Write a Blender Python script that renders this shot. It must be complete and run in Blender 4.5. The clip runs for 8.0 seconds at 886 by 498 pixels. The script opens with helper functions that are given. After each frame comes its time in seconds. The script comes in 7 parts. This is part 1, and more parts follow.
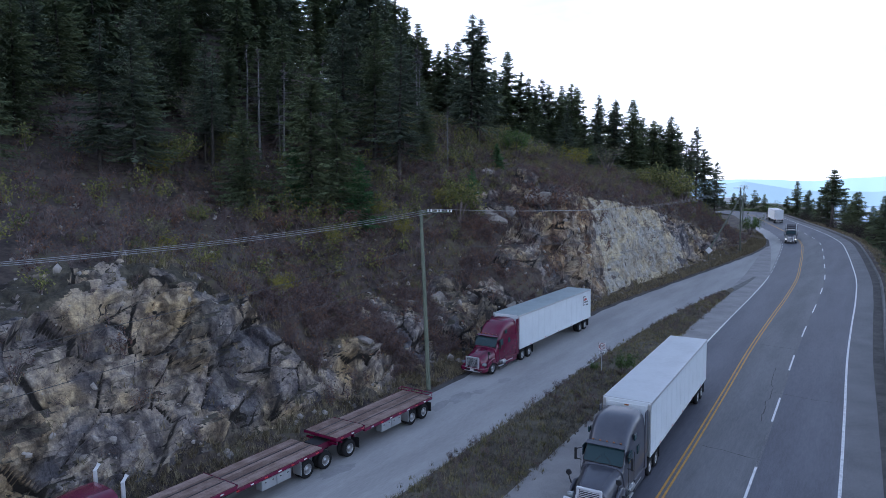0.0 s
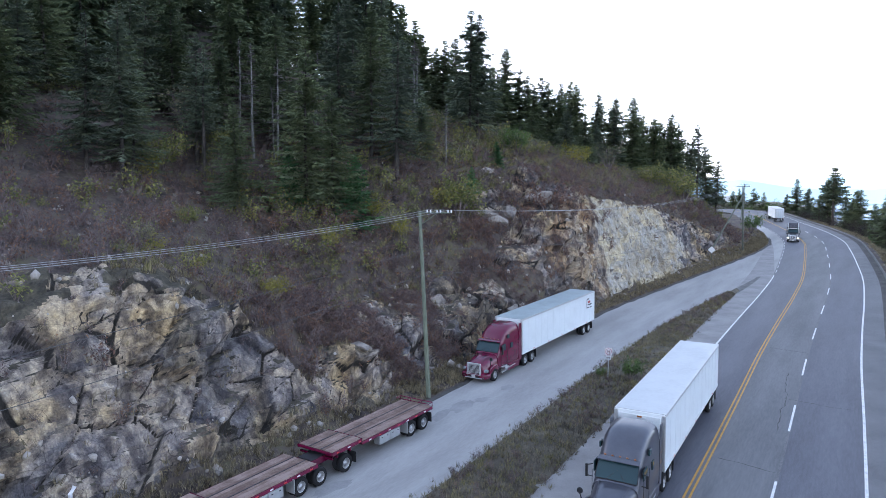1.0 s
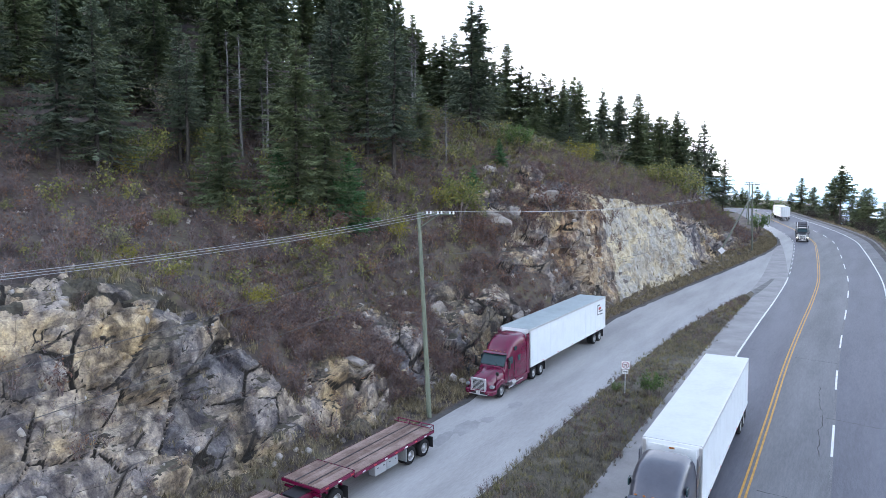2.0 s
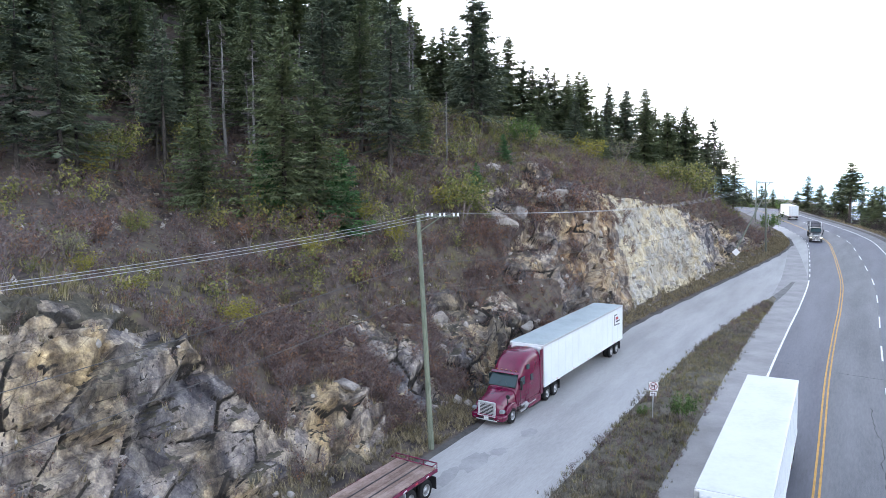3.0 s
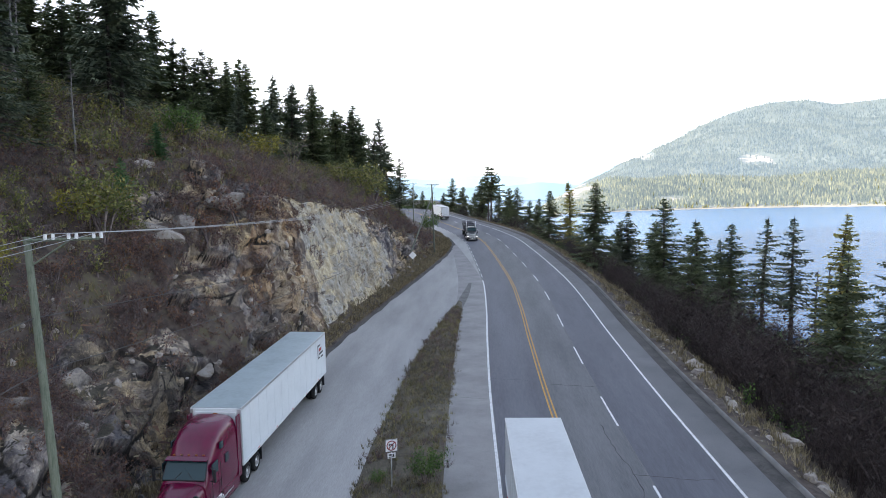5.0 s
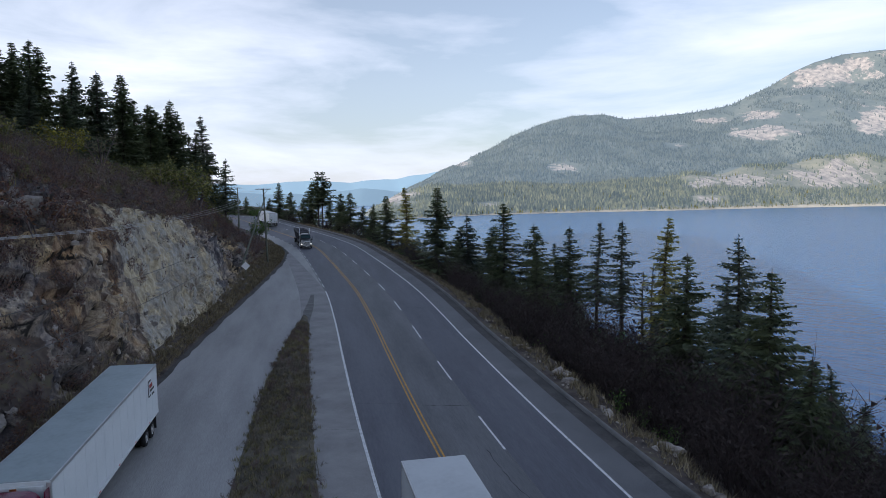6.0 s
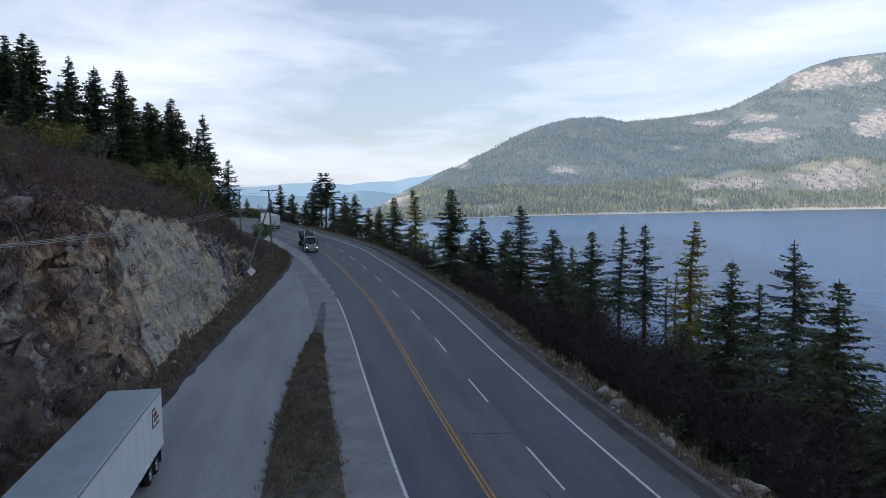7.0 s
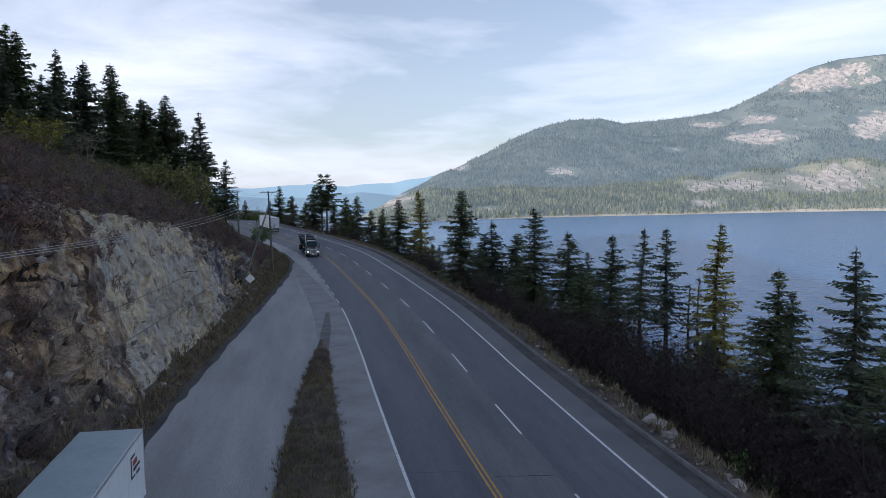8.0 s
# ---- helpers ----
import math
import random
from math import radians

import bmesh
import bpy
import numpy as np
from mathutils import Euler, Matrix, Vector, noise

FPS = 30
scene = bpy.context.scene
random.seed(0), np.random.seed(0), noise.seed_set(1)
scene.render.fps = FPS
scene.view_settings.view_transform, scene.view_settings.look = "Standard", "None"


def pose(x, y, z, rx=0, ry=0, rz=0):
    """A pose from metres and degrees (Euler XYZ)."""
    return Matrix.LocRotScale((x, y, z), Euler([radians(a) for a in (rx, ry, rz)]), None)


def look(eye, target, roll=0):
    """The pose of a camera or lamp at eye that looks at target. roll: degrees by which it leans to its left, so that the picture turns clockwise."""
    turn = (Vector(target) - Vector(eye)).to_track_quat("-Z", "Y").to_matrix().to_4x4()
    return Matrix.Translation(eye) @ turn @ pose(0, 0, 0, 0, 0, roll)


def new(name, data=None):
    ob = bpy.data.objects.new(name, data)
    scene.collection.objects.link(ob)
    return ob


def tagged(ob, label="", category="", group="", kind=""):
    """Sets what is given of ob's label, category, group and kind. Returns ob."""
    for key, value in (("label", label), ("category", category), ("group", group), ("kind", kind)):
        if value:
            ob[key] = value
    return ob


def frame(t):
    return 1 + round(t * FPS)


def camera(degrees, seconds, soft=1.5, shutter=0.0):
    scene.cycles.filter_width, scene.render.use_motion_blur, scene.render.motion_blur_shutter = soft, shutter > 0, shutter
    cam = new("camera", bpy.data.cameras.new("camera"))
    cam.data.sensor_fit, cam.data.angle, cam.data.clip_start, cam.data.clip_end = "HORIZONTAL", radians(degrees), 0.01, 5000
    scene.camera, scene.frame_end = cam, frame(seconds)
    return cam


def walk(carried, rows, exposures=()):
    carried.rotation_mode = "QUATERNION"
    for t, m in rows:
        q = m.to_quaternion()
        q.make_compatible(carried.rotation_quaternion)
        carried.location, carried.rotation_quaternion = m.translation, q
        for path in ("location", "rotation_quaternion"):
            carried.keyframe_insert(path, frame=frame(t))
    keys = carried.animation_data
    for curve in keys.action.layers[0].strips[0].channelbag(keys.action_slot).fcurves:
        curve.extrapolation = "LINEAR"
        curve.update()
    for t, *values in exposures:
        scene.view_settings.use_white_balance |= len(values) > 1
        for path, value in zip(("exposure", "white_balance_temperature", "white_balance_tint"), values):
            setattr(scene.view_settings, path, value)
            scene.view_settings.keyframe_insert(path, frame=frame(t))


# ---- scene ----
cam = camera(65.7, 8.0, soft=0.8)
ROWS = [
    (0.00, 0.610, 12.881, 14.004, 2.16, -4.59, 0.67),
    (0.50, 0.457, 13.569, 13.974, 2.01, -4.59, 0.56),
    (1.00, 0.331, 15.030, 14.032, 1.93, -4.64, 0.46),
    (1.50, 0.179, 17.074, 14.058, 1.87, -4.67, 0.36),
    (3.00, -0.476, 25.235, 13.943, 1.67, -4.61, -0.05),
    (3.50, -0.702, 28.415, 13.942, 1.61, -4.58, -0.15),
    (4.00, -0.853, 31.614, 14.012, 1.49, -4.72, -0.15),
    (4.10, -0.860, 32.194, 14.025, 0.05, -4.70, -0.17),
    (4.20, -0.867, 32.773, 14.039, -4.70, -4.68, -0.20),
    (4.30, -0.873, 33.353, 14.052, -10.25, -4.66, -0.22),
    (4.40, -0.880, 33.932, 14.066, -15.10, -4.64, -0.24),
    (4.50, -0.887, 34.512, 14.079, -18.33, -4.62, -0.26),
    (4.60, -0.877, 35.092, 14.083, -20.05, -4.61, -0.30),
    (4.70, -0.867, 35.672, 14.087, -21.40, -4.59, -0.33),
    (4.80, -0.856, 36.253, 14.092, -22.75, -4.58, -0.37),
    (4.90, -0.846, 36.833, 14.096, -23.70, -4.56, -0.41),
    (5.00, -0.836, 37.413, 14.100, -26.64, -4.55, -0.44),
    (5.10, -0.832, 38.002, 14.109, -31.95, -4.48, -0.41),
    (5.20, -0.829, 38.590, 14.117, -36.28, -4.40, -0.38),
    (5.30, -0.764, 39.168, 14.098, -39.20, -4.37, -0.39),
    (5.45, -0.668, 40.036, 14.068, -40.60, -4.33, -0.40),
    (5.70, -0.506, 41.481, 14.019, -41.05, -4.26, -0.42),
    (6.30, -0.119, 44.950, 13.902, -41.40, -4.09, -0.46),
    (6.50, 0.144, 46.072, 13.918, -41.44, -4.06, -0.46),
    (7.00, 1.143, 48.806, 13.934, -41.48, -3.98, -0.36),
    (7.50, 2.362, 51.583, 13.944, -41.56, -3.89, -0.26),
    (8.00, 3.768, 54.327, 14.022, -41.62, -3.83, -0.37),
]
EXPOSURES = [(0.0, 0.90, 5600, 17), (0.5, 1.45, 5700, 17), (1.0, 1.76, 5950, 16), (1.5, 1.95, 6200, 15), (3.0, 2.28, 6600, 15), (3.5, 2.34, 6750, 15), (4.2, 2.34, 6750, 15), (4.6, 2.05, 6700, 14), (5.0, 1.4, 6600, 14), (5.3, 0.75, 6200, 12), (6.3, 0.07, 6000, 16), (8.0, 0.07, 5950, 16)]
walk(cam, [(t, pose(x, y, z, 90 + pitch, 0, yaw) @ pose(0, 0, 0, 0, 0, roll)) for t, x, y, z, yaw, pitch, roll in ROWS], EXPOSURES)


# ---- light ----
SUN_EL = 12.0   # low behind the hill: the road lies in open shade
world = bpy.data.worlds.new("sky")
scene.world = world
world.use_nodes = True
wt = world.node_tree
wt.nodes.clear()
sky = wt.nodes.new("ShaderNodeTexSky")
sky.sky_type = 'NISHITA'
sky.sun_disc = False
sky.sun_elevation = radians(SUN_EL)
sky.sun_rotation = radians(-75)
sky.air_density, sky.dust_density, sky.ozone_density = 1.0, 1.2, 1.6
bg = wt.nodes.new("ShaderNodeBackground")
bg.inputs[1].default_value = 0.15
wo = wt.nodes.new("ShaderNodeOutputWorld")
tc = wt.nodes.new("ShaderNodeTexCoord")
mp = wt.nodes.new("ShaderNodeMapping")
mp.inputs[3].default_value = (1.0, 1.0, 4.5)
cn = wt.nodes.new("ShaderNodeTexNoise")
cn.inputs["Scale"].default_value = 2.2
cn.inputs["Detail"].default_value = 7
cn.inputs["Roughness"].default_value = 0.55
cn.inputs["Distortion"].default_value = 0.4
cr = wt.nodes.new("ShaderNodeValToRGB")
cr.color_ramp.elements[0].position, cr.color_ramp.elements[1].position = 0.38, 0.64
cr.color_ramp.elements[0].color, cr.color_ramp.elements[1].color = (0.33, 0.33, 0.33, 1), (0.97, 0.97, 0.97, 1)
cm = wt.nodes.new("ShaderNodeMix")
cm.data_type = 'RGBA'
cm.inputs[7].default_value = (6.7, 7.0, 7.5, 1)
# the thin cloud lies low in the sky and opens to blue overhead
xyz = wt.nodes.new("ShaderNodeSeparateXYZ")
high = wt.nodes.new("ShaderNodeMapRange")
high.inputs[1].default_value, high.inputs[2].default_value, high.inputs[3].default_value, high.inputs[4].default_value = 0.16, 0.62, 1.0, 0.18
thin = wt.nodes.new("ShaderNodeMath")
thin.operation = 'MULTIPLY'
for a, b in ((tc.outputs["Generated"], mp.inputs[0]), (mp.outputs[0], cn.inputs["Vector"]), (cn.outputs["Fac"], cr.inputs[0]),
             (cr.outputs[0], thin.inputs[0]), (tc.outputs["Generated"], xyz.inputs[0]), (xyz.outputs[2], high.inputs[0]), (high.outputs[0], thin.inputs[1]), (thin.outputs[0], cm.inputs[0]), (sky.outputs[0], cm.inputs[6]), (cm.outputs[2], bg.inputs[0]), (bg.outputs[0], wo.inputs[0])):
    wt.links.new(a, b)
sun = new("sun", bpy.data.lights.new("sun", 'SUN'))
sun.data.energy, sun.data.angle, sun.data.color = 5.0, radians(0.6), (1.0, 0.90, 0.76)
sun.matrix_world = look((0, 0, 0), (-Vector((-math.cos(radians(SUN_EL)) * 0.966, -math.cos(radians(SUN_EL)) * 0.259, math.sin(radians(SUN_EL))))))


# ---- materials ----
def noise_mat(name, stops, scale=1.0, rough=0.85, bump=0.0, bump_scale=8.0, metal=0.0, scale2=None, spread=0.0, stretch=(1, 1, 1), detail=6, island=0.0, per_object=0.0, spec=0.3, turn=0.0):
    """Two-scale mottled surface: stops are colours from dark to light."""
    m = bpy.data.materials.new(name)
    m.use_nodes = True
    nt = m.node_tree
    n, l = nt.nodes, nt.links
    b = n["Principled BSDF"]
    b.inputs["Roughness"].default_value, b.inputs["Metallic"].default_value = rough, metal
    b.inputs["Specular IOR Level"].default_value = spec
    geo = n.new("ShaderNodeNewGeometry")
    mp = n.new("ShaderNodeMapping")
    mp.inputs[3].default_value = stretch
    if turn:
        first = n.new("ShaderNodeMapping")
        first.inputs[2].default_value = (0, 0, turn)
    if per_object >= 0 and island >= 0:
        tcn = n.new("ShaderNodeTexCoord")
        if turn:
            l.new(geo.outputs["Position"], first.inputs[0])
            l.new(first.outputs[0], mp.inputs[0])
        else:
            l.new(geo.outputs["Position"], mp.inputs[0])
    a = n.new("ShaderNodeTexNoise")
    a.inputs["Scale"].default_value, a.inputs["Detail"].default_value, a.inputs["Roughness"].default_value = scale, detail, 0.62
    c = n.new("ShaderNodeTexNoise")
    c.inputs["Scale"].default_value, c.inputs["Detail"].default_value = scale2 or scale * 9, 4
    l.new(mp.outputs[0], a.inputs["Vector"])
    l.new(mp.outputs[0], c.inputs["Vector"])
    mix = n.new("ShaderNodeMath")
    mix.operation = 'MULTIPLY_ADD'
    l.new(c.outputs["Fac"], mix.inputs[0])
    mix.inputs[1].default_value = 0.45
    off = n.new("ShaderNodeMath")
    off.operation = 'SUBTRACT'
    l.new(a.outputs["Fac"], off.inputs[0])
    off.inputs[1].default_value = 0.225
    l.new(off.outputs[0], mix.inputs[2])
    fac = mix.outputs[0]
    for amount, node, sock in ((island, geo, "Random Per Island"), (per_object, None, "Random")):
        if amount > 0:
            src = (node or n.new("ShaderNodeObjectInfo")).outputs[sock]
            k = n.new("ShaderNodeMath")
            k.operation = 'MULTIPLY_ADD'
            l.new(src, k.inputs[0])
            k.inputs[1].default_value = amount
            sh = n.new("ShaderNodeMath")
            sh.operation = 'SUBTRACT'
            l.new(fac, sh.inputs[0])
            sh.inputs[1].default_value = amount / 2
            l.new(sh.outputs[0], k.inputs[2])
            fac = k.outputs[0]
    r = n.new("ShaderNodeValToRGB")
    e = r.color_ramp.elements
    while len(e) < len(stops):
        e.new(0.5)
    for i, col in enumerate(stops):
        e[i].position = 0.3 + 0.4 * i / max(1, len(stops) - 1)
        e[i].color = (*col, 1)
    l.new(fac, r.inputs[0])
    l.new(r.outputs[0], b.inputs["Base Color"])
    if bump:
        bn = n.new("ShaderNodeTexNoise")
        bn.inputs["Scale"].default_value, bn.inputs["Detail"].default_value = bump_scale, 8
        l.new(mp.outputs[0], bn.inputs["Vector"])
        bp = n.new("ShaderNodeBump")
        bp.inputs["Strength"].default_value, bp.inputs["Distance"].default_value = min(1, bump), 0.1
        l.new(bn.outputs["Fac"], bp.inputs["Height"])
        l.new(bp.outputs[0], b.inputs["Normal"])
    return m


def paint_mat(name, col, rough=0.4, metal=0.0, wear=0.12, scale=3.0, spec=0.5, coat=0.0):
    lo = tuple(c * (1 - wear) for c in col)
    hi = tuple(min(1, c * (1 + wear * 0.6)) for c in col)
    m = noise_mat(name, [lo, col, hi], scale, rough, 0, 8, metal, spec=spec)
    m.node_tree.nodes["Principled BSDF"].inputs["Coat Weight"].default_value = coat
    return m


SHOULDER = noise_mat("shoulder_asphalt", [(0.22, 0.211, 0.207), (0.28, 0.269, 0.264), (0.335, 0.322, 0.315)], 0.4, 0.8, 0.25, 25, scale2=14)
STAIN = noise_mat("stained_asphalt", [(0.25, 0.246, 0.242), (0.295, 0.29, 0.286), (0.34, 0.335, 0.33)], 0.8, 0.7, 0.1, 25, scale2=9)
LANE_DARK = noise_mat("worn_lane_asphalt", [(0.074, 0.076, 0.093), (0.099, 0.101, 0.122), (0.124, 0.127, 0.148)], 0.5, 0.6, 0.2, 30, scale2=9, stretch=(1.0, 0.12, 1.0), turn=0.52)
LANE_MID = noise_mat("mid_lane_asphalt", [(0.096, 0.097, 0.104), (0.132, 0.133, 0.140), (0.168, 0.169, 0.175)], 0.5, 0.65, 0.2, 30, scale2=9, stretch=(1.0, 0.12, 1.0), turn=0.52)
ASPHALT = noise_mat("asphalt", [(0.098, 0.098, 0.105), (0.134, 0.134, 0.140), (0.168, 0.168, 0.174)], 0.25, 0.65, 0.3, 30, scale2=14, stretch=(1, 1, 1))
GRAVEL = noise_mat("gravel_asphalt", [(0.285, 0.277, 0.269), (0.345, 0.336, 0.326), (0.41, 0.40, 0.389)], 0.45, 0.75, 0.25, 25, scale2=14, stretch=(1.0, 0.15, 1.0), turn=0.54)
WHITE_LINE = noise_mat("road_paint_white", [(0.45, 0.45, 0.45), (0.7, 0.7, 0.7), (0.78, 0.78, 0.78)], 4, 0.6, scale2=40)
YELLOW_LINE = noise_mat("road_paint_yellow", [(0.36, 0.19, 0.04), (0.53, 0.28, 0.05), (0.60, 0.34, 0.08)], 4, 0.6, scale2=40)
CRACK = noise_mat("crack_sealant", [(0.015, 0.015, 0.016), (0.03, 0.03, 0.032)], 3, 0.6)
SOIL = noise_mat("hill_soil", [(0.036, 0.029, 0.026), (0.072, 0.056, 0.050), (0.115, 0.092, 0.074), (0.13, 0.115, 0.07)], 0.45, 0.95, 0.8, 3, scale2=2.5)
GRASS_SOIL = noise_mat("verge_soil", [(0.062, 0.055, 0.040), (0.115, 0.10, 0.076), (0.175, 0.152, 0.115)], 0.8, 0.95, 0.6, 10, scale2=9)
WOOD_POLE = noise_mat("weathered_pole_wood", [(0.07, 0.075, 0.06), (0.13, 0.14, 0.11), (0.18, 0.18, 0.15)], 3, 0.9, 0.4, 20, stretch=(8, 8, 0.6))
BARK = noise_mat("bark", [(0.03, 0.025, 0.022), (0.07, 0.058, 0.05), (0.13, 0.115, 0.10)], 4, 0.95, 0.6, 14, stretch=(3, 3, 0.7))
NEEDLES = noise_mat("conifer_needles", [(0.056, 0.074, 0.039), (0.102, 0.126, 0.064), (0.162, 0.19, 0.092)], 0.5, 0.75, scale2=6, island=0.16, per_object=0.2, spec=0.2)
METAL = paint_mat("galvanised_metal", (0.55, 0.56, 0.57), 0.4, 0.8)


# ---- plan of the road: a smooth centre line and stations along it ----
def smooth_path(points, step):
    """Points of a Catmull-Rom curve through the plan points at even steps."""
    p = np.array(points, float)
    p = np.vstack([2 * p[0] - p[1], p, 2 * p[-1] - p[-2]])
    out = []
    for i in range(1, len(p) - 2):
        t = np.linspace(0, 1, 60, endpoint=False)[:, None]
        a, b, c, d = p[i - 1], p[i], p[i + 1], p[i + 2]
        out.append(0.5 * (2 * b + (c - a) * t + (2 * a - 5 * b + 4 * c - d) * t ** 2 + (3 * b - a - 3 * c + d) * t ** 3))
    q = np.vstack(out + [p[-2][None]])
    s = np.concatenate([[0], np.cumsum(np.linalg.norm(np.diff(q, axis=0), axis=1))])
    k = np.arange(0, s[-1], step)
    return np.stack([np.interp(k, s, q[:, j]) for j in range(p.shape[1])], 1)


CENTRE = smooth_path([(-64, -84), (-26, -18), (-8, 14), (10.5, 46.85), (18.68, 61.62), (26.65, 76.18), (34.5, 90.0), (42.1, 103.2), (50.7, 118.8), (59.8, 137.0), (67.3, 152.4),
                      (74.6, 168), (80.1, 182.6), (84.8, 197.2), (89.9, 215), (95.2, 234.2), (101.3, 255.6), (107, 277), (107.5, 291), (104, 302), (95, 310), (78, 315), (40, 318)], 0.5)
TAN = np.gradient(CENTRE, axis=0)
kernel = np.hanning(61)
kernel /= kernel.sum()
TAN = np.stack([np.convolve(np.pad(TAN[:, j], 30, mode="edge"), kernel, "valid") for j in (0, 1)], 1)
TAN /= np.linalg.norm(TAN, axis=1)[:, None]
S_OF_Y = lambda y: 0.5 * np.interp(y, np.maximum.accumulate(CENTRE[:800, 1]), np.arange(800))
Y_OF_S = lambda s: np.interp(s, 0.5 * np.arange(len(CENTRE)), CENTRE[:, 1])
GRADE_X, GRADE_Y, BASE = 0.02095, 0.02793, -2.6
SIDE = np.array((0.84, -0.54))
BANK_Y = np.maximum.accumulate(CENTRE[:800, 1]) + 1e-6 * np.arange(800)
BANK_X = CENTRE[:800, 0]


def plane(x, y):
    """Height of the road's surface: an even grade, banked up on the outside of the bend."""
    x, y = np.asarray(x, float), np.asarray(y, float)
    out = 0.88 * (x - np.interp(y, BANK_Y, BANK_X))
    out = np.minimum(0.5 * (out + np.sqrt(out * out + 1.5)), 14)
    return GRADE_X * x + GRADE_Y * y + BASE + out * np.interp(y, [92, 108, 135, 200, 270, 290], [0, 0.035, 0.065, 0.065, 0.05, 0])


def place(s, o):
    """The plan point at station s and offset o (right: plus) from the centre line."""
    s, o = np.asarray(s, float), np.asarray(o, float)
    i = s * 2.0
    k = np.arange(len(CENTRE))
    c = np.stack([np.interp(i, k, CENTRE[:, 0]), np.interp(i, k, CENTRE[:, 1])], -1)
    t = np.stack([np.interp(i, k, TAN[:, 0]), np.interp(i, k, TAN[:, 1])], -1)
    nr = np.stack([t[..., 1], -t[..., 0]], -1)
    near = np.clip(o, -24, 40)
    return c + nr * near[..., None] + SIDE * (o - near)[..., None]


def heading(s):
    k = np.arange(len(CENTRE))
    return math.atan2(-np.interp(2 * s, k, TAN[:, 0]), np.interp(2 * s, k, TAN[:, 1]))


def mesh_ob(name, verts, faces, mat, smooth=False):
    me = bpy.data.meshes.new(name)
    me.from_pydata([tuple(v) for v in verts], [], [tuple(f) for f in faces])
    me.materials.append(mat)
    if smooth:
        me.polygons.foreach_set("use_smooth", [True] * len(me.polygons))
    me.update()
    return new(name, me)


def grid_faces(nu, nv):
    a = (np.arange(nu - 1)[:, None] * nv + np.arange(nv - 1)[None]).ravel()
    return np.stack([a, a + nv, a + nv + 1, a + 1], 1)


def strip(name, s0, s1, left, right, dz, mat, step=1.0, n=2):
    """A sheet laid on the road plane between two offsets, which may vary with the station."""
    ss = np.linspace(s0, s1, max(2, int((s1 - s0) / step) + 1))
    lo = left(ss) if callable(left) else np.full(len(ss), float(left))
    hi = right(ss) if callable(right) else np.full(len(ss), float(right))
    k = np.linspace(0, 1, n)
    o = lo[:, None] + (hi - lo)[:, None] * k
    p = place(np.repeat(ss[:, None], n, 1), o)
    z = plane(p[..., 0], p[..., 1]) + dz
    return mesh_ob(name, np.concatenate([p, z[..., None]], -1).reshape(-1, 3), grid_faces(len(ss), n), mat)


def table(pairs):
    a = np.array(pairs, float)
    return lambda s: np.interp(Y_OF_S(s), a[:, 0], a[:, 1])


LAYBY_EDGE = table([(-90, -19.5), (44, -19.5), (55, -19.2), (86, -18.1), (96, -17.1), (117, -14.4), (150, -8.4), (164, -7.0), (190, -6.7), (230, -6.4), (320, -6.2)])
MEDIAN_L = table([(-90, -11.8), (40, -11.5), (56, -11.25), (68, -11.1), (77, -10.5), (85, -10.0), (97, -8.6), (103, -7.7), (106, -7.3), (115, -6.95)])
MEDIAN_R = -6.75
S_TIP = S_OF_Y(105.5)
CURB = 10.6
road = tagged(strip("road", 0, 430, -6.6, CURB, 0, ASPHALT, 1, 44), "grey asphalt two-way highway climbing round a left bend", "road", kind="structure")
layby = tagged(strip("layby", 0, S_OF_Y(215), LAYBY_EDGE, table([(0, -5.2), (104, -5.2), (112, -4.1), (215, -4.1)]), 0.006, GRAVEL, 1, 8), "pale worn asphalt and gravel pullout beside the highway", "layby", kind="structure")

tagged(strip("lane", 0, 425, -3.8, -0.2, 0.007, LANE_DARK, 1, 10), "dark worn asphalt of the downhill lane", "road", kind="structure")
tagged(strip("lane", 0, 425, 3.75, 7.60, 0.007, LANE_DARK, 1, 10), "dark worn asphalt of the outer climbing lane", "road", kind="structure")
tagged(strip("lane", 0, 425, 0.2, 3.6, 0.007, LANE_MID, 1, 10), "grey asphalt of the inner climbing lane", "road", kind="structure")


def line(name, s0, s1, off, width, mat, label):
    return tagged(strip(name, s0, s1, off - width / 2, off + width / 2, 0.015, mat, 1.0), label, "road marking", kind="structure")


line("road_marking", 0, 425, 0.13, 0.11, YELLOW_LINE, "solid yellow centre line on the asphalt")
line("road_marking", 0, 425, -0.13, 0.11, YELLOW_LINE, "solid yellow centre line on the asphalt")
line("road_marking", 0, 425, 7.70, 0.16, WHITE_LINE, "solid white edge line along the curb side")
line("road_marking", 0, S_OF_Y(120), -3.95, 0.17, WHITE_LINE, "solid white edge line beside the median")
s_dash = S_OF_Y(71.0) - 13.5 * 7
for i in range(24):
    line("lane_dash", s_dash + 13.5 * i, s_dash + 13.5 * i + 5.5, 3.66, 0.13, WHITE_LINE, "broken white lane line dash")
for i in range(16):
    line("lane_dash", S_OF_Y(123) + 6.0 * i, S_OF_Y(123) + 6.0 * i + 3.0, -3.9, 0.13, WHITE_LINE, "short white dash across the pullout exit")


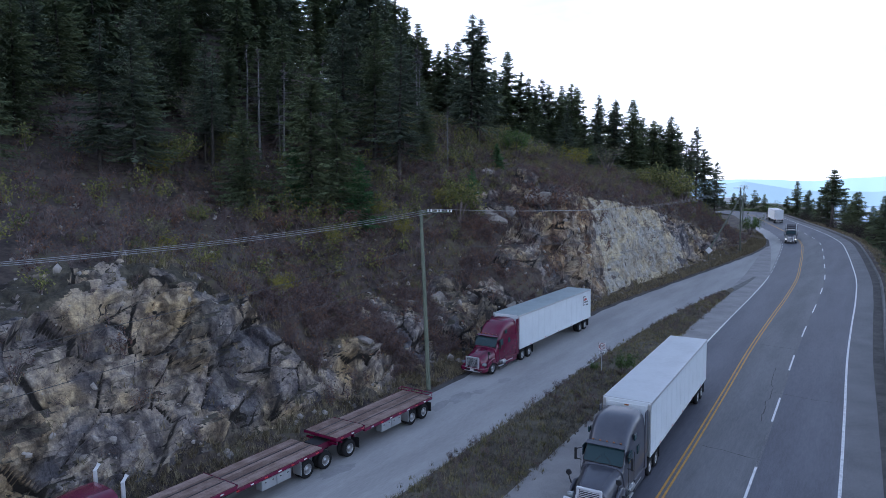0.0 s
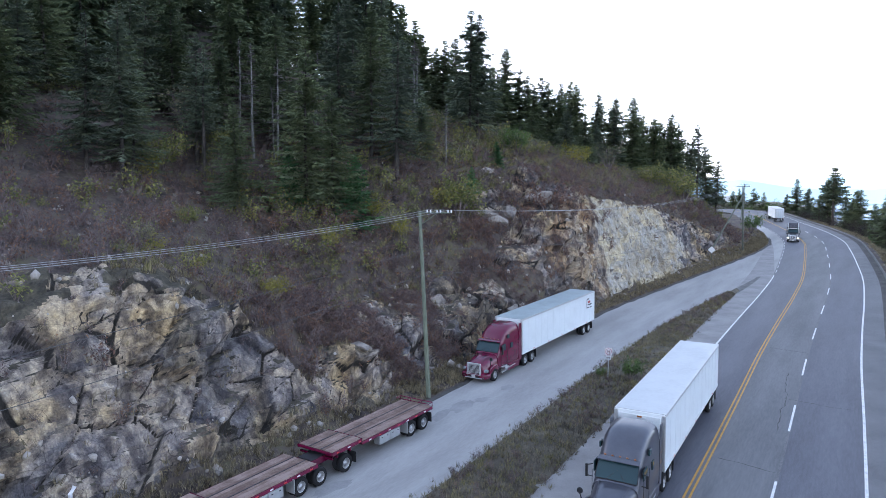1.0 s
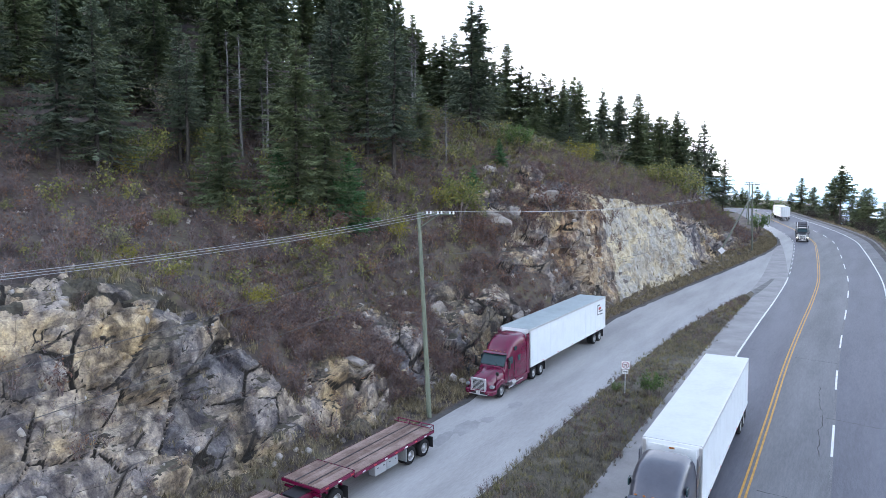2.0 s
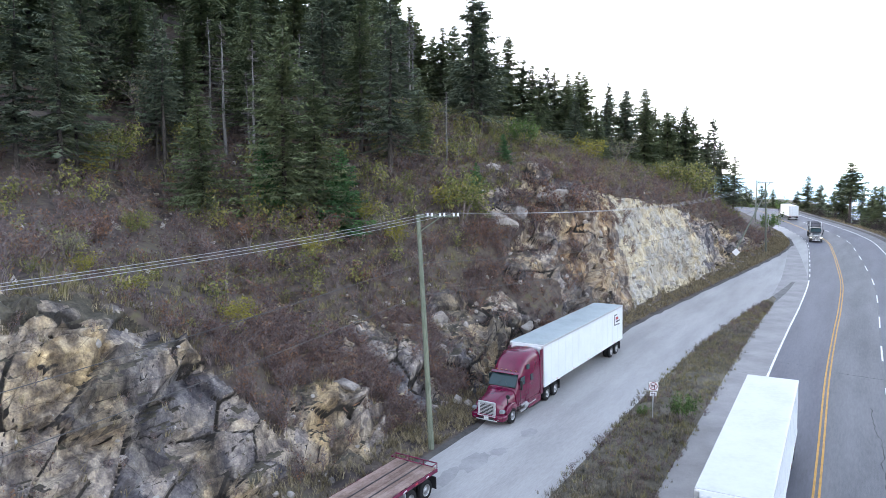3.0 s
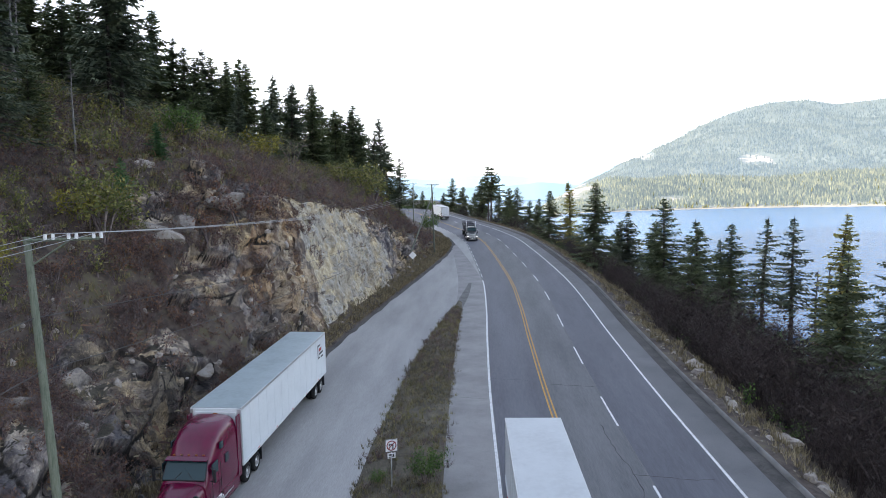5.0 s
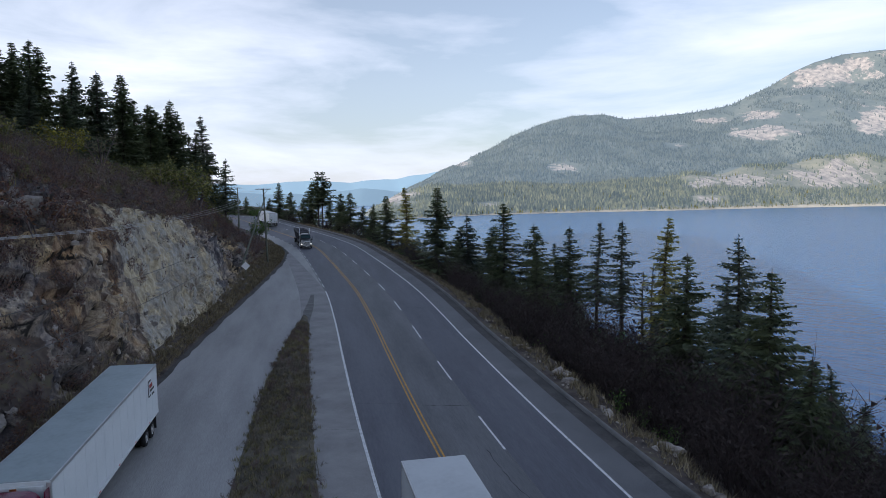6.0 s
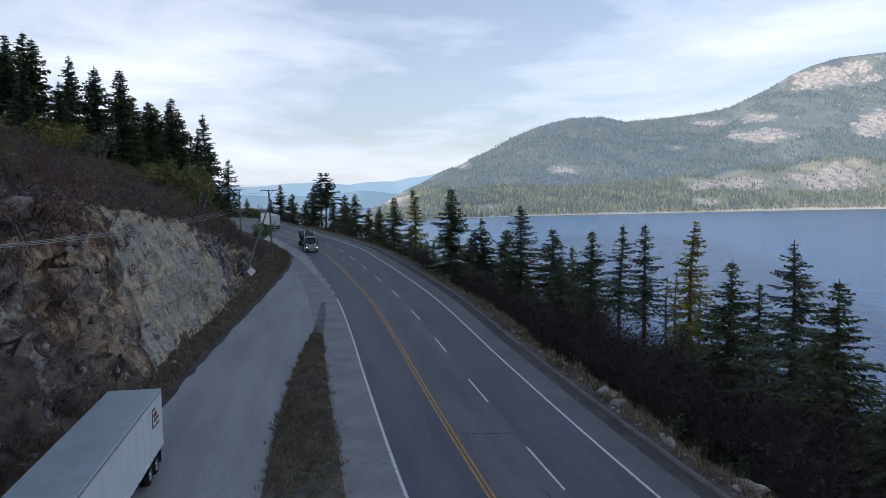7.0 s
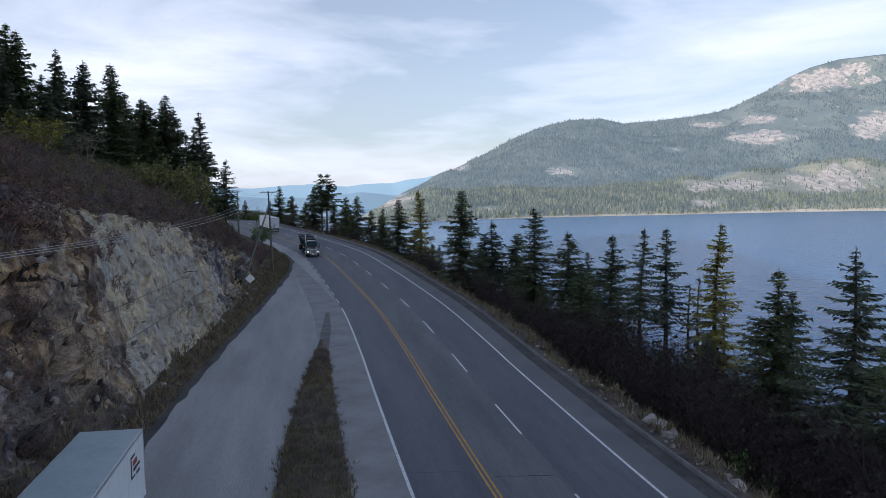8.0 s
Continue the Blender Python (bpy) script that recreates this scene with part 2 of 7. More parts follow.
# ---- the hill: profiles of height over the road against the distance from the pullout's edge ----
PROFILE_D = np.array([0, 2.0, 3.4, 5.0, 7.0, 9.0, 11.0, 14.0, 20.0, 35.0, 58.0, 100.0, 180.0, 320.0])
CUT_PROFILES = [
    (-40, [0, 0.3, 1.5, 3.2, 6.0, 8.6, 10.2, 11.2, 13.0, 18, 30, 57, 110, 190]),
    (27, [0, 0.3, 1.4, 3.6, 5.8, 7.8, 9.6, 10.8, 12.6, 17.5, 30, 57, 110, 190]),
    (42, [0, 0.3, 0.9, 2.6, 4.6, 7.8, 10.1, 11.0, 12.6, 17.0, 29.5, 57, 110, 190]),
    (49, [0, 0.25, 0.8, 2.2, 4.8, 6.7, 7.8, 8.8, 11.2, 17.0, 29.5, 57, 110, 190]),
    (58, [0, 0.2, 0.6, 1.6, 2.8, 3.5, 3.9, 4.8, 8.6, 17.0, 30, 57, 108, 185]),
    (68, [0, 0.2, 0.5, 1.3, 2.2, 3.0, 4.2, 6.6, 11.0, 18.5, 31, 56, 104, 175]),
]
CLIFF_PROFILES = [
    (75, [0, 0.3, 1, 2.4, 3.8, 5.4, 7.6, 10.4, 15, 22, 36, 62, 110, 162]),
    (83, [0, 0.4, 2, 5.2, 8, 10, 11.8, 13.8, 18, 24, 36, 60, 105, 150]),
    (88, [0, 0.5, 4.6, 10.6, 13.2, 14.6, 15.6, 16.4, 19, 24.5, 35.5, 57, 98, 138]),
    (95, [0, 0.5, 3.4, 9.2, 12.8, 14.6, 16, 17.6, 19.6, 24.5, 34, 52, 88, 122]),
    (105, [0, 0.5, 2.8, 7.6, 11.4, 13.6, 14.8, 16.4, 18.8, 23.5, 31, 46, 74, 100]),
    (117, [0, 0.5, 2.6, 6.8, 9.8, 11.8, 13, 14.8, 17.2, 21.5, 26, 36, 52, 80]),
]
SPUR_PROFILES = [
    (127, [0, 0.4, 1.4, 4, 6.8, 9.2, 11.2, 13.2, 16, 20, 24, 31, 42, 64]),
    (145, [0, 0.4, 0.9, 2, 3.8, 5.6, 8.5, 11.5, 14.5, 17.5, 20.5, 26, 33, 48]),
    (165, [0, 0.2, 0.5, 1, 1.8, 4, 6, 8, 11, 13.5, 16, 19, 22, 30]),
    (200, [0, 0.1, 0.2, 0.5, 0.9, 2, 3, 4.5, 6.5, 8.5, 10, 11, 12, 14]),
    (250, [0, 0, 0.1, 0.2, 0.4, 0.6, 0.8, 1.0, 1.6, 2.5, 3, 3, 3, 3]),
]
PROFILES = CUT_PROFILES + CLIFF_PROFILES + SPUR_PROFILES
PROF_Y = np.array([p[0] for p in PROFILES], float)
PROF_H = np.array([p[1] for p in PROFILES], float)


def hill_height(s, d):
    """Height over the road plane at station s and d metres behind the pullout's edge."""
    yc = Y_OF_S(s)
    hs = np.stack([np.interp(yc, PROF_Y, PROF_H[:, j]) for j in range(len(PROFILE_D))], -1)
    j = np.clip(np.searchsorted(PROFILE_D, d, side="right") - 1, 0, len(PROFILE_D) - 2)
    k = (d - PROFILE_D[j]) / (PROFILE_D[j + 1] - PROFILE_D[j])
    a = np.take_along_axis(hs, j[..., None], -1)[..., 0]
    b = np.take_along_axis(hs, j[..., None] + 1, -1)[..., 0]
    return a + (b - a) * k


def hill_point(s, d):
    """World points of the bare hill."""
    s, d = np.asarray(s, float), np.asarray(d, float)
    p = place(s, LAYBY_EDGE(s) - d)
    q = place(s, LAYBY_EDGE(s) - np.minimum(d, 40))
    return np.concatenate([p, (plane(q[..., 0], q[..., 1]) + hill_height(s, d))[..., None]], -1)


def hash3(i, j, k, n):
    """Repeatable random numbers in 0..1 for integer cells."""
    h = (i * 374761393 + j * 668265263 + k * 2147483647 + n * 1274126177) & 0xFFFFFFFF
    h = ((h ^ (h >> 13)) * 1274126177) & 0xFFFFFFFF
    h = ((h ^ (h >> 16)) * 2246822519) & 0xFFFFFFFF
    return ((h ^ (h >> 15)) & 0xFFFFFF) / float(0xFFFFFF)


def blocks(p, size, seed, tilt=0.5):
    """Broken-rock relief: every cell of a random split of space gets its own level and tilt. Returns relief, nearness to a joint and a random number for each cell."""
    q = p / np.asarray(size)
    c = np.floor(q).astype(np.int64)
    best = np.full(len(q), 9.0)
    second = np.full(len(q), 9.0)
    val, tag = np.zeros(len(q)), np.zeros(len(q))
    for di in (-1, 0, 1):
        for dj in (-1, 0, 1):
            for dk in (-1, 0, 1):
                i, j, k = c[:, 0] + di, c[:, 1] + dj, c[:, 2] + dk
                f = np.stack([i + hash3(i, j, k, seed), j + hash3(i, j, k, seed + 1), k + hash3(i, j, k, seed + 2)], 1)
                r = q - f
                dist = np.sqrt((r * r).sum(1))
                g = np.stack([hash3(i, j, k, seed + 4), hash3(i, j, k, seed + 5), hash3(i, j, k, seed + 6)], 1) - 0.5
                v = hash3(i, j, k, seed + 3) + tilt * (r * g).sum(1) * 2
                nearer = dist < best
                second = np.where(nearer, best, np.minimum(second, dist))
                val = np.where(nearer, v, val)
                tag = np.where(nearer, g[:, 0] + 0.5, tag)
                best = np.where(nearer, dist, best)
    return val, second - best, tag


def slabs(p, size, seed, tilt=1.0, band=0.08):
    """Jointed slabs: each cell of a random split of space is a tilted plate with its own level; neighbours meet in a short steep bevel. Returns relief, nearness to a joint and a random number for each plate."""
    q = p / np.asarray(size)
    c = np.floor(q).astype(np.int64)
    best = np.full(len(q), 9.0)
    second = np.full(len(q), 9.0)
    val, other, tag = np.zeros(len(q)), np.zeros(len(q)), np.zeros(len(q))
    for di in (-1, 0, 1):
        for dj in (-1, 0, 1):
            for dk in (-1, 0, 1):
                i, j, k = c[:, 0] + di, c[:, 1] + dj, c[:, 2] + dk
                r = q - np.stack([i + hash3(i, j, k, seed), j + hash3(i, j, k, seed + 1), k + hash3(i, j, k, seed + 2)], 1)
                g = np.stack([hash3(i, j, k, seed + 4), hash3(i, j, k, seed + 5), hash3(i, j, k, seed + 6)], 1) - 0.5
                dist = np.sqrt((r * r).sum(1))
                h = hash3(i, j, k, seed + 3) - 0.5 + 2 * tilt * (r * g).sum(1)
                nearer, between = dist < best, (dist >= best) & (dist < second)
                other = np.where(nearer, val, np.where(between, h, other))
                second = np.where(nearer, best, np.where(between, dist, second))
                val = np.where(nearer, h, val)
                tag = np.where(nearer, hash3(i, j, k, seed + 7), tag)
                best = np.where(nearer, dist, best)
    e = second - best
    w = np.clip(e / band, 0, 1)
    w = 0.5 + 0.5 * w * w * (3 - 2 * w)
    return w * val + (1 - w) * other, e, tag


def wave(p, scale, seed):
    """Smooth value noise."""
    q = p * scale
    c = np.floor(q).astype(np.int64)
    f = q - c
    f = f * f * (3 - 2 * f)
    out = 0
    for di in (0, 1):
        for dj in (0, 1):
            for dk in (0, 1):
                w = (f[:, 0] if di else 1 - f[:, 0]) * (f[:, 1] if dj else 1 - f[:, 1]) * (f[:, 2] if dk else 1 - f[:, 2])
                out = out + w * hash3(c[:, 0] + di, c[:, 1] + dj, c[:, 2] + dk, seed)
    return out


# single outcrops in the brush: road mark, distance behind the edge, half length, half depth, slant
OUTCROP_MASK = [(51.4, 4.3, 3.0, 2.1, 0.1), (60.2, 8.0, 2.2, 4.4, 0.25), (58.6, 4.2, 2.0, 1.3, 0.0), (69.2, 7.6, 2.8, 3.6, 0.15), (66.0, 5.4, 2.6, 2.4, 0.2), (64.2, 3.4, 1.6, 1.2, 0.0), (56.0, 8.8, 1.2, 0.9, 0.0), (74.0, 6.0, 2.6, 2.4, 0.2), (82.0, 12.6, 2.2, 2.0, 0.0), (87.5, 11.6, 2.6, 1.6, 0.2)]


def rockiness(s, d):
    """Where bare rock shows: 1 on the cut faces, 0 on the brushy slope."""
    y = Y_OF_S(s)
    top = np.interp(y, [-50, 36, 39, 41.6, 44.2, 46.4, 47.5, 48.6, 49.2, 66, 68, 76, 84, 90, 98, 110, 122, 135, 150, 170], [14.0, 14.0, 13.3, 12.0, 11.0, 9.2, 6.6, 4.6, 0, 0, 8, 9.0, 11.0, 9.5, 7.5, 7.5, 8.5, 9, 7, 0])
    start = np.interp(y, [-50, 30, 44, 47, 60, 75, 90, 110, 125, 145], [3.0, 3.0, 2.8, 3.2, 3.5, 4.0, 1.9, 1.9, 2.2, 4.5])
    face = np.clip((d - start) / 0.8, 0, 1) * np.clip((top - d) / 1.2, 0, 1)
    for yc, dc, ry, rd, slant in OUTCROP_MASK:
        face = np.maximum(face, np.clip((1.15 - np.hypot((y - yc - slant * (d - dc)) / ry, (d - dc) / rd)) * 3.5, 0, 1))
    return face


def build_hill():
    s0, s1 = 0.0, S_OF_Y(300)
    s_near = np.concatenate([np.arange(S_OF_Y(22), S_OF_Y(98), 0.14), np.arange(S_OF_Y(98) + 0.2, S_OF_Y(140), 0.2)])
    ss = np.concatenate([np.arange(s0, s_near[0], 1.5), s_near, np.arange(s_near[-1] + 1, s1, 1.5)])
    dd = np.concatenate([np.arange(0, 2, 0.4), np.arange(2, 14.6, 0.09), np.arange(14.9, 40, 0.9), np.arange(41, 120, 4), np.arange(124, 321, 14)])
    S, D = np.meshgrid(ss, dd, indexing="ij")
    P = hill_point(S, D)
    du = np.gradient(P, axis=0)
    dv = np.gradient(P, axis=1)
    N = np.cross(dv, du)
    N /= np.maximum(np.linalg.norm(N, axis=2), 1e-6)[..., None]
    N = np.where(N[..., 2:3] < 0, -N, N)
    flat = P.reshape(-1, 3)
    Y = Y_OF_S(S).ravel()
    R = rockiness(S, D).ravel()
    mid = (wave(flat, 0.22, 40) - 0.5) * 2
    patchy = np.interp(Y, [73, 77, 81, 88], [0, 1, 1, 0]) * np.clip((0.50 - wave(flat, 0.28, 41)) * 7, 0, 1)
    ragged = (wave(flat, 0.9, 42) - 0.5) * 0.9 + (wave(flat, 2.4, 43) - 0.5) * 0.5
    R = np.clip(R * (1.45 + 0.9 * mid + ragged), 0, 1) * (1 - patchy)
    turn = np.array([[0.85, 0.50, 0.17], [-0.52, 0.84, 0.14], [-0.10, -0.22, 0.97]])
    rock = np.where(R > 0)[0]
    near = flat[rock]
    qp = near @ turn.T
    qp = qp + 0.30 * np.stack([wave(near, 0.5, 81), wave(near, 0.5, 82), wave(near, 0.5, 83)], 1) + 0.05 * np.stack([wave(near, 2.5, 86), wave(near, 2.5, 87), wave(near, 2.5, 88)], 1)
    b1, e1, t1 = slabs(qp, (5.6, 4.2, 2.5), 11, 0.75, 0.07)
    b2, e2, t2 = slabs(qp + 7.3, (2.1, 1.6, 0.9), 23, 1.0, 0.10)
    b3, e3, t3 = slabs(qp + 3.1, (0.75, 0.60, 0.32), 37, 1.1, 0.2)
    even = np.interp(Y[rock], [86, 92, 118, 123], [1, 0.34, 0.34, 1])
    broken = np.clip((wave(near, 0.30, 84) - 0.34) * 3.2, 0.12, 1)
    bed = (qp[:, 2] + 0.7 * wave(near, 0.25, 89)) / 2.1
    part_ = bed - np.floor(bed)
    ledge = np.where(part_ < 0.82, part_ / 0.82, (1 - part_) / 0.18) - 0.5
    relief = (b1 * 1.35 - 0.30 * np.clip(1 - e1 / 0.06, 0, 1)) * even + ledge * 0.50 * even * (0.2 + 0.9 * wave(near, 0.2, 90)) + (b2 * 0.55 - 0.14 * np.clip(1 - e2 / 0.09, 0, 1)) * broken * (0.30 + 0.70 * even) + b3 * 0.19 * (0.25 + 0.75 * broken)
    soft = (wave(flat, 0.9, 5) - 0.5) * 0.35 + (wave(flat, 0.16, 6) - 0.5) * 1.2 * np.clip((D.ravel() - 3) / 8, 0, 1)
    soft *= np.clip(D.ravel() / 2.5, 0, 1)
    far = np.clip((D.ravel() - 40) / 60, 0, 1) * (wave(flat, 0.03, 9) - 0.5) * 6
    move = soft * (1 - 0.6 * R)
    move[rock] += relief * R[rock]
    flat = flat + N.reshape(-1, 3) * move[:, None]
    flat[:, 2] += far
    nu, nv = S.shape
    f = grid_faces(nu, nv)
    ob = mesh_ob("hillside", flat, f, ROCK)
    for m in (SOIL, PALE_ROCK, RUST_ROCK, MOSS):
        ob.data.materials.append(m)
    rf = R[f].mean(1)
    first = f[:, 0]
    yc = Y[first] + (wave(flat[first], 0.35, 44) - 0.5) * 9 + (wave(flat[first], 1.3, 46) - 0.5) * 5
    kind = np.where((yc > 92.5) & (yc < 119), 2, np.where((yc > 80) & (yc <= 92.5) & (D.ravel()[first] < 6.5), 3, 0))
    # moss and earth gather on the ledges
    up = np.cross(flat[f[:, 2]] - flat[first], flat[f[:, 3]] - flat[f[:, 1]])
    up = np.abs(up[:, 2]) / np.maximum(np.linalg.norm(up, axis=1), 1e-9)
    kind = np.where((up > 0.90 - 0.25 * (wave(flat[first], 0.45, 91) - 0.5)) & (wave(flat[first], 0.6, 92) > 0.44) & (kind == 0), 4, kind)
    crest = (D.ravel()[first] > 10.2) & (Y[first] < 46) & (wave(flat[first], 0.7, 93) > 0.47)
    kind = np.where(crest & (kind == 0), 4, kind)
    # every slab has its own tint, and dark moss and earth fill the deep joints
    tint, gap = np.full(len(flat), 0.5), np.ones(len(flat))
    tint[rock] = 0.45 * t1 + 0.37 * t2 + 0.18 * t3
    gap[rock] = np.minimum(np.where(wave(near, 0.5, 47) > 0.34, e1, 1.0), np.where(wave(near, 0.45, 48) > 0.50, e2 * 1.2, 1.0))
    gap[rock] = np.where(even < 0.6, 1.0, gap[rock])
    slab = ob.data.attributes.new("slab", 'FLOAT', 'FACE')
    slab.data.foreach_set("value", tint[first].astype(np.float32))
    joint = ob.data.attributes.new("joint", 'FLOAT', 'POINT')
    joint.data.foreach_set("value", gap.astype(np.float32))
    ob.data.polygons.foreach_set("material_index", np.where(rf < 0.32, 1, kind).astype(np.int32))
    ob.data.polygons.foreach_set("use_smooth", rf < 0.32)
    return tagged(ob, "steep brushy hillside with a blasted grey and tan rock cut", "hillside", kind="structure"), flat.reshape(nu, nv, 3), ss, dd


def rock_material(name, stops, stain, streak, crack=0.25, grain=(0.7, 1.0, 1.5), plate=0.64, light=1.24):
    """Broken rock: mottled stone, plates of slightly different tone, dark joints, mineral stains and water streaks."""
    m = noise_mat(name, stops, 1.9, 0.9, 1.0, 7, scale2=11, spec=0.25, detail=10)
    nt = m.node_tree
    n, l = nt.nodes, nt.links
    b = n["Principled BSDF"]
    base = b.inputs["Base Color"].links[0].from_socket
    geo = n.new("ShaderNodeNewGeometry")

    def blend(fac, below, colour):
        mx = n.new("ShaderNodeMix")
        mx.data_type, mx.blend_type = 'RGBA', 'MULTIPLY'
        mx.inputs[7].default_value = (*colour, 1)
        l.new(fac, mx.inputs[0])
        l.new(below, mx.inputs[6])
        return mx.outputs[2]

    def ramp(sock, lo, hi):
        r = n.new("ShaderNodeValToRGB")
        r.color_ramp.elements[0].position, r.color_ramp.elements[1].position = lo, hi
        l.new(sock, r.inputs[0])
        return r.outputs[0]

    warp = n.new("ShaderNodeTexNoise")
    warp.inputs["Scale"].default_value, warp.inputs["Detail"].default_value = 0.7, 3
    l.new(geo.outputs["Position"], warp.inputs["Vector"])
    add = n.new("ShaderNodeVectorMath")
    add.operation = 'MULTIPLY_ADD'
    l.new(warp.outputs["Color"], add.inputs[0])
    add.inputs[1].default_value = (0.35, 0.35, 0.35)
    l.new(geo.outputs["Position"], add.inputs[2])
    turn = n.new("ShaderNodeMapping")
    turn.inputs[2].default_value, turn.inputs[3].default_value = (0.3, 0.3, 0.6), grain
    l.new(add.outputs[0], turn.inputs[0])
    st = n.new("ShaderNodeTexNoise")
    st.inputs["Scale"].default_value, st.inputs["Detail"].default_value = 0.2, 5
    l.new(geo.outputs["Position"], st.inputs["Vector"])
    col = blend(ramp(st.outputs["Fac"], 0.47, 0.60), base, stain)
    mp = n.new("ShaderNodeMapping")
    mp.inputs[3].default_value = (1.1, 1.1, 0.13)
    l.new(geo.outputs["Position"], mp.inputs[0])
    dk = n.new("ShaderNodeTexNoise")
    dk.inputs["Scale"].default_value, dk.inputs["Detail"].default_value = 0.8, 6
    l.new(mp.outputs[0], dk.inputs["Vector"])
    col = blend(ramp(dk.outputs["Fac"], 0.49, 0.60), col, streak)
    for scale, width, tone in ((0.42, 0.008, crack + 0.25),):
        v = n.new("ShaderNodeTexVoronoi")
        v.feature = 'DISTANCE_TO_EDGE'
        v.inputs["Scale"].default_value = scale
        l.new(turn.outputs[0], v.inputs["Vector"])
        inv = n.new("ShaderNodeMath")
        inv.operation = 'SUBTRACT'
        inv.inputs[0].default_value = 1.0
        l.new(v.outputs["Distance"], inv.inputs[1])
        col = blend(ramp(inv.outputs[0], 1 - width, 1 - width * 0.3), col, (tone, tone, tone))
    at = n.new("ShaderNodeAttribute")
    at.attribute_name = "slab"
    tint = n.new("ShaderNodeValToRGB")
    e = tint.color_ramp.elements
    e.new(0.5)
    for k, (pos, c) in enumerate(((0.30, (plate * 0.72, plate * 0.75, plate * 0.83)), (0.5, (0.95, 0.93, 0.91)), (0.70, (light, light * 0.94, light * 0.80)))):
        e[k].position, e[k].color = pos, (*c, 1)
    l.new(at.outputs["Fac"], tint.inputs[0])
    mx = n.new("ShaderNodeMix")
    mx.data_type, mx.blend_type = 'RGBA', 'MULTIPLY'
    mx.inputs[0].default_value = 1.0
    l.new(col, mx.inputs[6])
    l.new(tint.outputs[0], mx.inputs[7])
    gap = n.new("ShaderNodeAttribute")
    gap.attribute_name = "joint"
    wide = n.new("ShaderNodeMath")
    wide.operation = 'MULTIPLY_ADD'
    l.new(st.outputs["Fac"], wide.inputs[0])
    wide.inputs[1].default_value = -0.05
    l.new(gap.outputs["Fac"], wide.inputs[2])
    fill = n.new("ShaderNodeMapRange")
    fill.inputs[1].default_value, fill.inputs[2].default_value, fill.inputs[3].default_value, fill.inputs[4].default_value = 0.012, -0.004, 0.0, 1.0
    l.new(wide.outputs[0], fill.inputs[0])
    moss = n.new("ShaderNodeMix")
    moss.data_type = 'RGBA'
    moss.inputs[7].default_value = (0.032, 0.028, 0.024, 1)
    l.new(fill.outputs[0], moss.inputs[0])
    l.new(mx.outputs[2], moss.inputs[6])
    l.new(moss.outputs[2], b.inputs["Base Color"])
    return m


ROCK = rock_material("cut_rock", [(0.118, 0.105, 0.104), (0.235, 0.207, 0.197), (0.345, 0.303, 0.270), (0.50, 0.455, 0.405)], (1.12, 1.0, 0.74), (0.40, 0.40, 0.44))
PALE_ROCK = rock_material("pale_cream_rock", [(0.27, 0.24, 0.19), (0.42, 0.375, 0.295), (0.52, 0.475, 0.385), (0.58, 0.555, 0.50)], (1.0, 0.95, 0.86), (0.80, 0.77, 0.73), 0.35, (1.2, 1.2, 0.8), 1.05, 1.12)
RUST_ROCK = rock_material("rust_stained_rock", [(0.115, 0.095, 0.082), (0.235, 0.195, 0.16), (0.335, 0.28, 0.225), (0.40, 0.365, 0.325)], (1.05, 0.88, 0.70), (0.5, 0.45, 0.45), 0.2, (1.6, 1.6, 0.5))
STONE = noise_mat("loose_stone", [(0.15, 0.132, 0.122), (0.25, 0.222, 0.20), (0.34, 0.30, 0.26), (0.42, 0.385, 0.35)], 1.6, 0.9, 0.6, 11, scale2=8, spec=0.25, detail=9, per_object=0.25)
PALE_STONE = noise_mat("pale_loose_stone", [(0.24, 0.21, 0.175), (0.36, 0.32, 0.27), (0.46, 0.42, 0.36)], 1.6, 0.9, 0.5, 11, scale2=8, spec=0.25, island=0.3)
MOSS = noise_mat("dark_moss_and_earth", [(0.040, 0.035, 0.028), (0.075, 0.066, 0.050), (0.125, 0.11, 0.078)], 1.4, 0.95, 0.8, 9, scale2=7)
hillside, HILL, HILL_S, HILL_D = build_hill()


def hill_at(s, d):
    """A point on the finished hill."""
    i = int(np.clip(np.searchsorted(HILL_S, s), 0, len(HILL_S) - 1))
    j = int(np.clip(np.searchsorted(HILL_D, d), 0, len(HILL_D) - 1))
    return HILL[i, j]


# ---- the lakeside bank and the water ----
LAKE = -22.0
BANK_D = np.array([0, 1.2, 2.2, 5, 9, 16, 30, 50, 62, 75, 110])
BANK_H = np.array([0, -0.1, -0.7, -2.6, -5.0, -8.5, -15, -22, -25, -29, -34])


def build_bank():
    ss = np.arange(0, 428, 0.8)
    dd = np.concatenate([np.arange(0, 10, 0.4), np.arange(10, 40, 1.5), np.arange(40, 111, 5)])
    S, D = np.meshgrid(ss, dd, indexing="ij")
    p = place(S, CURB + D)
    q = place(S, CURB + np.minimum(D, 20))
    z = plane(q[..., 0], q[..., 1]) + np.interp(D, BANK_D, BANK_H) * (1 + 0.25 * np.clip((plane(q[..., 0], q[..., 1])) / 8, 0, 1) * np.clip(D / 20, 0, 1))
    P = np.concatenate([p, z[..., None]], -1).reshape(-1, 3)
    b1, e1, t1 = blocks(P, (1.3, 1.1, 0.9), 51, 0.8)
    w = np.clip((D.ravel() - 1.0) / 2, 0, 1)
    P[:, 2] += w * ((b1 - 0.5) * 0.55 + (wave(P, 0.2, 52) - 0.5) * 1.6)
    f = grid_faces(*S.shape)
    ob = mesh_ob("lake_bank", P, f, SOIL)
    return tagged(ob, "steep rough bank of earth and stones falling to the lake", "bank", kind="structure"), P.reshape(*S.shape, 3), ss, dd


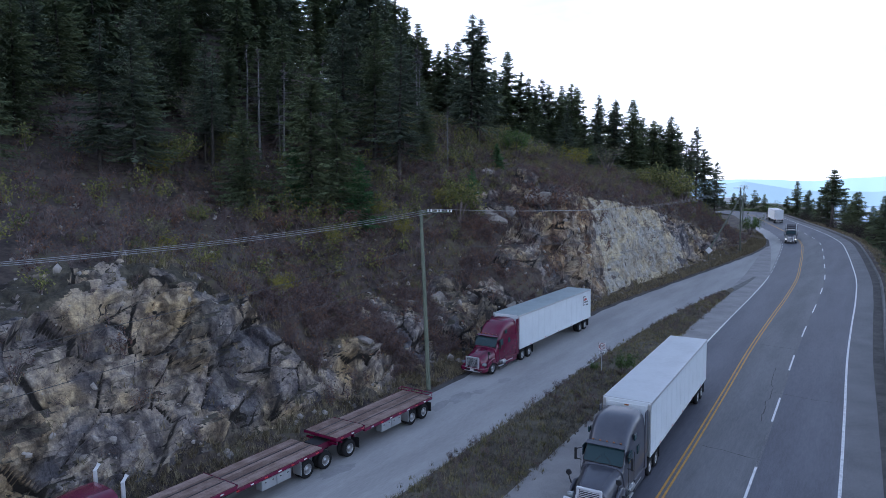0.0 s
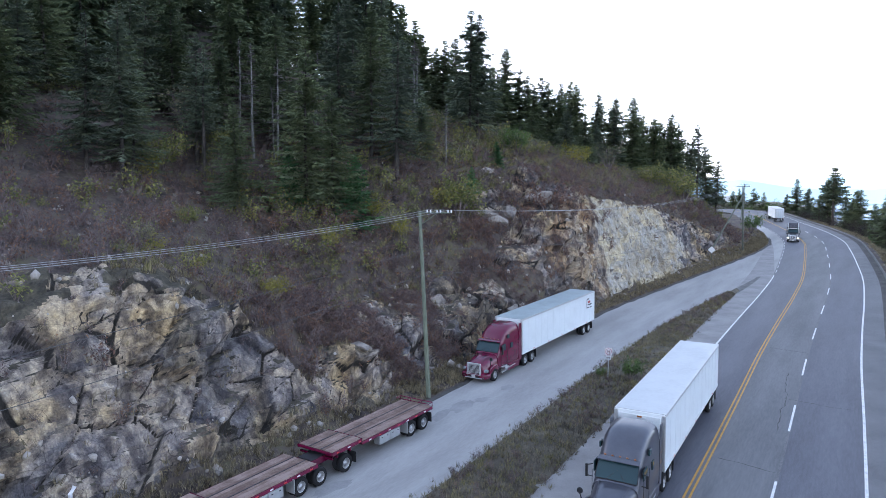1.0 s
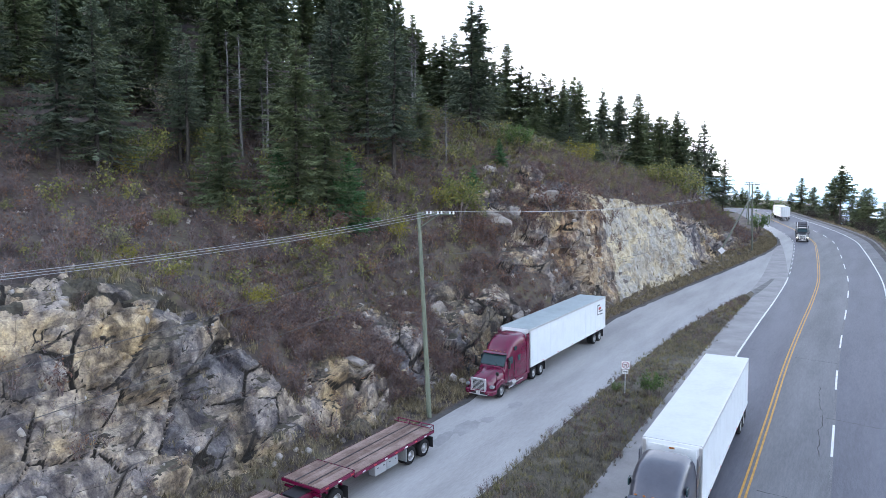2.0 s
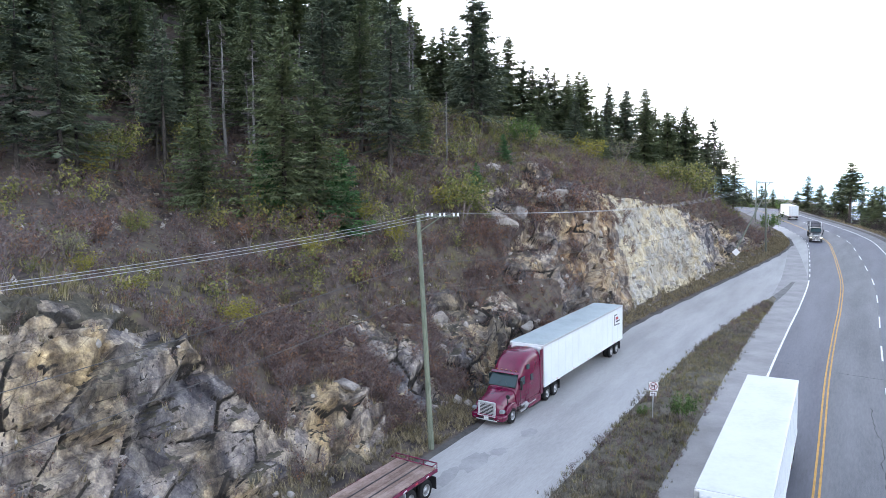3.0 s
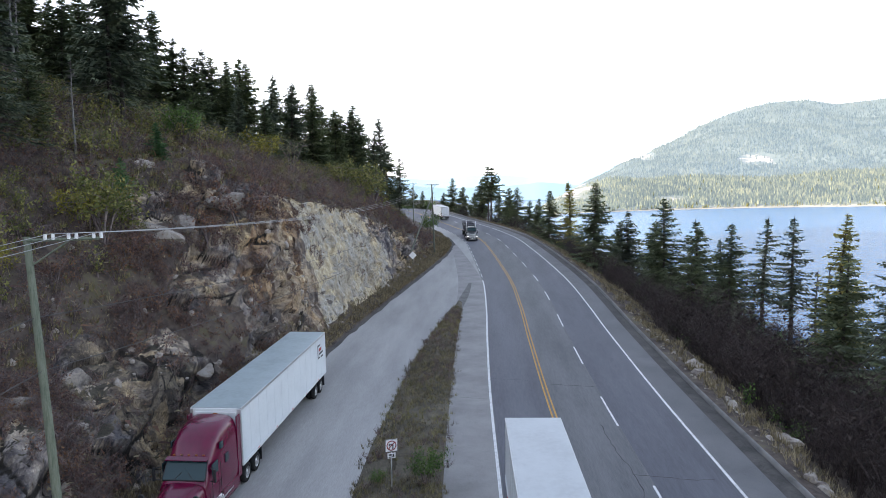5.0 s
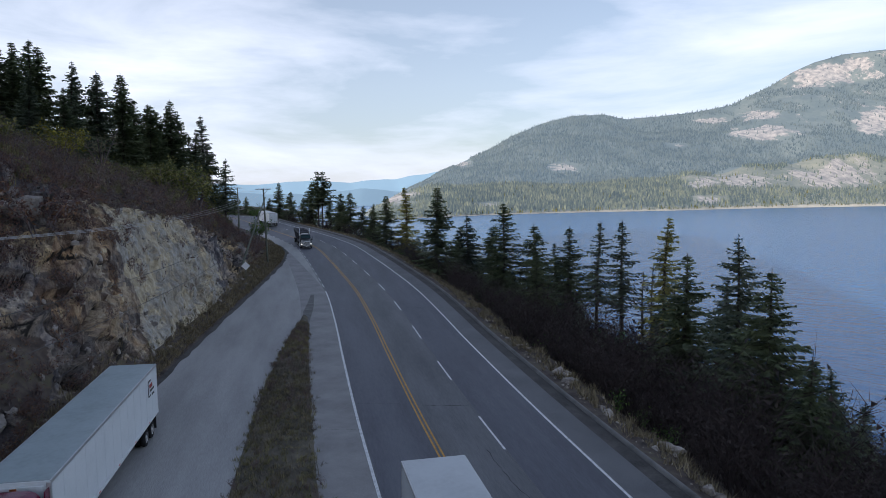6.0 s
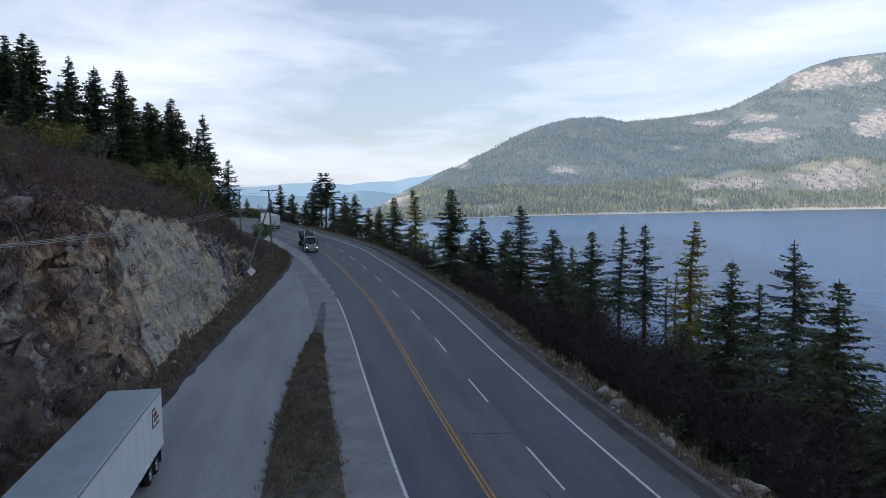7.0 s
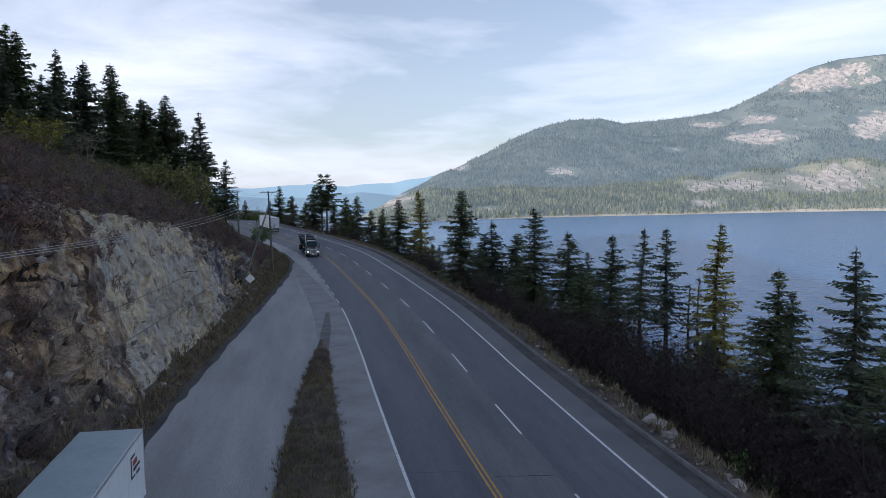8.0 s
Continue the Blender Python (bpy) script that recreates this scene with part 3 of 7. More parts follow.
lake_bank, BANK, BANK_S, BANK_DD = build_bank()


def bank_at(s, d):
    i = int(np.clip(np.searchsorted(BANK_S, s), 0, len(BANK_S) - 1))
    j = int(np.clip(np.searchsorted(BANK_DD, d), 0, len(BANK_DD) - 1))
    return BANK[i, j]


def water_material():
    m = bpy.data.materials.new("lake_water")
    m.use_nodes = True
    n, l = m.node_tree.nodes, m.node_tree.links
    b = n["Principled BSDF"]
    b.inputs["Base Color"].default_value = (0.045, 0.18, 0.40, 1)
    b.inputs["Roughness"].default_value = 0.22
    b.inputs["Specular IOR Level"].default_value = 1.0
    b.inputs["IOR"].default_value = 1.33
    geo = n.new("ShaderNodeNewGeometry")
    t1 = n.new("ShaderNodeTexNoise")
    t1.inputs["Scale"].default_value, t1.inputs["Detail"].default_value = 0.30, 6
    mp = n.new("ShaderNodeMapping")
    mp.inputs[2].default_value, mp.inputs[3].default_value = (0, 0, 0.5), (1, 0.35, 1)
    l.new(geo.outputs["Position"], mp.inputs[0])
    l.new(mp.outputs[0], t1.inputs["Vector"])
    bp = n.new("ShaderNodeBump")
    bp.inputs["Strength"].default_value, bp.inputs["Distance"].default_value = 1.0, 1.0
    l.new(t1.outputs["Fac"], bp.inputs["Height"])
    l.new(bp.outputs[0], b.inputs["Normal"])
    return m


WATER = water_material()
water = tagged(mesh_ob("water", [(-4500, -3000, LAKE), (4800, -3000, LAKE), (4800, 4800, LAKE), (-4500, 4800, LAKE)], [(0, 1, 2, 3)], WATER),
               "calm blue lake with fine ripples", "lake", kind="structure")


# ---- plants ----
rng = np.random.default_rng(7)


def mesh_np(name, verts, faces, mats, index=None, smooth=False):
    """A mesh from arrays of points and of faces with equally many corners."""
    me = bpy.data.meshes.new(name)
    faces = np.asarray(faces, np.int32)
    n, k = faces.shape
    me.vertices.add(len(verts))
    me.vertices.foreach_set("co", np.asarray(verts, np.float32).ravel())
    me.loops.add(n * k)
    me.loops.foreach_set("vertex_index", faces.ravel())
    me.polygons.add(n)
    me.polygons.foreach_set("loop_start", np.arange(n, dtype=np.int32) * k)
    for m in mats:
        me.materials.append(m)
    if index is not None:
        me.polygons.foreach_set("material_index", np.asarray(index, np.int32))
    if smooth:
        me.polygons.foreach_set("use_smooth", [True] * n)
    me.update()
    me.validate()
    return me


def tube(points, radii, sides=6):
    """Quads of a tapered tube along points."""
    p, r = np.asarray(points, float), np.asarray(radii, float)
    t = np.gradient(p, axis=0)
    t /= np.maximum(np.linalg.norm(t, axis=1), 1e-9)[:, None]
    ref = np.where(np.abs(t[:, 2:3]) > 0.9, np.array([[1.0, 0, 0]]), np.array([[0, 0, 1.0]]))
    u = np.cross(t, ref)
    u /= np.linalg.norm(u, axis=1)[:, None]
    v = np.cross(t, u)
    a = np.arange(sides) * 2 * np.pi / sides
    ring = p[:, None] + r[:, None, None] * (u[:, None] * np.cos(a)[None, :, None] + v[:, None] * np.sin(a)[None, :, None])
    i = np.arange(len(p) - 1)[:, None] * sides
    j = np.arange(sides)[None]
    f = np.stack([i + j, i + (j + 1) % sides, i + sides + (j + 1) % sides, i + sides + j], -1).reshape(-1, 4)
    return ring.reshape(-1, 3), f


def conifer_meshes(name, height, spread, start, fill, droop, seed, needles, dead=0.0, fine=1.0):
    """Trunk and crown of a spruce or fir. start: height of the lowest limb; dead: share of bare lower limbs."""
    r = np.random.default_rng(seed)
    zs = np.linspace(0, height, 8)
    lean = r.normal(0, 0.012, 2)
    path = np.stack([lean[0] * zs + 0.05 * np.sin(zs * 0.5 + seed), lean[1] * zs + 0.05 * np.cos(zs * 0.4 + seed), zs], 1)
    tv, tf = tube(path, 0.011 * height * (1 - zs / height) ** 0.8 + 0.015, 6)
    verts, faces = [tv], [tf]
    count = len(tv)
    cv, cf, cn = [], [], 0
    z = start
    while z < height - 0.25:
        k = (z - start) / (height - start)
        reach = spread * ((1 - k) ** 0.92) * (0.55 + 0.45 * min(1, k * 6 + 0.25)) + 0.12
        for b in range(int(r.integers(4, 7))):
            if r.random() > fill:
                continue
            az = r.random() * 2 * np.pi
            L = reach * r.uniform(0.55, 1.18)
            dr = droop * r.uniform(0.6, 1.3) * (1 - 0.75 * k)
            u = np.array([math.cos(az), math.sin(az)])
            n = max(3, int(L / (0.27 * fine)))
            t = np.linspace(0, 1, n + 1)
            base = np.array([np.interp(z, zs, path[:, 0]), np.interp(z, zs, path[:, 1])])
            line = np.concatenate([base + u * (L * t)[:, None], (z + (0.25 * k - dr) * L * t + 0.22 * L * dr * t ** 3 * 2)[:, None]], 1)
            bare = k < dead and r.random() < 0.8
            if bare or (L > 1.2 and r.random() < 0.12):
                bv, bf = tube(line[[0, n // 2, n]] if n > 2 else line, np.linspace(0.03, 0.008, 3), 3)
                verts.append(bv), faces.append(bf + count)
                count += len(bv)
            if bare:
                continue
            side = np.array([-u[1], u[0], 0.0])
            fwd = np.array([u[0], u[1], 0.0])
            along = (line[-1] - line[0]) / n
            for q in range(n + 1):
                for sg in (-1, 1, 0):
                    if r.random() < (0.06 if sg else 0.35):
                        continue
                    w = (0.80 * fine * (1 - 0.60 * t[q]) + 0.18 * fine) * r.uniform(0.6, 1.3) * min(1.0, 0.4 + L / 2.6)
                    dirv = sg * side * 0.85 + fwd * (0.62 if sg else 0.55) + np.array([0, 0, r.uniform(-0.6, 0.05) if sg else r.uniform(-1.1, -0.3)])
                    dirv /= np.linalg.norm(dirv)
                    o = line[q] + r.normal(0, 0.035, 3)
                    h = along * (0.78 if sg else 0.6) * r.uniform(0.7, 1.2) + np.array([0, 0, r.uniform(-0.05, 0.05)])
                    cv += [o - h, o + h, o + dirv * w]
                    cf.append((cn, cn + 1, cn + 2))
                    cn += 3
        z += r.uniform(0.21, 0.36) * fine ** 0.5 * (0.8 + height / 60)
    # leader at the tip
    top = np.array([path[-1, 0], path[-1, 1], height])
    for q in range(10):
        a = r.random() * 6.28
        o = top - np.array([0, 0, q * 0.09])
        d = np.array([math.cos(a), math.sin(a), 0.5]) * (0.10 + 0.03 * q)
        w = np.cross(d, (0, 0, 1)) * 0.3
        cv += [o + w * 0.7, o + d, o - w * 0.7]
        cf.append((cn, cn + 1, cn + 2))
        cn += 3
    return mesh_np(name + "_trunk", np.vstack(verts), np.vstack(faces), [BARK], smooth=True), mesh_np(name + "_crown", np.array(cv), cf, [needles])


NEEDLES_BLUE = noise_mat("conifer_needles_blueish", [(0.058, 0.074, 0.050), (0.10, 0.124, 0.080), (0.155, 0.178, 0.11)], 0.5, 0.75, scale2=6, island=0.16, per_object=0.15, spec=0.2)
NEEDLES_FRESH = noise_mat("conifer_needles_fresh", [(0.034, 0.085, 0.036), (0.065, 0.14, 0.055), (0.10, 0.19, 0.07)], 0.5, 0.75, scale2=6, island=0.16, spec=0.2)
# low sun on a lakeside tree is put into this gold needle colour
NEEDLES_SUNLIT = noise_mat("conifer_needles_sunlit", [(0.17, 0.165, 0.045), (0.31, 0.285, 0.075), (0.45, 0.40, 0.12)], 0.5, 0.75, scale2=6, island=0.16, spec=0.2)
DEAD_NEEDLES = noise_mat("dead_twigs", [(0.05, 0.045, 0.04), (0.10, 0.09, 0.08), (0.15, 0.14, 0.125)], 0.5, 0.9, scale2=6, island=0.2)
KINDS, FINE = {}, {}
for key, args in {
    "fir_a": (16, 4.1, 1.2, 0.92, 0.42, 1, NEEDLES, 0.03), "fir_b": (18, 4.3, 2.0, 0.86, 0.5, 2, NEEDLES, 0.10),
    "fir_c": (13, 3.6, 0.6, 0.95, 0.38, 3, NEEDLES, 0.0), "fir_d": (20, 4.4, 3.2, 0.78, 0.55, 4, NEEDLES_BLUE, 0.14),
    "fir_e": (15, 3.2, 2.4, 0.72, 0.5, 5, NEEDLES_BLUE, 0.12), "thin": (17, 2.6, 4.5, 0.6, 0.5, 6, NEEDLES_BLUE, 0.25),
    "young": (8, 2.5, 0.2, 0.98, 0.3, 7, NEEDLES_FRESH, 0.0), "gold": (17, 2.4, 3.0, 0.75, 0.5, 8, NEEDLES_SUNLIT, 0.12),
    "snag": (14, 1.5, 3.0, 0.35, 0.3, 9, DEAD_NEEDLES, 0.75), "pine": (12, 2.4, 5.5, 0.6, 0.1, 10, NEEDLES, 0.1)}.items():
    KINDS[key] = (args[0], conifer_meshes(key, *args))
    FINE[key] = (args[0], conifer_meshes(key, *args, 0.60))
DEAD_BARK = noise_mat("bleached_dead_wood", [(0.11, 0.10, 0.095), (0.19, 0.18, 0.17), (0.28, 0.27, 0.25)], 4, 0.95, 0.4, 14, stretch=(3, 3, 0.7))
for table_ in (KINDS, FINE):
    table_["snag"][1][0].materials[0] = DEAD_BARK
TREE_LABEL = {"young": "young fresh green fir with full low branches", "gold": "slim conifer with gold sunlight painted into its needles",
              "snag": "dead grey snag with bare broken twigs", "thin": "thin tall spruce with a sparse crown", "pine": "ragged pine with an open top"}


def tree(kind, p, height, turn, lean=(0, 0), group="", label=""):
    base, (trunk_me, crown_me) = (FINE if math.hypot(p[0], p[1] - 45) < 66 or (p[0] > 40 and p[1] < 128) else KINDS)[kind]
    k = height / base
    wide = 1.2 if group == "lakeside conifers" else 1.0
    ob = new("snag" if kind == "snag" else "conifer_tree")
    ob.empty_display_size = 0.5
    ob.matrix_basis = Matrix.LocRotScale(Vector(p) - Vector((0, 0, 0.25)), Euler((lean[0], lean[1], turn)), (k * 1.16 * wide, k * 1.22 * wide, k))
    for nm, me in (("trunk", trunk_me), ("crown", crown_me)):
        c = new(nm, me)
        c.parent = ob
    return tagged(ob, label or TREE_LABEL.get(kind, "dark green fir with drooping branches on the slope"), "tree", group)


# shrubs and grass: templates of thin stems and small leaves, laid out in bulk
def shrub_template(seed, stems, height, spread, leaves, leaf, droop=0.0):
    r = np.random.default_rng(seed)
    v, f, idx = [], [], []
    for i in range(stems):
        az, out = r.random() * 6.283, spread * r.uniform(0.2, 1.0)
        h = height * r.uniform(0.55, 1.0)
        b = np.array([r.normal(0, 0.08 * spread), r.normal(0, 0.08 * spread), -0.05])
        m = b + np.array([math.cos(az) * out * 0.4, math.sin(az) * out * 0.4, h * 0.6])
        e = b + np.array([math.cos(az) * out, math.sin(az) * out, h * (1 - droop)])
        twigs = [(b, m, 0.024), (m - (m - b) * 0.3, e, 0.018)]
        for q in range(5):
            a2 = r.random() * 6.283
            s0 = m + (e - m) * r.random()
            twigs.append((s0, s0 + np.array([math.cos(a2), math.sin(a2), r.uniform(0.2, 1.0)]) * 0.34 * height * r.uniform(0.5, 1), 0.011))
        for p, q, w in twigs:
            d = (q - p) / max(1e-6, np.linalg.norm(q - p))
            s = np.cross(d, r.normal(0, 1, 3))
            s *= w / max(1e-6, np.linalg.norm(s))
            n = len(v)
            v += [p - s, p + s, q]
            f.append((n, n + 1, n + 2))
            idx.append(0)
        for q in range(leaves // stems):
            p0 = m + (e - m) * r.uniform(-0.5, 1.05) + r.normal(0, 0.10 * height, 3)
            a, c = r.normal(0, 1, 3), r.normal(0, 1, 3)
            a *= leaf * r.uniform(0.6, 1.3) / np.linalg.norm(a)
            c *= leaf * 0.7 / np.linalg.norm(c)
            n = len(v)
            v += [p0 - a, p0 + a, p0 + c * 2]
            f.append((n, n + 1, n + 2))
            idx.append(1)
    return np.array(v), np.array(f), np.array(idx)


def scatter(name, templates, places, scales, mats, label, category):
    """One bulk object out of turned and scaled templates."""
    V, F, I, n = [], [], [], 0
    for p, sc in zip(places, scales):
        tv, tf, ti = templates[int(rng.integers(len(templates)))]
        a = rng.random() * 6.283
        c, s = math.cos(a), math.sin(a)
        q = tv @ np.array([[c, s, 0], [-s, c, 0], [0, 0, rng.uniform(0.8, 1.2)]]) * sc
        V.append(q + p), F.append(tf + n), I.append(ti)
        n += len(tv)
    ob = new(name, mesh_np(name, np.vstack(V), np.vstack(F), mats, np.concatenate(I)))
    return tagged(ob, label, category, kind="stuff")


TWIG = noise_mat("grey_brown_twigs", [(0.078, 0.062, 0.061), (0.155, 0.122, 0.119), (0.255, 0.208, 0.198)], 1.0, 0.9, island=0.3)
LEAF_RUST = noise_mat("rust_brown_leaves", [(0.072, 0.043, 0.040), (0.15, 0.086, 0.070), (0.25, 0.135, 0.07)], 0.5, 0.85, island=0.4)
LEAF_OLIVE = noise_mat("olive_leaves", [(0.085, 0.098, 0.030), (0.18, 0.185, 0.058), (0.30, 0.275, 0.085)], 0.4, 0.8, island=0.4)
LEAF_GREEN = noise_mat("green_leaves", [(0.04, 0.08, 0.02), (0.075, 0.135, 0.03), (0.12, 0.18, 0.045)], 0.5, 0.8, island=0.4)
LEAF_DARK = noise_mat("dark_brown_leaves", [(0.024, 0.020, 0.018), (0.042, 0.033, 0.030), (0.065, 0.05, 0.042)], 0.5, 0.85, island=0.4)
STRAW = noise_mat("dry_grass_blades", [(0.11, 0.088, 0.052), (0.20, 0.162, 0.096), (0.33, 0.275, 0.175)], 0.7, 0.9, island=0.5)
GRASS_OLIVE = noise_mat("olive_grass_blades", [(0.11, 0.10, 0.042), (0.20, 0.18, 0.078), (0.32, 0.28, 0.135)], 0.7, 0.9, island=0.5)
BARE = [shrub_template(20 + i, 14, 1.5, 1.0, 42, 0.07) for i in range(5)]
RUST = [shrub_template(30 + i, 12, 1.3, 1.0, 96, 0.075) for i in range(5)]
LEAFY = [shrub_template(40 + i, 10, 1.5, 0.9, 150, 0.085) for i in range(5)]


def tuft_template(seed, blades, height, spread):
    r = np.random.default_rng(seed)
    v, f = [], []
    for i in range(blades):
        a, h = r.random() * 6.283, height * r.uniform(0.5, 1.0)
        b = np.array([r.normal(0, 0.10), r.normal(0, 0.10), -0.03])
        e = b + np.array([math.cos(a) * spread * r.random(), math.sin(a) * spread * r.random(), h])
        s = np.array([-math.sin(a), math.cos(a), 0]) * 0.022
        v += [b - s, b + s, e]
        f.append((3 * i, 3 * i + 1, 3 * i + 2))
    return np.array(v), np.array(f), np.zeros(len(f), int)


TUFT = [tuft_template(50 + i, 12, 0.6, 0.45) for i in range(5)]


def hill_spots(n, y0, y1, d0, d1, seed, avoid_rock=0.35, power=1.0, glades=False):
    r = np.random.default_rng(seed)
    out = []
    sa, sb = S_OF_Y(y0), S_OF_Y(y1)
    while len(out) < n:
        s, d = r.uniform(sa, sb), d0 + (d1 - d0) * r.random() ** power
        y = Y_OF_S(s)
        if glades and ((85 < y < 118 and 9.5 < d < 22) or (40 < y < 62 and 11.5 < d < 15)) and r.random() < 0.8:
            continue
        if float(rockiness(np.array([s]), np.array([d]))[0]) < avoid_rock or r.random() < 0.06:
            out.append(hill_at(s, d))
    return out


def bank_spots(n, y0, y1, d0, d1, seed):
    r = np.random.default_rng(seed)
    return [bank_at(r.uniform(S_OF_Y(y0), S_OF_Y(y1)), r.uniform(d0, d1)) for _ in range(n)]


def sizes(n, a, b, seed):
    return np.random.default_rng(seed).uniform(a, b, n)


scatter("brush", BARE, hill_spots(1600, 28, 165, 4.5, 44, 1, power=1.35, glades=True), sizes(1600, 0.5, 1.4, 1), [TWIG, LEAF_RUST], "leafless grey-brown brush over the hillside", "brush")
scatter("brush", RUST, hill_spots(1600, 28, 165, 4.5, 44, 2, power=1.35, glades=True), sizes(1600, 0.5, 1.3, 2), [TWIG, LEAF_RUST], "rusty brown autumn brush over the hillside", "brush")
scatter("brush", BARE, hill_spots(520, 54, 112, 9, 30, 33), sizes(520, 0.5, 1.2, 33), [TWIG, LEAF_RUST], "leafless grey brush filling the slope", "brush")
scatter("shrubs", LEAFY, hill_spots(520, 25, 190, 9, 48, 3), sizes(520, 0.4, 1.7, 3), [TWIG, LEAF_OLIVE], "olive and yellow shrubs over the hillside", "shrubs")
scatter("brush", RUST, hill_spots(330, 50, 90, 3.2, 11, 21, 0.5), sizes(330, 0.4, 0.95, 21), [TWIG, LEAF_RUST], "rusty brush growing in the broken rock", "brush")
scatter("brush", RUST, hill_spots(190, 76, 97, 4, 12.5, 27, 2.0), sizes(190, 0.5, 1.2, 27), [TWIG, LEAF_RUST], "rusty brush beside the pale cliff", "brush")
scatter("brush", RUST, hill_spots(230, 47, 66, 2.8, 12, 29, 0.5), sizes(230, 0.45, 1.1, 29), [TWIG, LEAF_RUST], "rusty brush between the outcrops", "brush")
scatter("brush", BARE, hill_spots(260, 47, 66, 2.6, 12, 30, 0.5), sizes(260, 0.4, 1.0, 30), [TWIG, LEAF_RUST], "leafless brush between the outcrops", "brush")
scatter("grass_tufts", TUFT, hill_spots(1300, 28, 68, 2.2, 13, 31, 0.9), sizes(1300, 0.5, 1.2, 31), [STRAW, STRAW], "dry grass on the rock ledges", "grass")
scatter("brush", BARE, hill_spots(420, 26, 130, 3.5, 11, 22, 2.0), sizes(420, 0.2, 0.5, 22), [TWIG, LEAF_RUST], "small dry weeds on the rock ledges", "brush")
scatter("shrubs", LEAFY, hill_spots(260, 58, 112, 16, 32, 23), sizes(260, 0.7, 1.9, 23), [TWIG, LEAF_OLIVE], "yellow-olive shrubs below the conifers", "shrubs")
scatter("grass_tufts", TUFT, hill_spots(3200, 82, 122, 8.5, 24, 24), sizes(3200, 0.7, 1.7, 24), [GRASS_OLIVE, GRASS_OLIVE], "yellow-olive grass on the hill's shoulder", "grass")
scatter("grass_tufts", TUFT, hill_spots(900, 40, 80, 11, 20, 25), sizes(900, 0.7, 1.5, 25), [GRASS_OLIVE, GRASS_OLIVE], "yellow-olive grass above the rock cut", "grass")
scatter("grass_tufts", TUFT, hill_spots(3800, 54, 200, 0.1, 34, 4, 0.5, 1.7), sizes(3800, 0.5, 1.4, 4), [STRAW, STRAW], "dry straw-coloured grass tufts on the slope", "grass")

scatter("grass_tufts", TUFT, hill_spots(3400, 22, 175, 0.0, 3.8, 15, 0.6), sizes(3400, 0.35, 1.15, 15), [STRAW, STRAW], "tall straw-coloured grass below the rock", "grass")
scatter("grass_tufts", TUFT, hill_spots(1500, 22, 175, 0.0, 3.6, 14, 0.6), sizes(1500, 0.35, 1.0, 14), [STRAW, GRASS_OLIVE], "olive and straw verge grass below the rock", "grass")


def litter_template(seed):
    """Fallen leaves and bits of dead stalk lying on the ground."""
    r = np.random.default_rng(seed)
    v = []
    for i in range(14):
        p = np.array([r.normal(0, 0.55), r.normal(0, 0.55), r.uniform(0.03, 0.16)])
        a, c = r.normal(0, 1, 3) * (1, 1, 0.35), r.normal(0, 1, 3) * (1, 1, 0.5)
        v += [p - a * 0.05, p + a * 0.05, p + c * (0.10 if i % 3 else 0.32)]
    return np.array(v), np.arange(42).reshape(-1, 3), np.arange(14) % 2


LITTER = [litter_template(180 + i) for i in range(6)]
scatter("leaf_litter", LITTER, hill_spots(5000, 52, 150, 3.5, 34, 26, 0.6, 1.2), sizes(5000, 0.7, 1.5, 26), [LEAF_RUST, STRAW], "fallen leaves and dead stalks over the slope", "leaf litter")

GROUND = np.concatenate([HILL[::2, ::2].reshape(-1, 3), BANK.reshape(-1, 3)])


def ground(x, y):
    """Height of the hill or the bank under a plan point."""
    return GROUND[int(np.argmin((GROUND[:, 0] - x) ** 2 + (GROUND[:, 1] - y) ** 2)), 2]


# single conifers: kind, plan point, height of the tip
r_tree = np.random.default_rng(11)
SLOPE_TREES = [
    ('fir_d', -31.0, 76.9, 31.3), ('fir_e', -33.9, 76.0, 30.2), ('fir_c', -22.4, 83.0, 23.2), ('fir_a', -27.7, 92.5, 31.9),
    ('snag', -24.2, 93.7, 31.1), ('snag', -26.2, 95.4, 32.0), ('fir_a', -16.3, 85.8, 30.1), ('fir_a', -13.8, 87.2, 25.9),
    ('young', -18.0, 85.6, 19.1), ('young', -11.4, 86.9, 18.5), ('fir_d', -7.9, 95.5, 34.5), ('fir_b', -11.4, 99.5, 37.2),
    ('fir_a', -5.5, 102.4, 27.3), ('snag', -2.3, 101.5, 25.4), ('young', 0.9, 98.5, 17.6), ('young', 4.2, 105.7, 21.2),
    ('fir_b', -22.3, 97.1, 35.4), ('fir_d', -28.7, 88.3, 31.3), ('fir_d', -15.2, 98.7, 37.0), ('fir_e', -37.6, 95.7, 37.3),
    ('fir_d', -36.3, 99.1, 39.6),
]
RIDGE_TREES = [
    ('fir_d', 0.7, 111.3, 38.8), ('fir_d', 1.7, 112.5, 38.6), ('fir_a', 8.0, 155.0, 42.7), ('fir_b', 10.7, 155.1, 38.7),
    ('fir_e', 15.2, 155.0, 37.4), ('fir_a', 21.4, 156.5, 36.6), ('fir_a', 18.5, 154.9, 34.2), ('thin', 26.8, 159.3, 34.8),
    ('fir_e', 31.0, 161.5, 34.0), ('fir_a', 35.5, 163.6, 34.4), ('fir_c', 40.6, 166.1, 30.0), ('fir_a', 45.0, 168.0, 31.5),
    ('thin', 49.9, 170.2, 26.9), ('thin', 52.0, 171.1, 29.5), ('fir_e', 57.0, 173.3, 21.8),
]
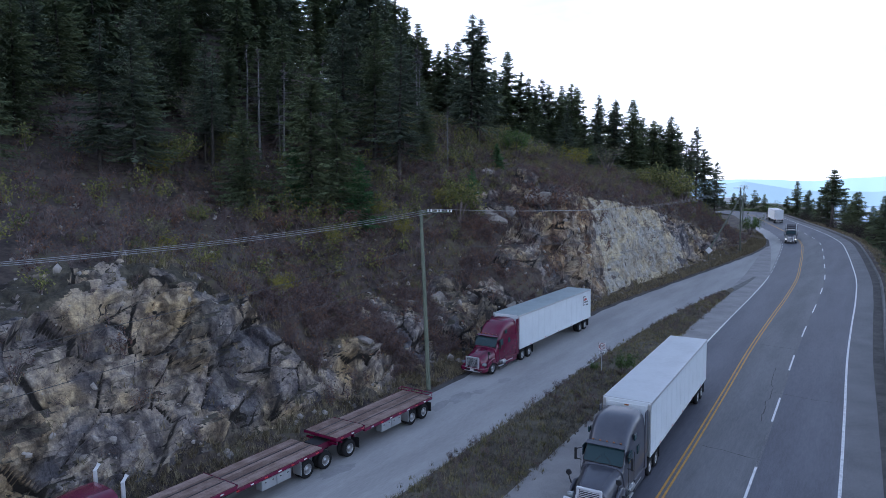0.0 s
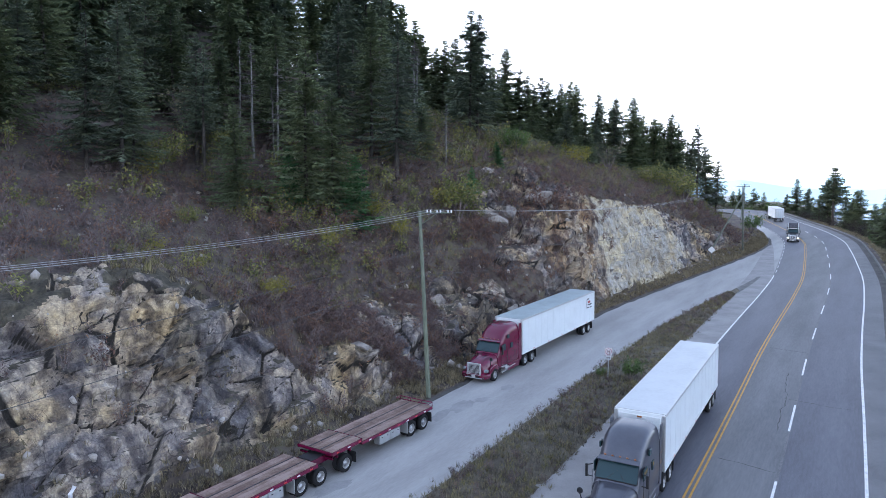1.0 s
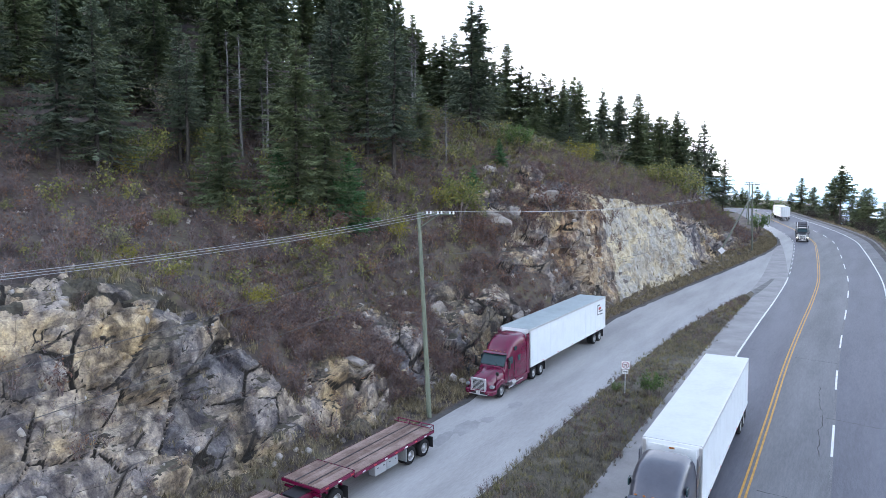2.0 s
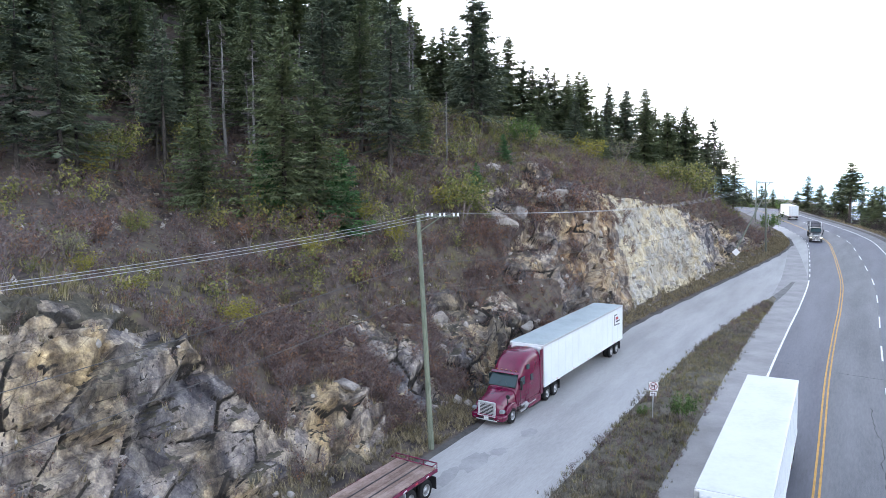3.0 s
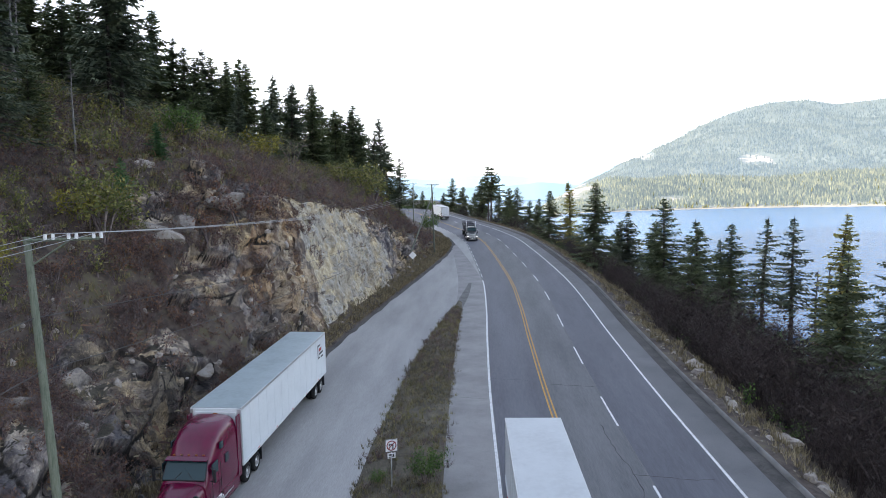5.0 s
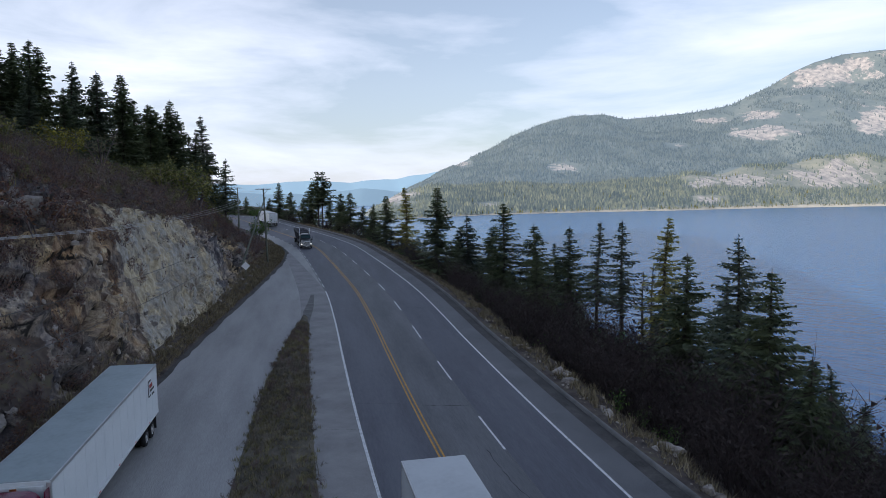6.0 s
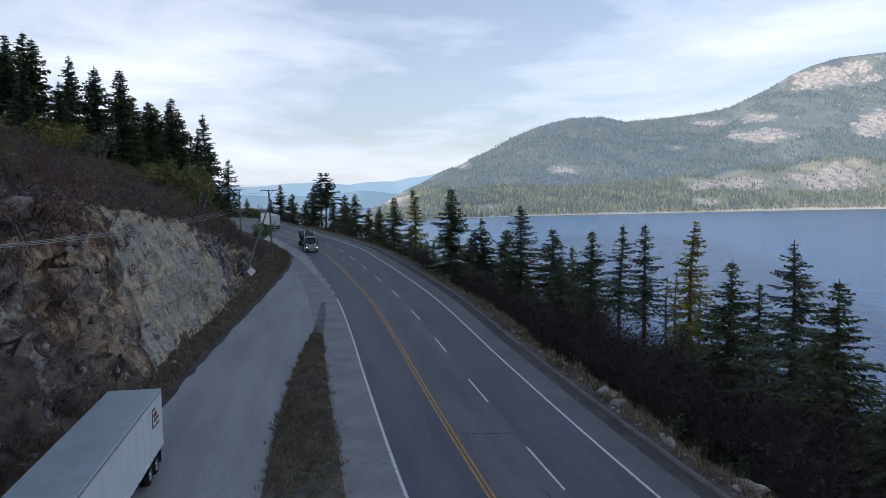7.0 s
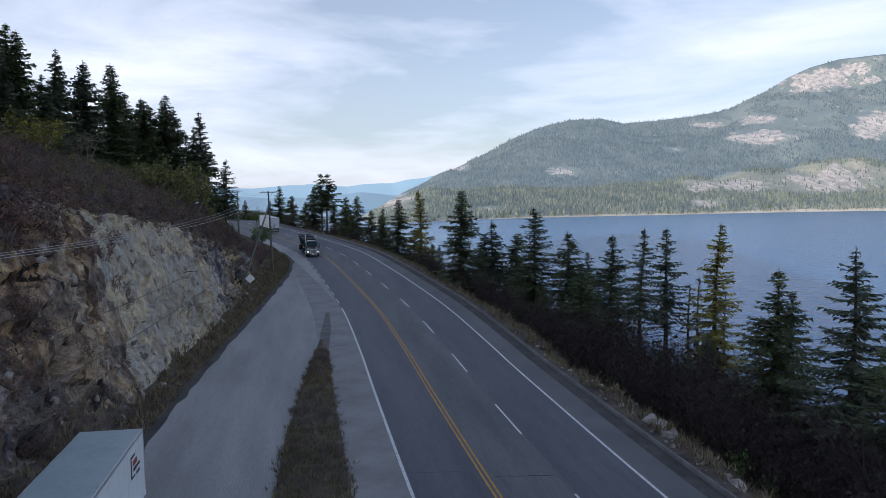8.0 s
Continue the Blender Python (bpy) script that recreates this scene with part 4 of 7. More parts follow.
RIDGE_ROW = [
    ('fir_b', -29.6, 149.9, 61.8), ('fir_d', -27.8, 153.8, 60.5), ('fir_a', -24.3, 149.9, 60.9), ('fir_b', -23.1, 157.0, 60.6),
    ('fir_d', -19.5, 152.0, 59.7), ('fir_a', -17.9, 157.9, 57.8), ('fir_b', -15.0, 153.7, 54.4), ('fir_a', -13.3, 159.6, 52.7),
    ('fir_a', -10.7, 155.3, 48.4), ('fir_c', -8.3, 157.2, 45.9), ('fir_a', -5.7, 153.0, 42.4), ('fir_e', -4.3, 158.9, 40.4),
    ('fir_a', -2.0, 153.3, 44.4), ('fir_a', 1.2, 149.1, 41.4), ('fir_a', 5.2, 146.9, 37.6), ('fir_c', 7.8, 148.8, 35.6),
    ('fir_a', 12.1, 153.1, 37.1), ('fir_b', 16.4, 155.1, 36.2), ('fir_a', 19.3, 159.3, 36.6), ('fir_a', 22.3, 157.3, 36.0),
    ('fir_c', 27.9, 161.2, 32.9), ('fir_a', 32.1, 163.4, 33.8), ('fir_a', 36.8, 166.5, 32.9), ('fir_a', 41.0, 167.4, 30.4),
]
HILLTOP = [
    ('fir_b', -40.0, 112.0, 52.0), ('fir_d', -44.5, 121.0, 56.5), ('fir_a', -50.0, 128.0, 59.0), ('fir_e', -55.0, 133.0, 60.0), ('fir_b', -47.0, 136.0, 60.5),
    ('fir_d', -60.0, 140.0, 63.0), ('fir_a', -38.0, 124.0, 54.0), ('fir_b', -53.0, 146.0, 64.0), ('fir_d', -64.0, 128.0, 62.0), ('fir_e', -42.0, 142.0, 61.0),
]
RIDGE_END = [
    ('fir_b', 47.4, 171.5, 29.8), ('fir_e', 50.4, 173.3, 25.9), ('fir_c', 56.8, 179.5, 25.2), ('fir_a', 45.2, 169.5, 30.1),
    ('fir_c', 43.9, 171.4, 29.8), ('fir_a', 39.3, 169.4, 31.3),
]
BEND_TREES = [
    ('fir_a', 125.8, 281.2, 21.0), ('pine', 119.0, 241.0, 23.8), ('fir_c', 122.9, 258.5, 15.2), ('fir_c', 116.1, 223.2, 16.4),
    ('fir_c', 106.4, 197.5, 12.6), ('fir_c', 124.3, 286.7, 15.2), ('fir_e', 123.8, 268.7, 16.3), ('fir_a', 118.6, 233.3, 15.2),
    ('pine', 125.0, 319.0, 17.7), ('fir_c', 117.0, 321.0, 16.5), ('fir_a', 121.0, 325.0, 17.5), ('fir_c', 113.0, 324.0, 15.5), ('fir_a', 122.5, 302.0, 16.0), ('fir_e', 124.8, 329.0, 16.5), ('fir_a', 102.9, 187.3, 13.2),
]
LAKE_TREES = [
    ('fir_a', 73.4, 128.8, 16.3), ('fir_e', 84.1, 132.2, 11.4), ('fir_b', 83.1, 122.6, 13.6), ('fir_c', 87.0, 118.8, 10.1),
    ('fir_a', 81.2, 107.9, 10.0), ('thin', 88.5, 108.1, 10.7), ('thin', 94.2, 107.1, 10.7), ('gold', 96.4, 101.3, 11.2),
    ('fir_a', 63.6, 79.1, 8.6), ('fir_d', 60.0, 71.9, 10.9), ('fir_a', 54.9, 66.8, 8.5), ('fir_c', 49.4, 61.8, 3.3),
    ('fir_a', 91.1, 166.5, 15.2), ('gold', 95.0, 163.4, 17.0), ('fir_a', 104.9, 201.2, 16.4), ('pine', 107.5, 220.3, 22.7),
]
LAKE_TREES += [
    ('fir_a', 121.5, 249.6, 19.7), ('fir_c', 126.5, 275.0, 17.4), ('snag', 98.1, 105.6, 2.3), ('snag', 101.0, 105.8, 3.0),
    ('snag', 99.9, 101.2, 1.6), ('fir_e', 93.5, 89.7, 3.0), ('fir_c', 105.2, 206.3, 13.4), ('fir_c', 98.4, 181.5, 11.3),
    ('fir_c', 93.9, 136.7, 9.0), ('fir_e', 95.4, 121.7, 6.3),
]
for rows, grp in ((SLOPE_TREES, "hill conifers"), (RIDGE_TREES, "hill conifers"), (RIDGE_ROW, "hill conifers"), (RIDGE_END, "hill conifers"), (HILLTOP, "hill conifers"), (BEND_TREES, "conifers round the far bend"), (LAKE_TREES, "lakeside conifers")):
    for kind, x, y, tip in rows:
        z = ground(x, y)
        tip += 0.7 if rows in (RIDGE_TREES, RIDGE_ROW, RIDGE_END) else 0.0
        tree(kind, (x, y, z), max(2.0, tip - z), r_tree.random() * 6.28, (0, 0), grp)

for k in range(13):
    p = hill_at(float(S_OF_Y(r_tree.uniform(66, 94))), r_tree.uniform(24, 38))
    tree("snag", p, r_tree.uniform(8, 14), r_tree.random() * 6.28, r_tree.normal(0, 0.03, 2), "hill conifers")

# the rest of the hill's conifers
FOREST = ["fir_a", "fir_b", "fir_c", "fir_d", "fir_e", "fir_a", "fir_d", "thin"]
taken = [(x, y) for rows in (SLOPE_TREES, RIDGE_TREES, RIDGE_ROW) for _, x, y, _ in rows]
made = 0
while made < 110:
    yy = r_tree.uniform(34, 178)
    d = 31 + 42 * r_tree.random() if yy < 78 else 24 + 45 * r_tree.random()
    if 78 < yy < 118 and d < 34:
        continue
    p = hill_at(float(S_OF_Y(yy)), d)
    if min(math.hypot(p[0] - x, p[1] - y) for x, y in taken) < 2.4:
        continue
    taken.append((p[0], p[1]))
    tree(FOREST[int(r_tree.integers(len(FOREST)))], p, r_tree.uniform(11, 19) * (1 if yy < 120 else 0.75), r_tree.random() * 6.28, r_tree.normal(0, 0.02, 2), "hill conifers")
    made += 1


# low conifers that close the wood's foot along the ridge
for k in range(26):
    p = hill_at(float(S_OF_Y(r_tree.uniform(116, 172))), r_tree.uniform(20, 44))
    tree(FOREST[k % 8], p, r_tree.uniform(6, 10), r_tree.random() * 6.28, r_tree.normal(0, 0.02, 2), "hill conifers")


def woods(name, spots, heights, label, kinds):
    """Conifers too deep in the wood to be told apart, as one bulk object."""
    V, F, I, n = [], [], [], 0
    cache = {}
    for p, h in zip(spots, heights):
        kind = kinds[int(r_tree.integers(len(kinds)))]
        if kind not in cache:
            out = []
            for me in KINDS[kind][1]:
                v = np.empty(len(me.vertices) * 3, np.float32)
                me.vertices.foreach_get("co", v)
                f = np.empty(len(me.loops), np.int32)
                me.loops.foreach_get("vertex_index", f)
                f = f.reshape(len(me.polygons), -1)
                out.append((v.reshape(-1, 3), f if f.shape[1] == 3 else np.vstack([f[:, :3], f[:, [0, 2, 3]]])))
            cache[kind] = out
        a, k = r_tree.random() * 6.28, h / KINDS[kind][0]
        rot = np.array([[math.cos(a), math.sin(a), 0], [-math.sin(a), math.cos(a), 0], [0, 0, 1]])
        for i, (v, f) in enumerate(cache[kind]):
            V.append(v @ rot * k + p), F.append(f + n), I.append(np.full(len(f), i))
            n += len(v)
    return tagged(new(name, mesh_np(name, np.vstack(V), np.vstack(F), [BARK, NEEDLES], np.concatenate(I))), label, "forest", kind="stuff")


deep = [hill_at(float(S_OF_Y(r_tree.uniform(30, 128))), 66 + 90 * r_tree.random() ** 1.3) for _ in range(86)]
woods("hill_woods", deep, r_tree.uniform(14, 21, 86), "dense dark conifer wood high on the hill", ["fir_e", "thin", "fir_e", "fir_d"])

# brush and conifers of the lake bank
TWIG_DARK = noise_mat("dark_brush_twigs", [(0.026, 0.019, 0.018), (0.046, 0.034, 0.032), (0.075, 0.056, 0.052)], 1.0, 0.9, island=0.3)
THICKET = [shrub_template(60 + i, 17, 3.4, 2.3, 64, 0.10) for i in range(5)]
scatter("brush", THICKET, bank_spots(760, 48, 135, 4.0, 30, 5), sizes(760, 0.75, 1.4, 5), [TWIG_DARK, LEAF_DARK], "dense dark leafless brush on the lake bank", "brush")
scatter("brush", THICKET, bank_spots(520, 120, 300, 3.5, 26, 16), sizes(520, 0.7, 1.4, 16), [TWIG_DARK, LEAF_DARK], "dense dark brown brush on the bank round the bend", "brush")
scatter("brush", THICKET, bank_spots(420, 50, 118, 10, 42, 32), sizes(420, 1.5, 2.5, 32), [TWIG_DARK, LEAF_DARK], "tall dark thicket between the lakeside conifers", "brush")
scatter("brush", THICKET, bank_spots(260, 52, 110, 6, 30, 28), sizes(260, 1.2, 1.8, 28), [TWIG_DARK, LEAF_DARK], "tall dark thicket below the road", "brush")
scatter("shrubs", LEAFY, bank_spots(360, 20, 300, 4, 44, 6), sizes(360, 1.0, 2.0, 6), [TWIG_DARK, LEAF_GREEN], "dull green shrubs on the lake bank", "shrubs")
scatter("grass_tufts", TUFT, bank_spots(3000, 30, 240, 0.7, 4.5, 7), sizes(3000, 0.6, 1.5, 7), [STRAW, STRAW], "straw-coloured grass along the road's shoulder", "grass")
for k in range(70):
    yy = r_tree.uniform(60, 310)
    d = r_tree.uniform(8, 46)
    if yy < 105 and d < 17:
        continue
    p = bank_at(float(S_OF_Y(yy)), d)
    tree(FOREST[int(r_tree.integers(len(FOREST)))], p, r_tree.uniform(7, 13), r_tree.random() * 6.28, r_tree.normal(0, 0.015, 2), "lakeside conifers")

# small firs in the thicket below the curb
for k in range(40):
    p = bank_at(float(S_OF_Y(r_tree.uniform(56, 124))), r_tree.uniform(10, 34))
    tree(("fir_c", "fir_a", "young")[k % 3], p, r_tree.uniform(4.5, 8.0), r_tree.random() * 6.28, (0, 0), "lakeside conifers")


# ---- curb, median and ground strips beside the road ----
CONCRETE = noise_mat("curb_concrete", [(0.12, 0.118, 0.112), (0.18, 0.175, 0.168), (0.23, 0.222, 0.21)], 0.8, 0.9, 0.3, 20, scale2=10)
TONGUE = noise_mat("loose_gravel", [(0.11, 0.108, 0.104), (0.165, 0.16, 0.155), (0.23, 0.225, 0.215)], 1.2, 0.9, 0.5, 20, scale2=9)
DIRT = noise_mat("gutter_dirt", [(0.055, 0.052, 0.05), (0.085, 0.08, 0.075), (0.12, 0.11, 0.10)], 0.6, 0.95, 0.4, 20, scale2=6)


def profile_strip(name, s0, s1, offs, heights, mat, step=1.0, rough=0.0, seed=3):
    ss = np.arange(s0, s1, step)
    o = np.stack([f(ss) if callable(f) else np.full(len(ss), float(f)) for f in offs], 1)
    p = place(np.repeat(ss[:, None], o.shape[1], 1), o)
    z = plane(p[..., 0], p[..., 1]) + np.asarray(heights)[None]
    P = np.concatenate([p, z[..., None]], -1).reshape(-1, 3)
    if rough:
        edge = np.tile((np.arange(o.shape[1]) > 0) & (np.arange(o.shape[1]) < o.shape[1] - 1), len(ss))
        P[:, 2] += edge * rough * (wave(P, 1.3, seed) - 0.4)
    return new(name, mesh_np(name, P, grid_faces(len(ss), o.shape[1]), [mat], smooth=rough > 0))


tagged(profile_strip("curb", 0, 425, [10.54, 10.60, 10.76, 10.82, 10.82], [0.0, 0.16, 0.17, 0.12, -0.15], CONCRETE), "low weathered concrete curb at the road's lake side", "curb", kind="structure")
tagged(strip("gutter", 0, 425, 9.6, 10.5, 0.006, DIRT, 1.0, 2), "dark dirty gutter strip along the curb", "gutter", kind="structure")
tagged(strip("shoulder", 0, S_OF_Y(178), MEDIAN_R - 0.7, table([(0, -4.05), (122, -4.05), (170, -6.6)]), 0.010, SHOULDER, 1.0, 2), "pale gravelly shoulder beside the white line", "shoulder", kind="structure")
mid = lambda k: (lambda s: MEDIAN_L(s) + (MEDIAN_R - MEDIAN_L(s)) * k)
median = tagged(profile_strip("median", 0, S_TIP, [mid(0), mid(0.12), mid(0.35), mid(0.6), mid(0.88), mid(1)], [0.0, 0.12, 0.30, 0.26, 0.10, 0.0], GRASS_SOIL, 0.4, 0.25),
                "grassy median strip between pullout and highway", "median", kind="structure")

tagged(strip("gravel_tongue", S_OF_Y(102), S_OF_Y(118), table([(102, -7.5), (108, -7.2), (118, -6.0)]), table([(102, -6.7), (110, -6.0), (118, -5.6)]), 0.016, TONGUE, 1.0), "dark loose gravel at the median's tip", "gravel", kind="structure")

tagged(strip("edge_dirt", 0, S_OF_Y(180), lambda s: LAYBY_EDGE(s) - 0.1, lambda s: LAYBY_EDGE(s) + 0.25 + 0.35 * wave(np.stack([s, s * 0, s * 0], 1), 0.6, 88), 0.013, DIRT, 0.5), "dark dirt along the pullout's ragged edge", "dirt", kind="structure")


def far_lot():
    """A gravel flat on the outside of the far bend."""
    top = [(104, 322), (150, 318), (158, 372), (108, 380)]
    foot = [(92, 312), (165, 300), (178, 390), (95, 398)]
    V = [(x, y, plane(x, y) + 0.05) for x, y in top] + [(x, y, LAKE - 1) for x, y in foot]
    return tagged(mesh_ob("ground_lot", V, [(0, 1, 2, 3), (1, 0, 4, 5), (2, 1, 5, 6), (3, 2, 6, 7), (0, 3, 7, 4)], GRASS_SOIL), "dry grassy flat beyond the far bend", "ground", kind="structure")


far_lot()


def crack(s0, o0, s1, o1, seed, width=0.05):
    """A wandering sealed crack laid on the asphalt."""
    r = np.random.default_rng(seed)
    n = max(6, int(math.hypot(s1 - s0, o1 - o0) / 0.35))
    k = np.linspace(0, 1, n)
    ss, oo = s0 + (s1 - s0) * k + np.cumsum(r.normal(0, 0.05, n)), o0 + (o1 - o0) * k + np.cumsum(r.normal(0, 0.05, n))
    p = place(ss, oo)
    t = np.gradient(p, axis=0)
    t /= np.linalg.norm(t, axis=1)[:, None]
    w = (np.stack([t[:, 1], -t[:, 0]], 1)) * (width / 2 * r.uniform(0.4, 1.3, n))[:, None]
    q = np.stack([p - w, p + w], 1).reshape(-1, 2)
    P = np.concatenate([q, (plane(q[:, 0], q[:, 1]) + 0.010)[:, None]], 1)
    return tagged(mesh_ob("crack", P, grid_faces(n, 2), CRACK), "dark sealed crack across the asphalt", "crack", kind="structure")


def stain(x, y, size, long, turn, seed):
    """An irregular darker patch on the pullout."""
    r = np.random.default_rng(seed)
    a = np.arange(22) * 2 * np.pi / 22
    rad = size * (0.65 + 0.6 * wave(np.stack([np.cos(a) * 1.7 + seed * 3, np.sin(a) * 1.7, a * 0], 1), 1.0, 60 + seed)) * r.uniform(0.8, 1.1, 22)
    u, v = np.cos(a) * rad * long, np.sin(a) * rad
    px, py = x + u * math.cos(turn) - v * math.sin(turn), y + u * math.sin(turn) + v * math.cos(turn)
    V = [(p, q, plane(p, q) + 0.013) for p, q in zip(px, py)]
    return tagged(mesh_ob("stain", V, [tuple(range(22))], STAIN), "dark worn patch on the pale pullout asphalt", "stain", kind="structure")


ALONG = math.atan2(0.85, 0.526)
for i, (x, y, size, long) in enumerate([(0.2, 62.2, 0.7, 2.2), (-1.3, 60.4, 0.5, 2.8), (1.6, 63.6, 0.45, 1.6), (-3.2, 58.6, 0.5, 2.0), (3.6, 66.4, 0.5, 1.7), (-6.5, 49.5, 0.6, 2.4)]):
    stain(x, y, size, long, ALONG + 0.2 * math.sin(i * 2.1), i + 1)
S_CR = float(S_OF_Y(78.2))
crack(S_CR, 0.4, S_CR - 0.6, 3.6, 1, 0.07)
crack(S_CR - 8, 2.6, S_CR - 22, 2.9, 2, 0.05)
crack(S_CR - 15, 2.9, S_CR - 15.5, 6.9, 3, 0.05)
crack(S_CR - 28, 0.6, S_CR - 28.6, 3.4, 4, 0.05)
crack(S_CR + 1.5, -3.8, S_CR + 1.0, -1.0, 5, 0.04)
crack(S_CR - 3, -6.0, S_CR - 3.3, -4.2, 6, 0.05)
crack(S_CR + 34, 0.5, S_CR + 33, 7.5, 7, 0.05)


def median_spots(n, y0, y1, seed):
    r = np.random.default_rng(seed)
    out = []
    while len(out) < n:
        s = r.uniform(S_OF_Y(y0), S_OF_Y(y1))
        if wave(np.array([[s, 0.0, 0.0]]), 0.35, seed)[0] < 0.45 * r.random() + 0.12:
            continue
        k = r.uniform(0.0, 1.0) + r.normal(0, 0.05)
        a = float(MEDIAN_L(np.array([s]))[0])
        p = place(s, a + (MEDIAN_R - a) * k)
        out.append(np.array((p[0], p[1], plane(p[0], p[1]) + np.interp(k, [0, 0.12, 0.35, 0.6, 0.88, 1], [0, 0.12, 0.30, 0.26, 0.1, 0]))))
    return out


WEED_GRASS = noise_mat("grey_brown_grass", [(0.085, 0.076, 0.060), (0.16, 0.142, 0.112), (0.26, 0.225, 0.175)], 0.5, 0.9, island=0.5)
scatter("grass_tufts", TUFT, median_spots(4200, 25, 102, 8), sizes(4200, 0.25, 0.8, 8), [WEED_GRASS, WEED_GRASS], "dry grey-brown grass on the median", "grass")
scatter("grass_tufts", TUFT, median_spots(1100, 25, 102, 18), sizes(1100, 0.4, 0.9, 18), [STRAW, STRAW], "straw-coloured grass on the median", "grass")
scatter("grass_tufts", TUFT, median_spots(2300, 25, 102, 9), sizes(2300, 0.3, 0.8, 9), [GRASS_OLIVE, GRASS_OLIVE], "olive grass on the median", "grass")
scatter("brush", BARE, median_spots(450, 25, 100, 10), sizes(450, 0.2, 0.45, 10), [TWIG, LEAF_RUST], "low grey-brown weeds on the median", "weeds")


# ---- single bushes ----
def bush_meshes(seed, height, width, leaves, leaf, mat):
    r = np.random.default_rng(seed)
    sv, sf, n = [], [], 0
    tips = []
    for i in range(9):
        az, out = r.random() * 6.283, width * 0.5 * r.uniform(0.25, 1.0)
        h = height * r.uniform(0.6, 1.0)
        p = np.array([[r.normal(0, 0.06), r.normal(0, 0.06), -0.15], [math.cos(az) * out * 0.4, math.sin(az) * out * 0.4, h * 0.5], [math.cos(az) * out, math.sin(az) * out, h]])
        v, f = tube(p, [0.03, 0.02, 0.006], 4)
        sv.append(v), sf.append(f + n)
        n += len(v)
        tips.append((p[1], p[2]))
        for q in range(4):
            a = p[1] + (p[2] - p[1]) * r.random()
            e = a + r.normal(0, 1, 3) * np.array([0.16 * width, 0.16 * width, 0.12 * height]) + np.array([0, 0, 0.1 * height])
            v, f = tube([a, (a + e) / 2 + r.normal(0, 0.03, 3), e], [0.012, 0.009, 0.004], 3)
            sv.append(v), sf.append(f + n)
            n += len(v)
            tips.append((a, e))
    lv = []
    for q in range(leaves):
        a, e = tips[int(r.integers(len(tips)))]
        p0 = a + (e - a) * r.uniform(0.1, 1.15) + r.normal(0, 0.05 * width, 3)
        d, c = r.normal(0, 1, 3), r.normal(0, 1, 3)
        lv += [p0 - d * leaf * 0.4, p0 + d * leaf * 0.4, p0 + c * leaf]
    return mesh_np("stems", np.vstack(sv), np.vstack(sf), [TWIG], smooth=True), mesh_np("foliage", np.array(lv), np.arange(leaves * 3).reshape(-1, 3), [mat])


LEAF_YELLOW = noise_mat("yellow_leaves", [(0.12, 0.115, 0.02), (0.22, 0.20, 0.03), (0.32, 0.28, 0.05)], 0.6, 0.8, island=0.4)
LEAF_PALE = noise_mat("pale_dry_leaves", [(0.12, 0.115, 0.07), (0.20, 0.19, 0.11), (0.28, 0.26, 0.15)], 0.6, 0.85, island=0.4)
BUSH = {"y": ("yellow-green autumn bush", 1300, 0.05, LEAF_YELLOW, 0.75), "o": ("olive-leaved bush", 1800, 0.055, LEAF_OLIVE, 0.8), "g": ("green leafy bush", 1800, 0.055, LEAF_GREEN, 0.8),
        "r": ("rusty brown half-bare bush", 1100, 0.045, LEAF_RUST, 0.6), "p": ("pale grey-yellow twiggy bush", 900, 0.04, LEAF_PALE, 0.8)}
BUSH_ME = {k: [bush_meshes(300 + 10 * i + ord(k), 2.0 * b[4], 2.0, b[1], b[2], b[3]) for i in range(2)] for k, b in BUSH.items()}


def bush(kind, x, y, width, where="on the brushy hillside", z=None, turn=0.0):
    ob = new("bush")
    ob.empty_display_size = 0.3
    k = width / 2.0
    ob.matrix_basis = Matrix.LocRotScale((x, y, (ground(x, y) if z is None else z)), Euler((0, 0, turn)), (k, k, k))
    stems, foliage = BUSH_ME[kind][int(x * 7 + y) % 2]
    for nm, me in (("branchwork", stems), ("foliage", foliage)):
        c = new(nm, me)
        c.parent = ob
    return tagged(ob, BUSH[kind][0] + " " + where, "bush", "hillside bushes" if where.endswith("hillside") else "")


LOW_BUSHES = [
    ('o', -0.6, 92.7, 11.0, 5.8), ('y', -1.9, 93.7, 12.0, 4.3), ('g', 7.3, 112.2, 19.5, 4.9), ('y', 16.3, 118.3, 17.8, 5.3), ('p', 26.3, 142.0, 17.9, 6.7), ('o', 35.0, 144.9, 15.1, 6.0),
    ('o', 38.2, 146.1, 13.7, 7.1), ('o', 43.8, 153.8, 12.2, 6.6), ('p', -7.9, 87.1, 9.8, 3.4), ('y', -9.5, 88.2, 11.2, 3.0), ('y', -6.4, 87.1, 9.3, 2.9), ('r', -3.6, 88.0, 8.7, 3.0),
    ('r', 1.0, 91.8, 9.4, 3.7), ('r', 10.3, 98.3, 11.3, 6.4)]
HIGH_BUSHES = [
    ('r', 7.2, 96.2, 10.2, 4.5), ('p', -31.0, 91.9, 18.9, 8.1), ('o', -30.5, 83.7, 16.0, 5.2), ('o', -27.0, 89.8, 17.2, 5.0), ('y', -30.7, 80.1, 15.0, 3.9), ('y', -12.9, 81.3, 8.4, 2.7),
    ('o', -23.4, 73.0, 10.8, 2.5), ('p', -22.8, 63.0, 10.0, 2.7), ('y', -21.1, 62.0, 9.3, 2.0), ('r', -12.7, 84.3, 10.0, 4.2), ('r', -18.0, 80.6, 9.8, 4.1)]
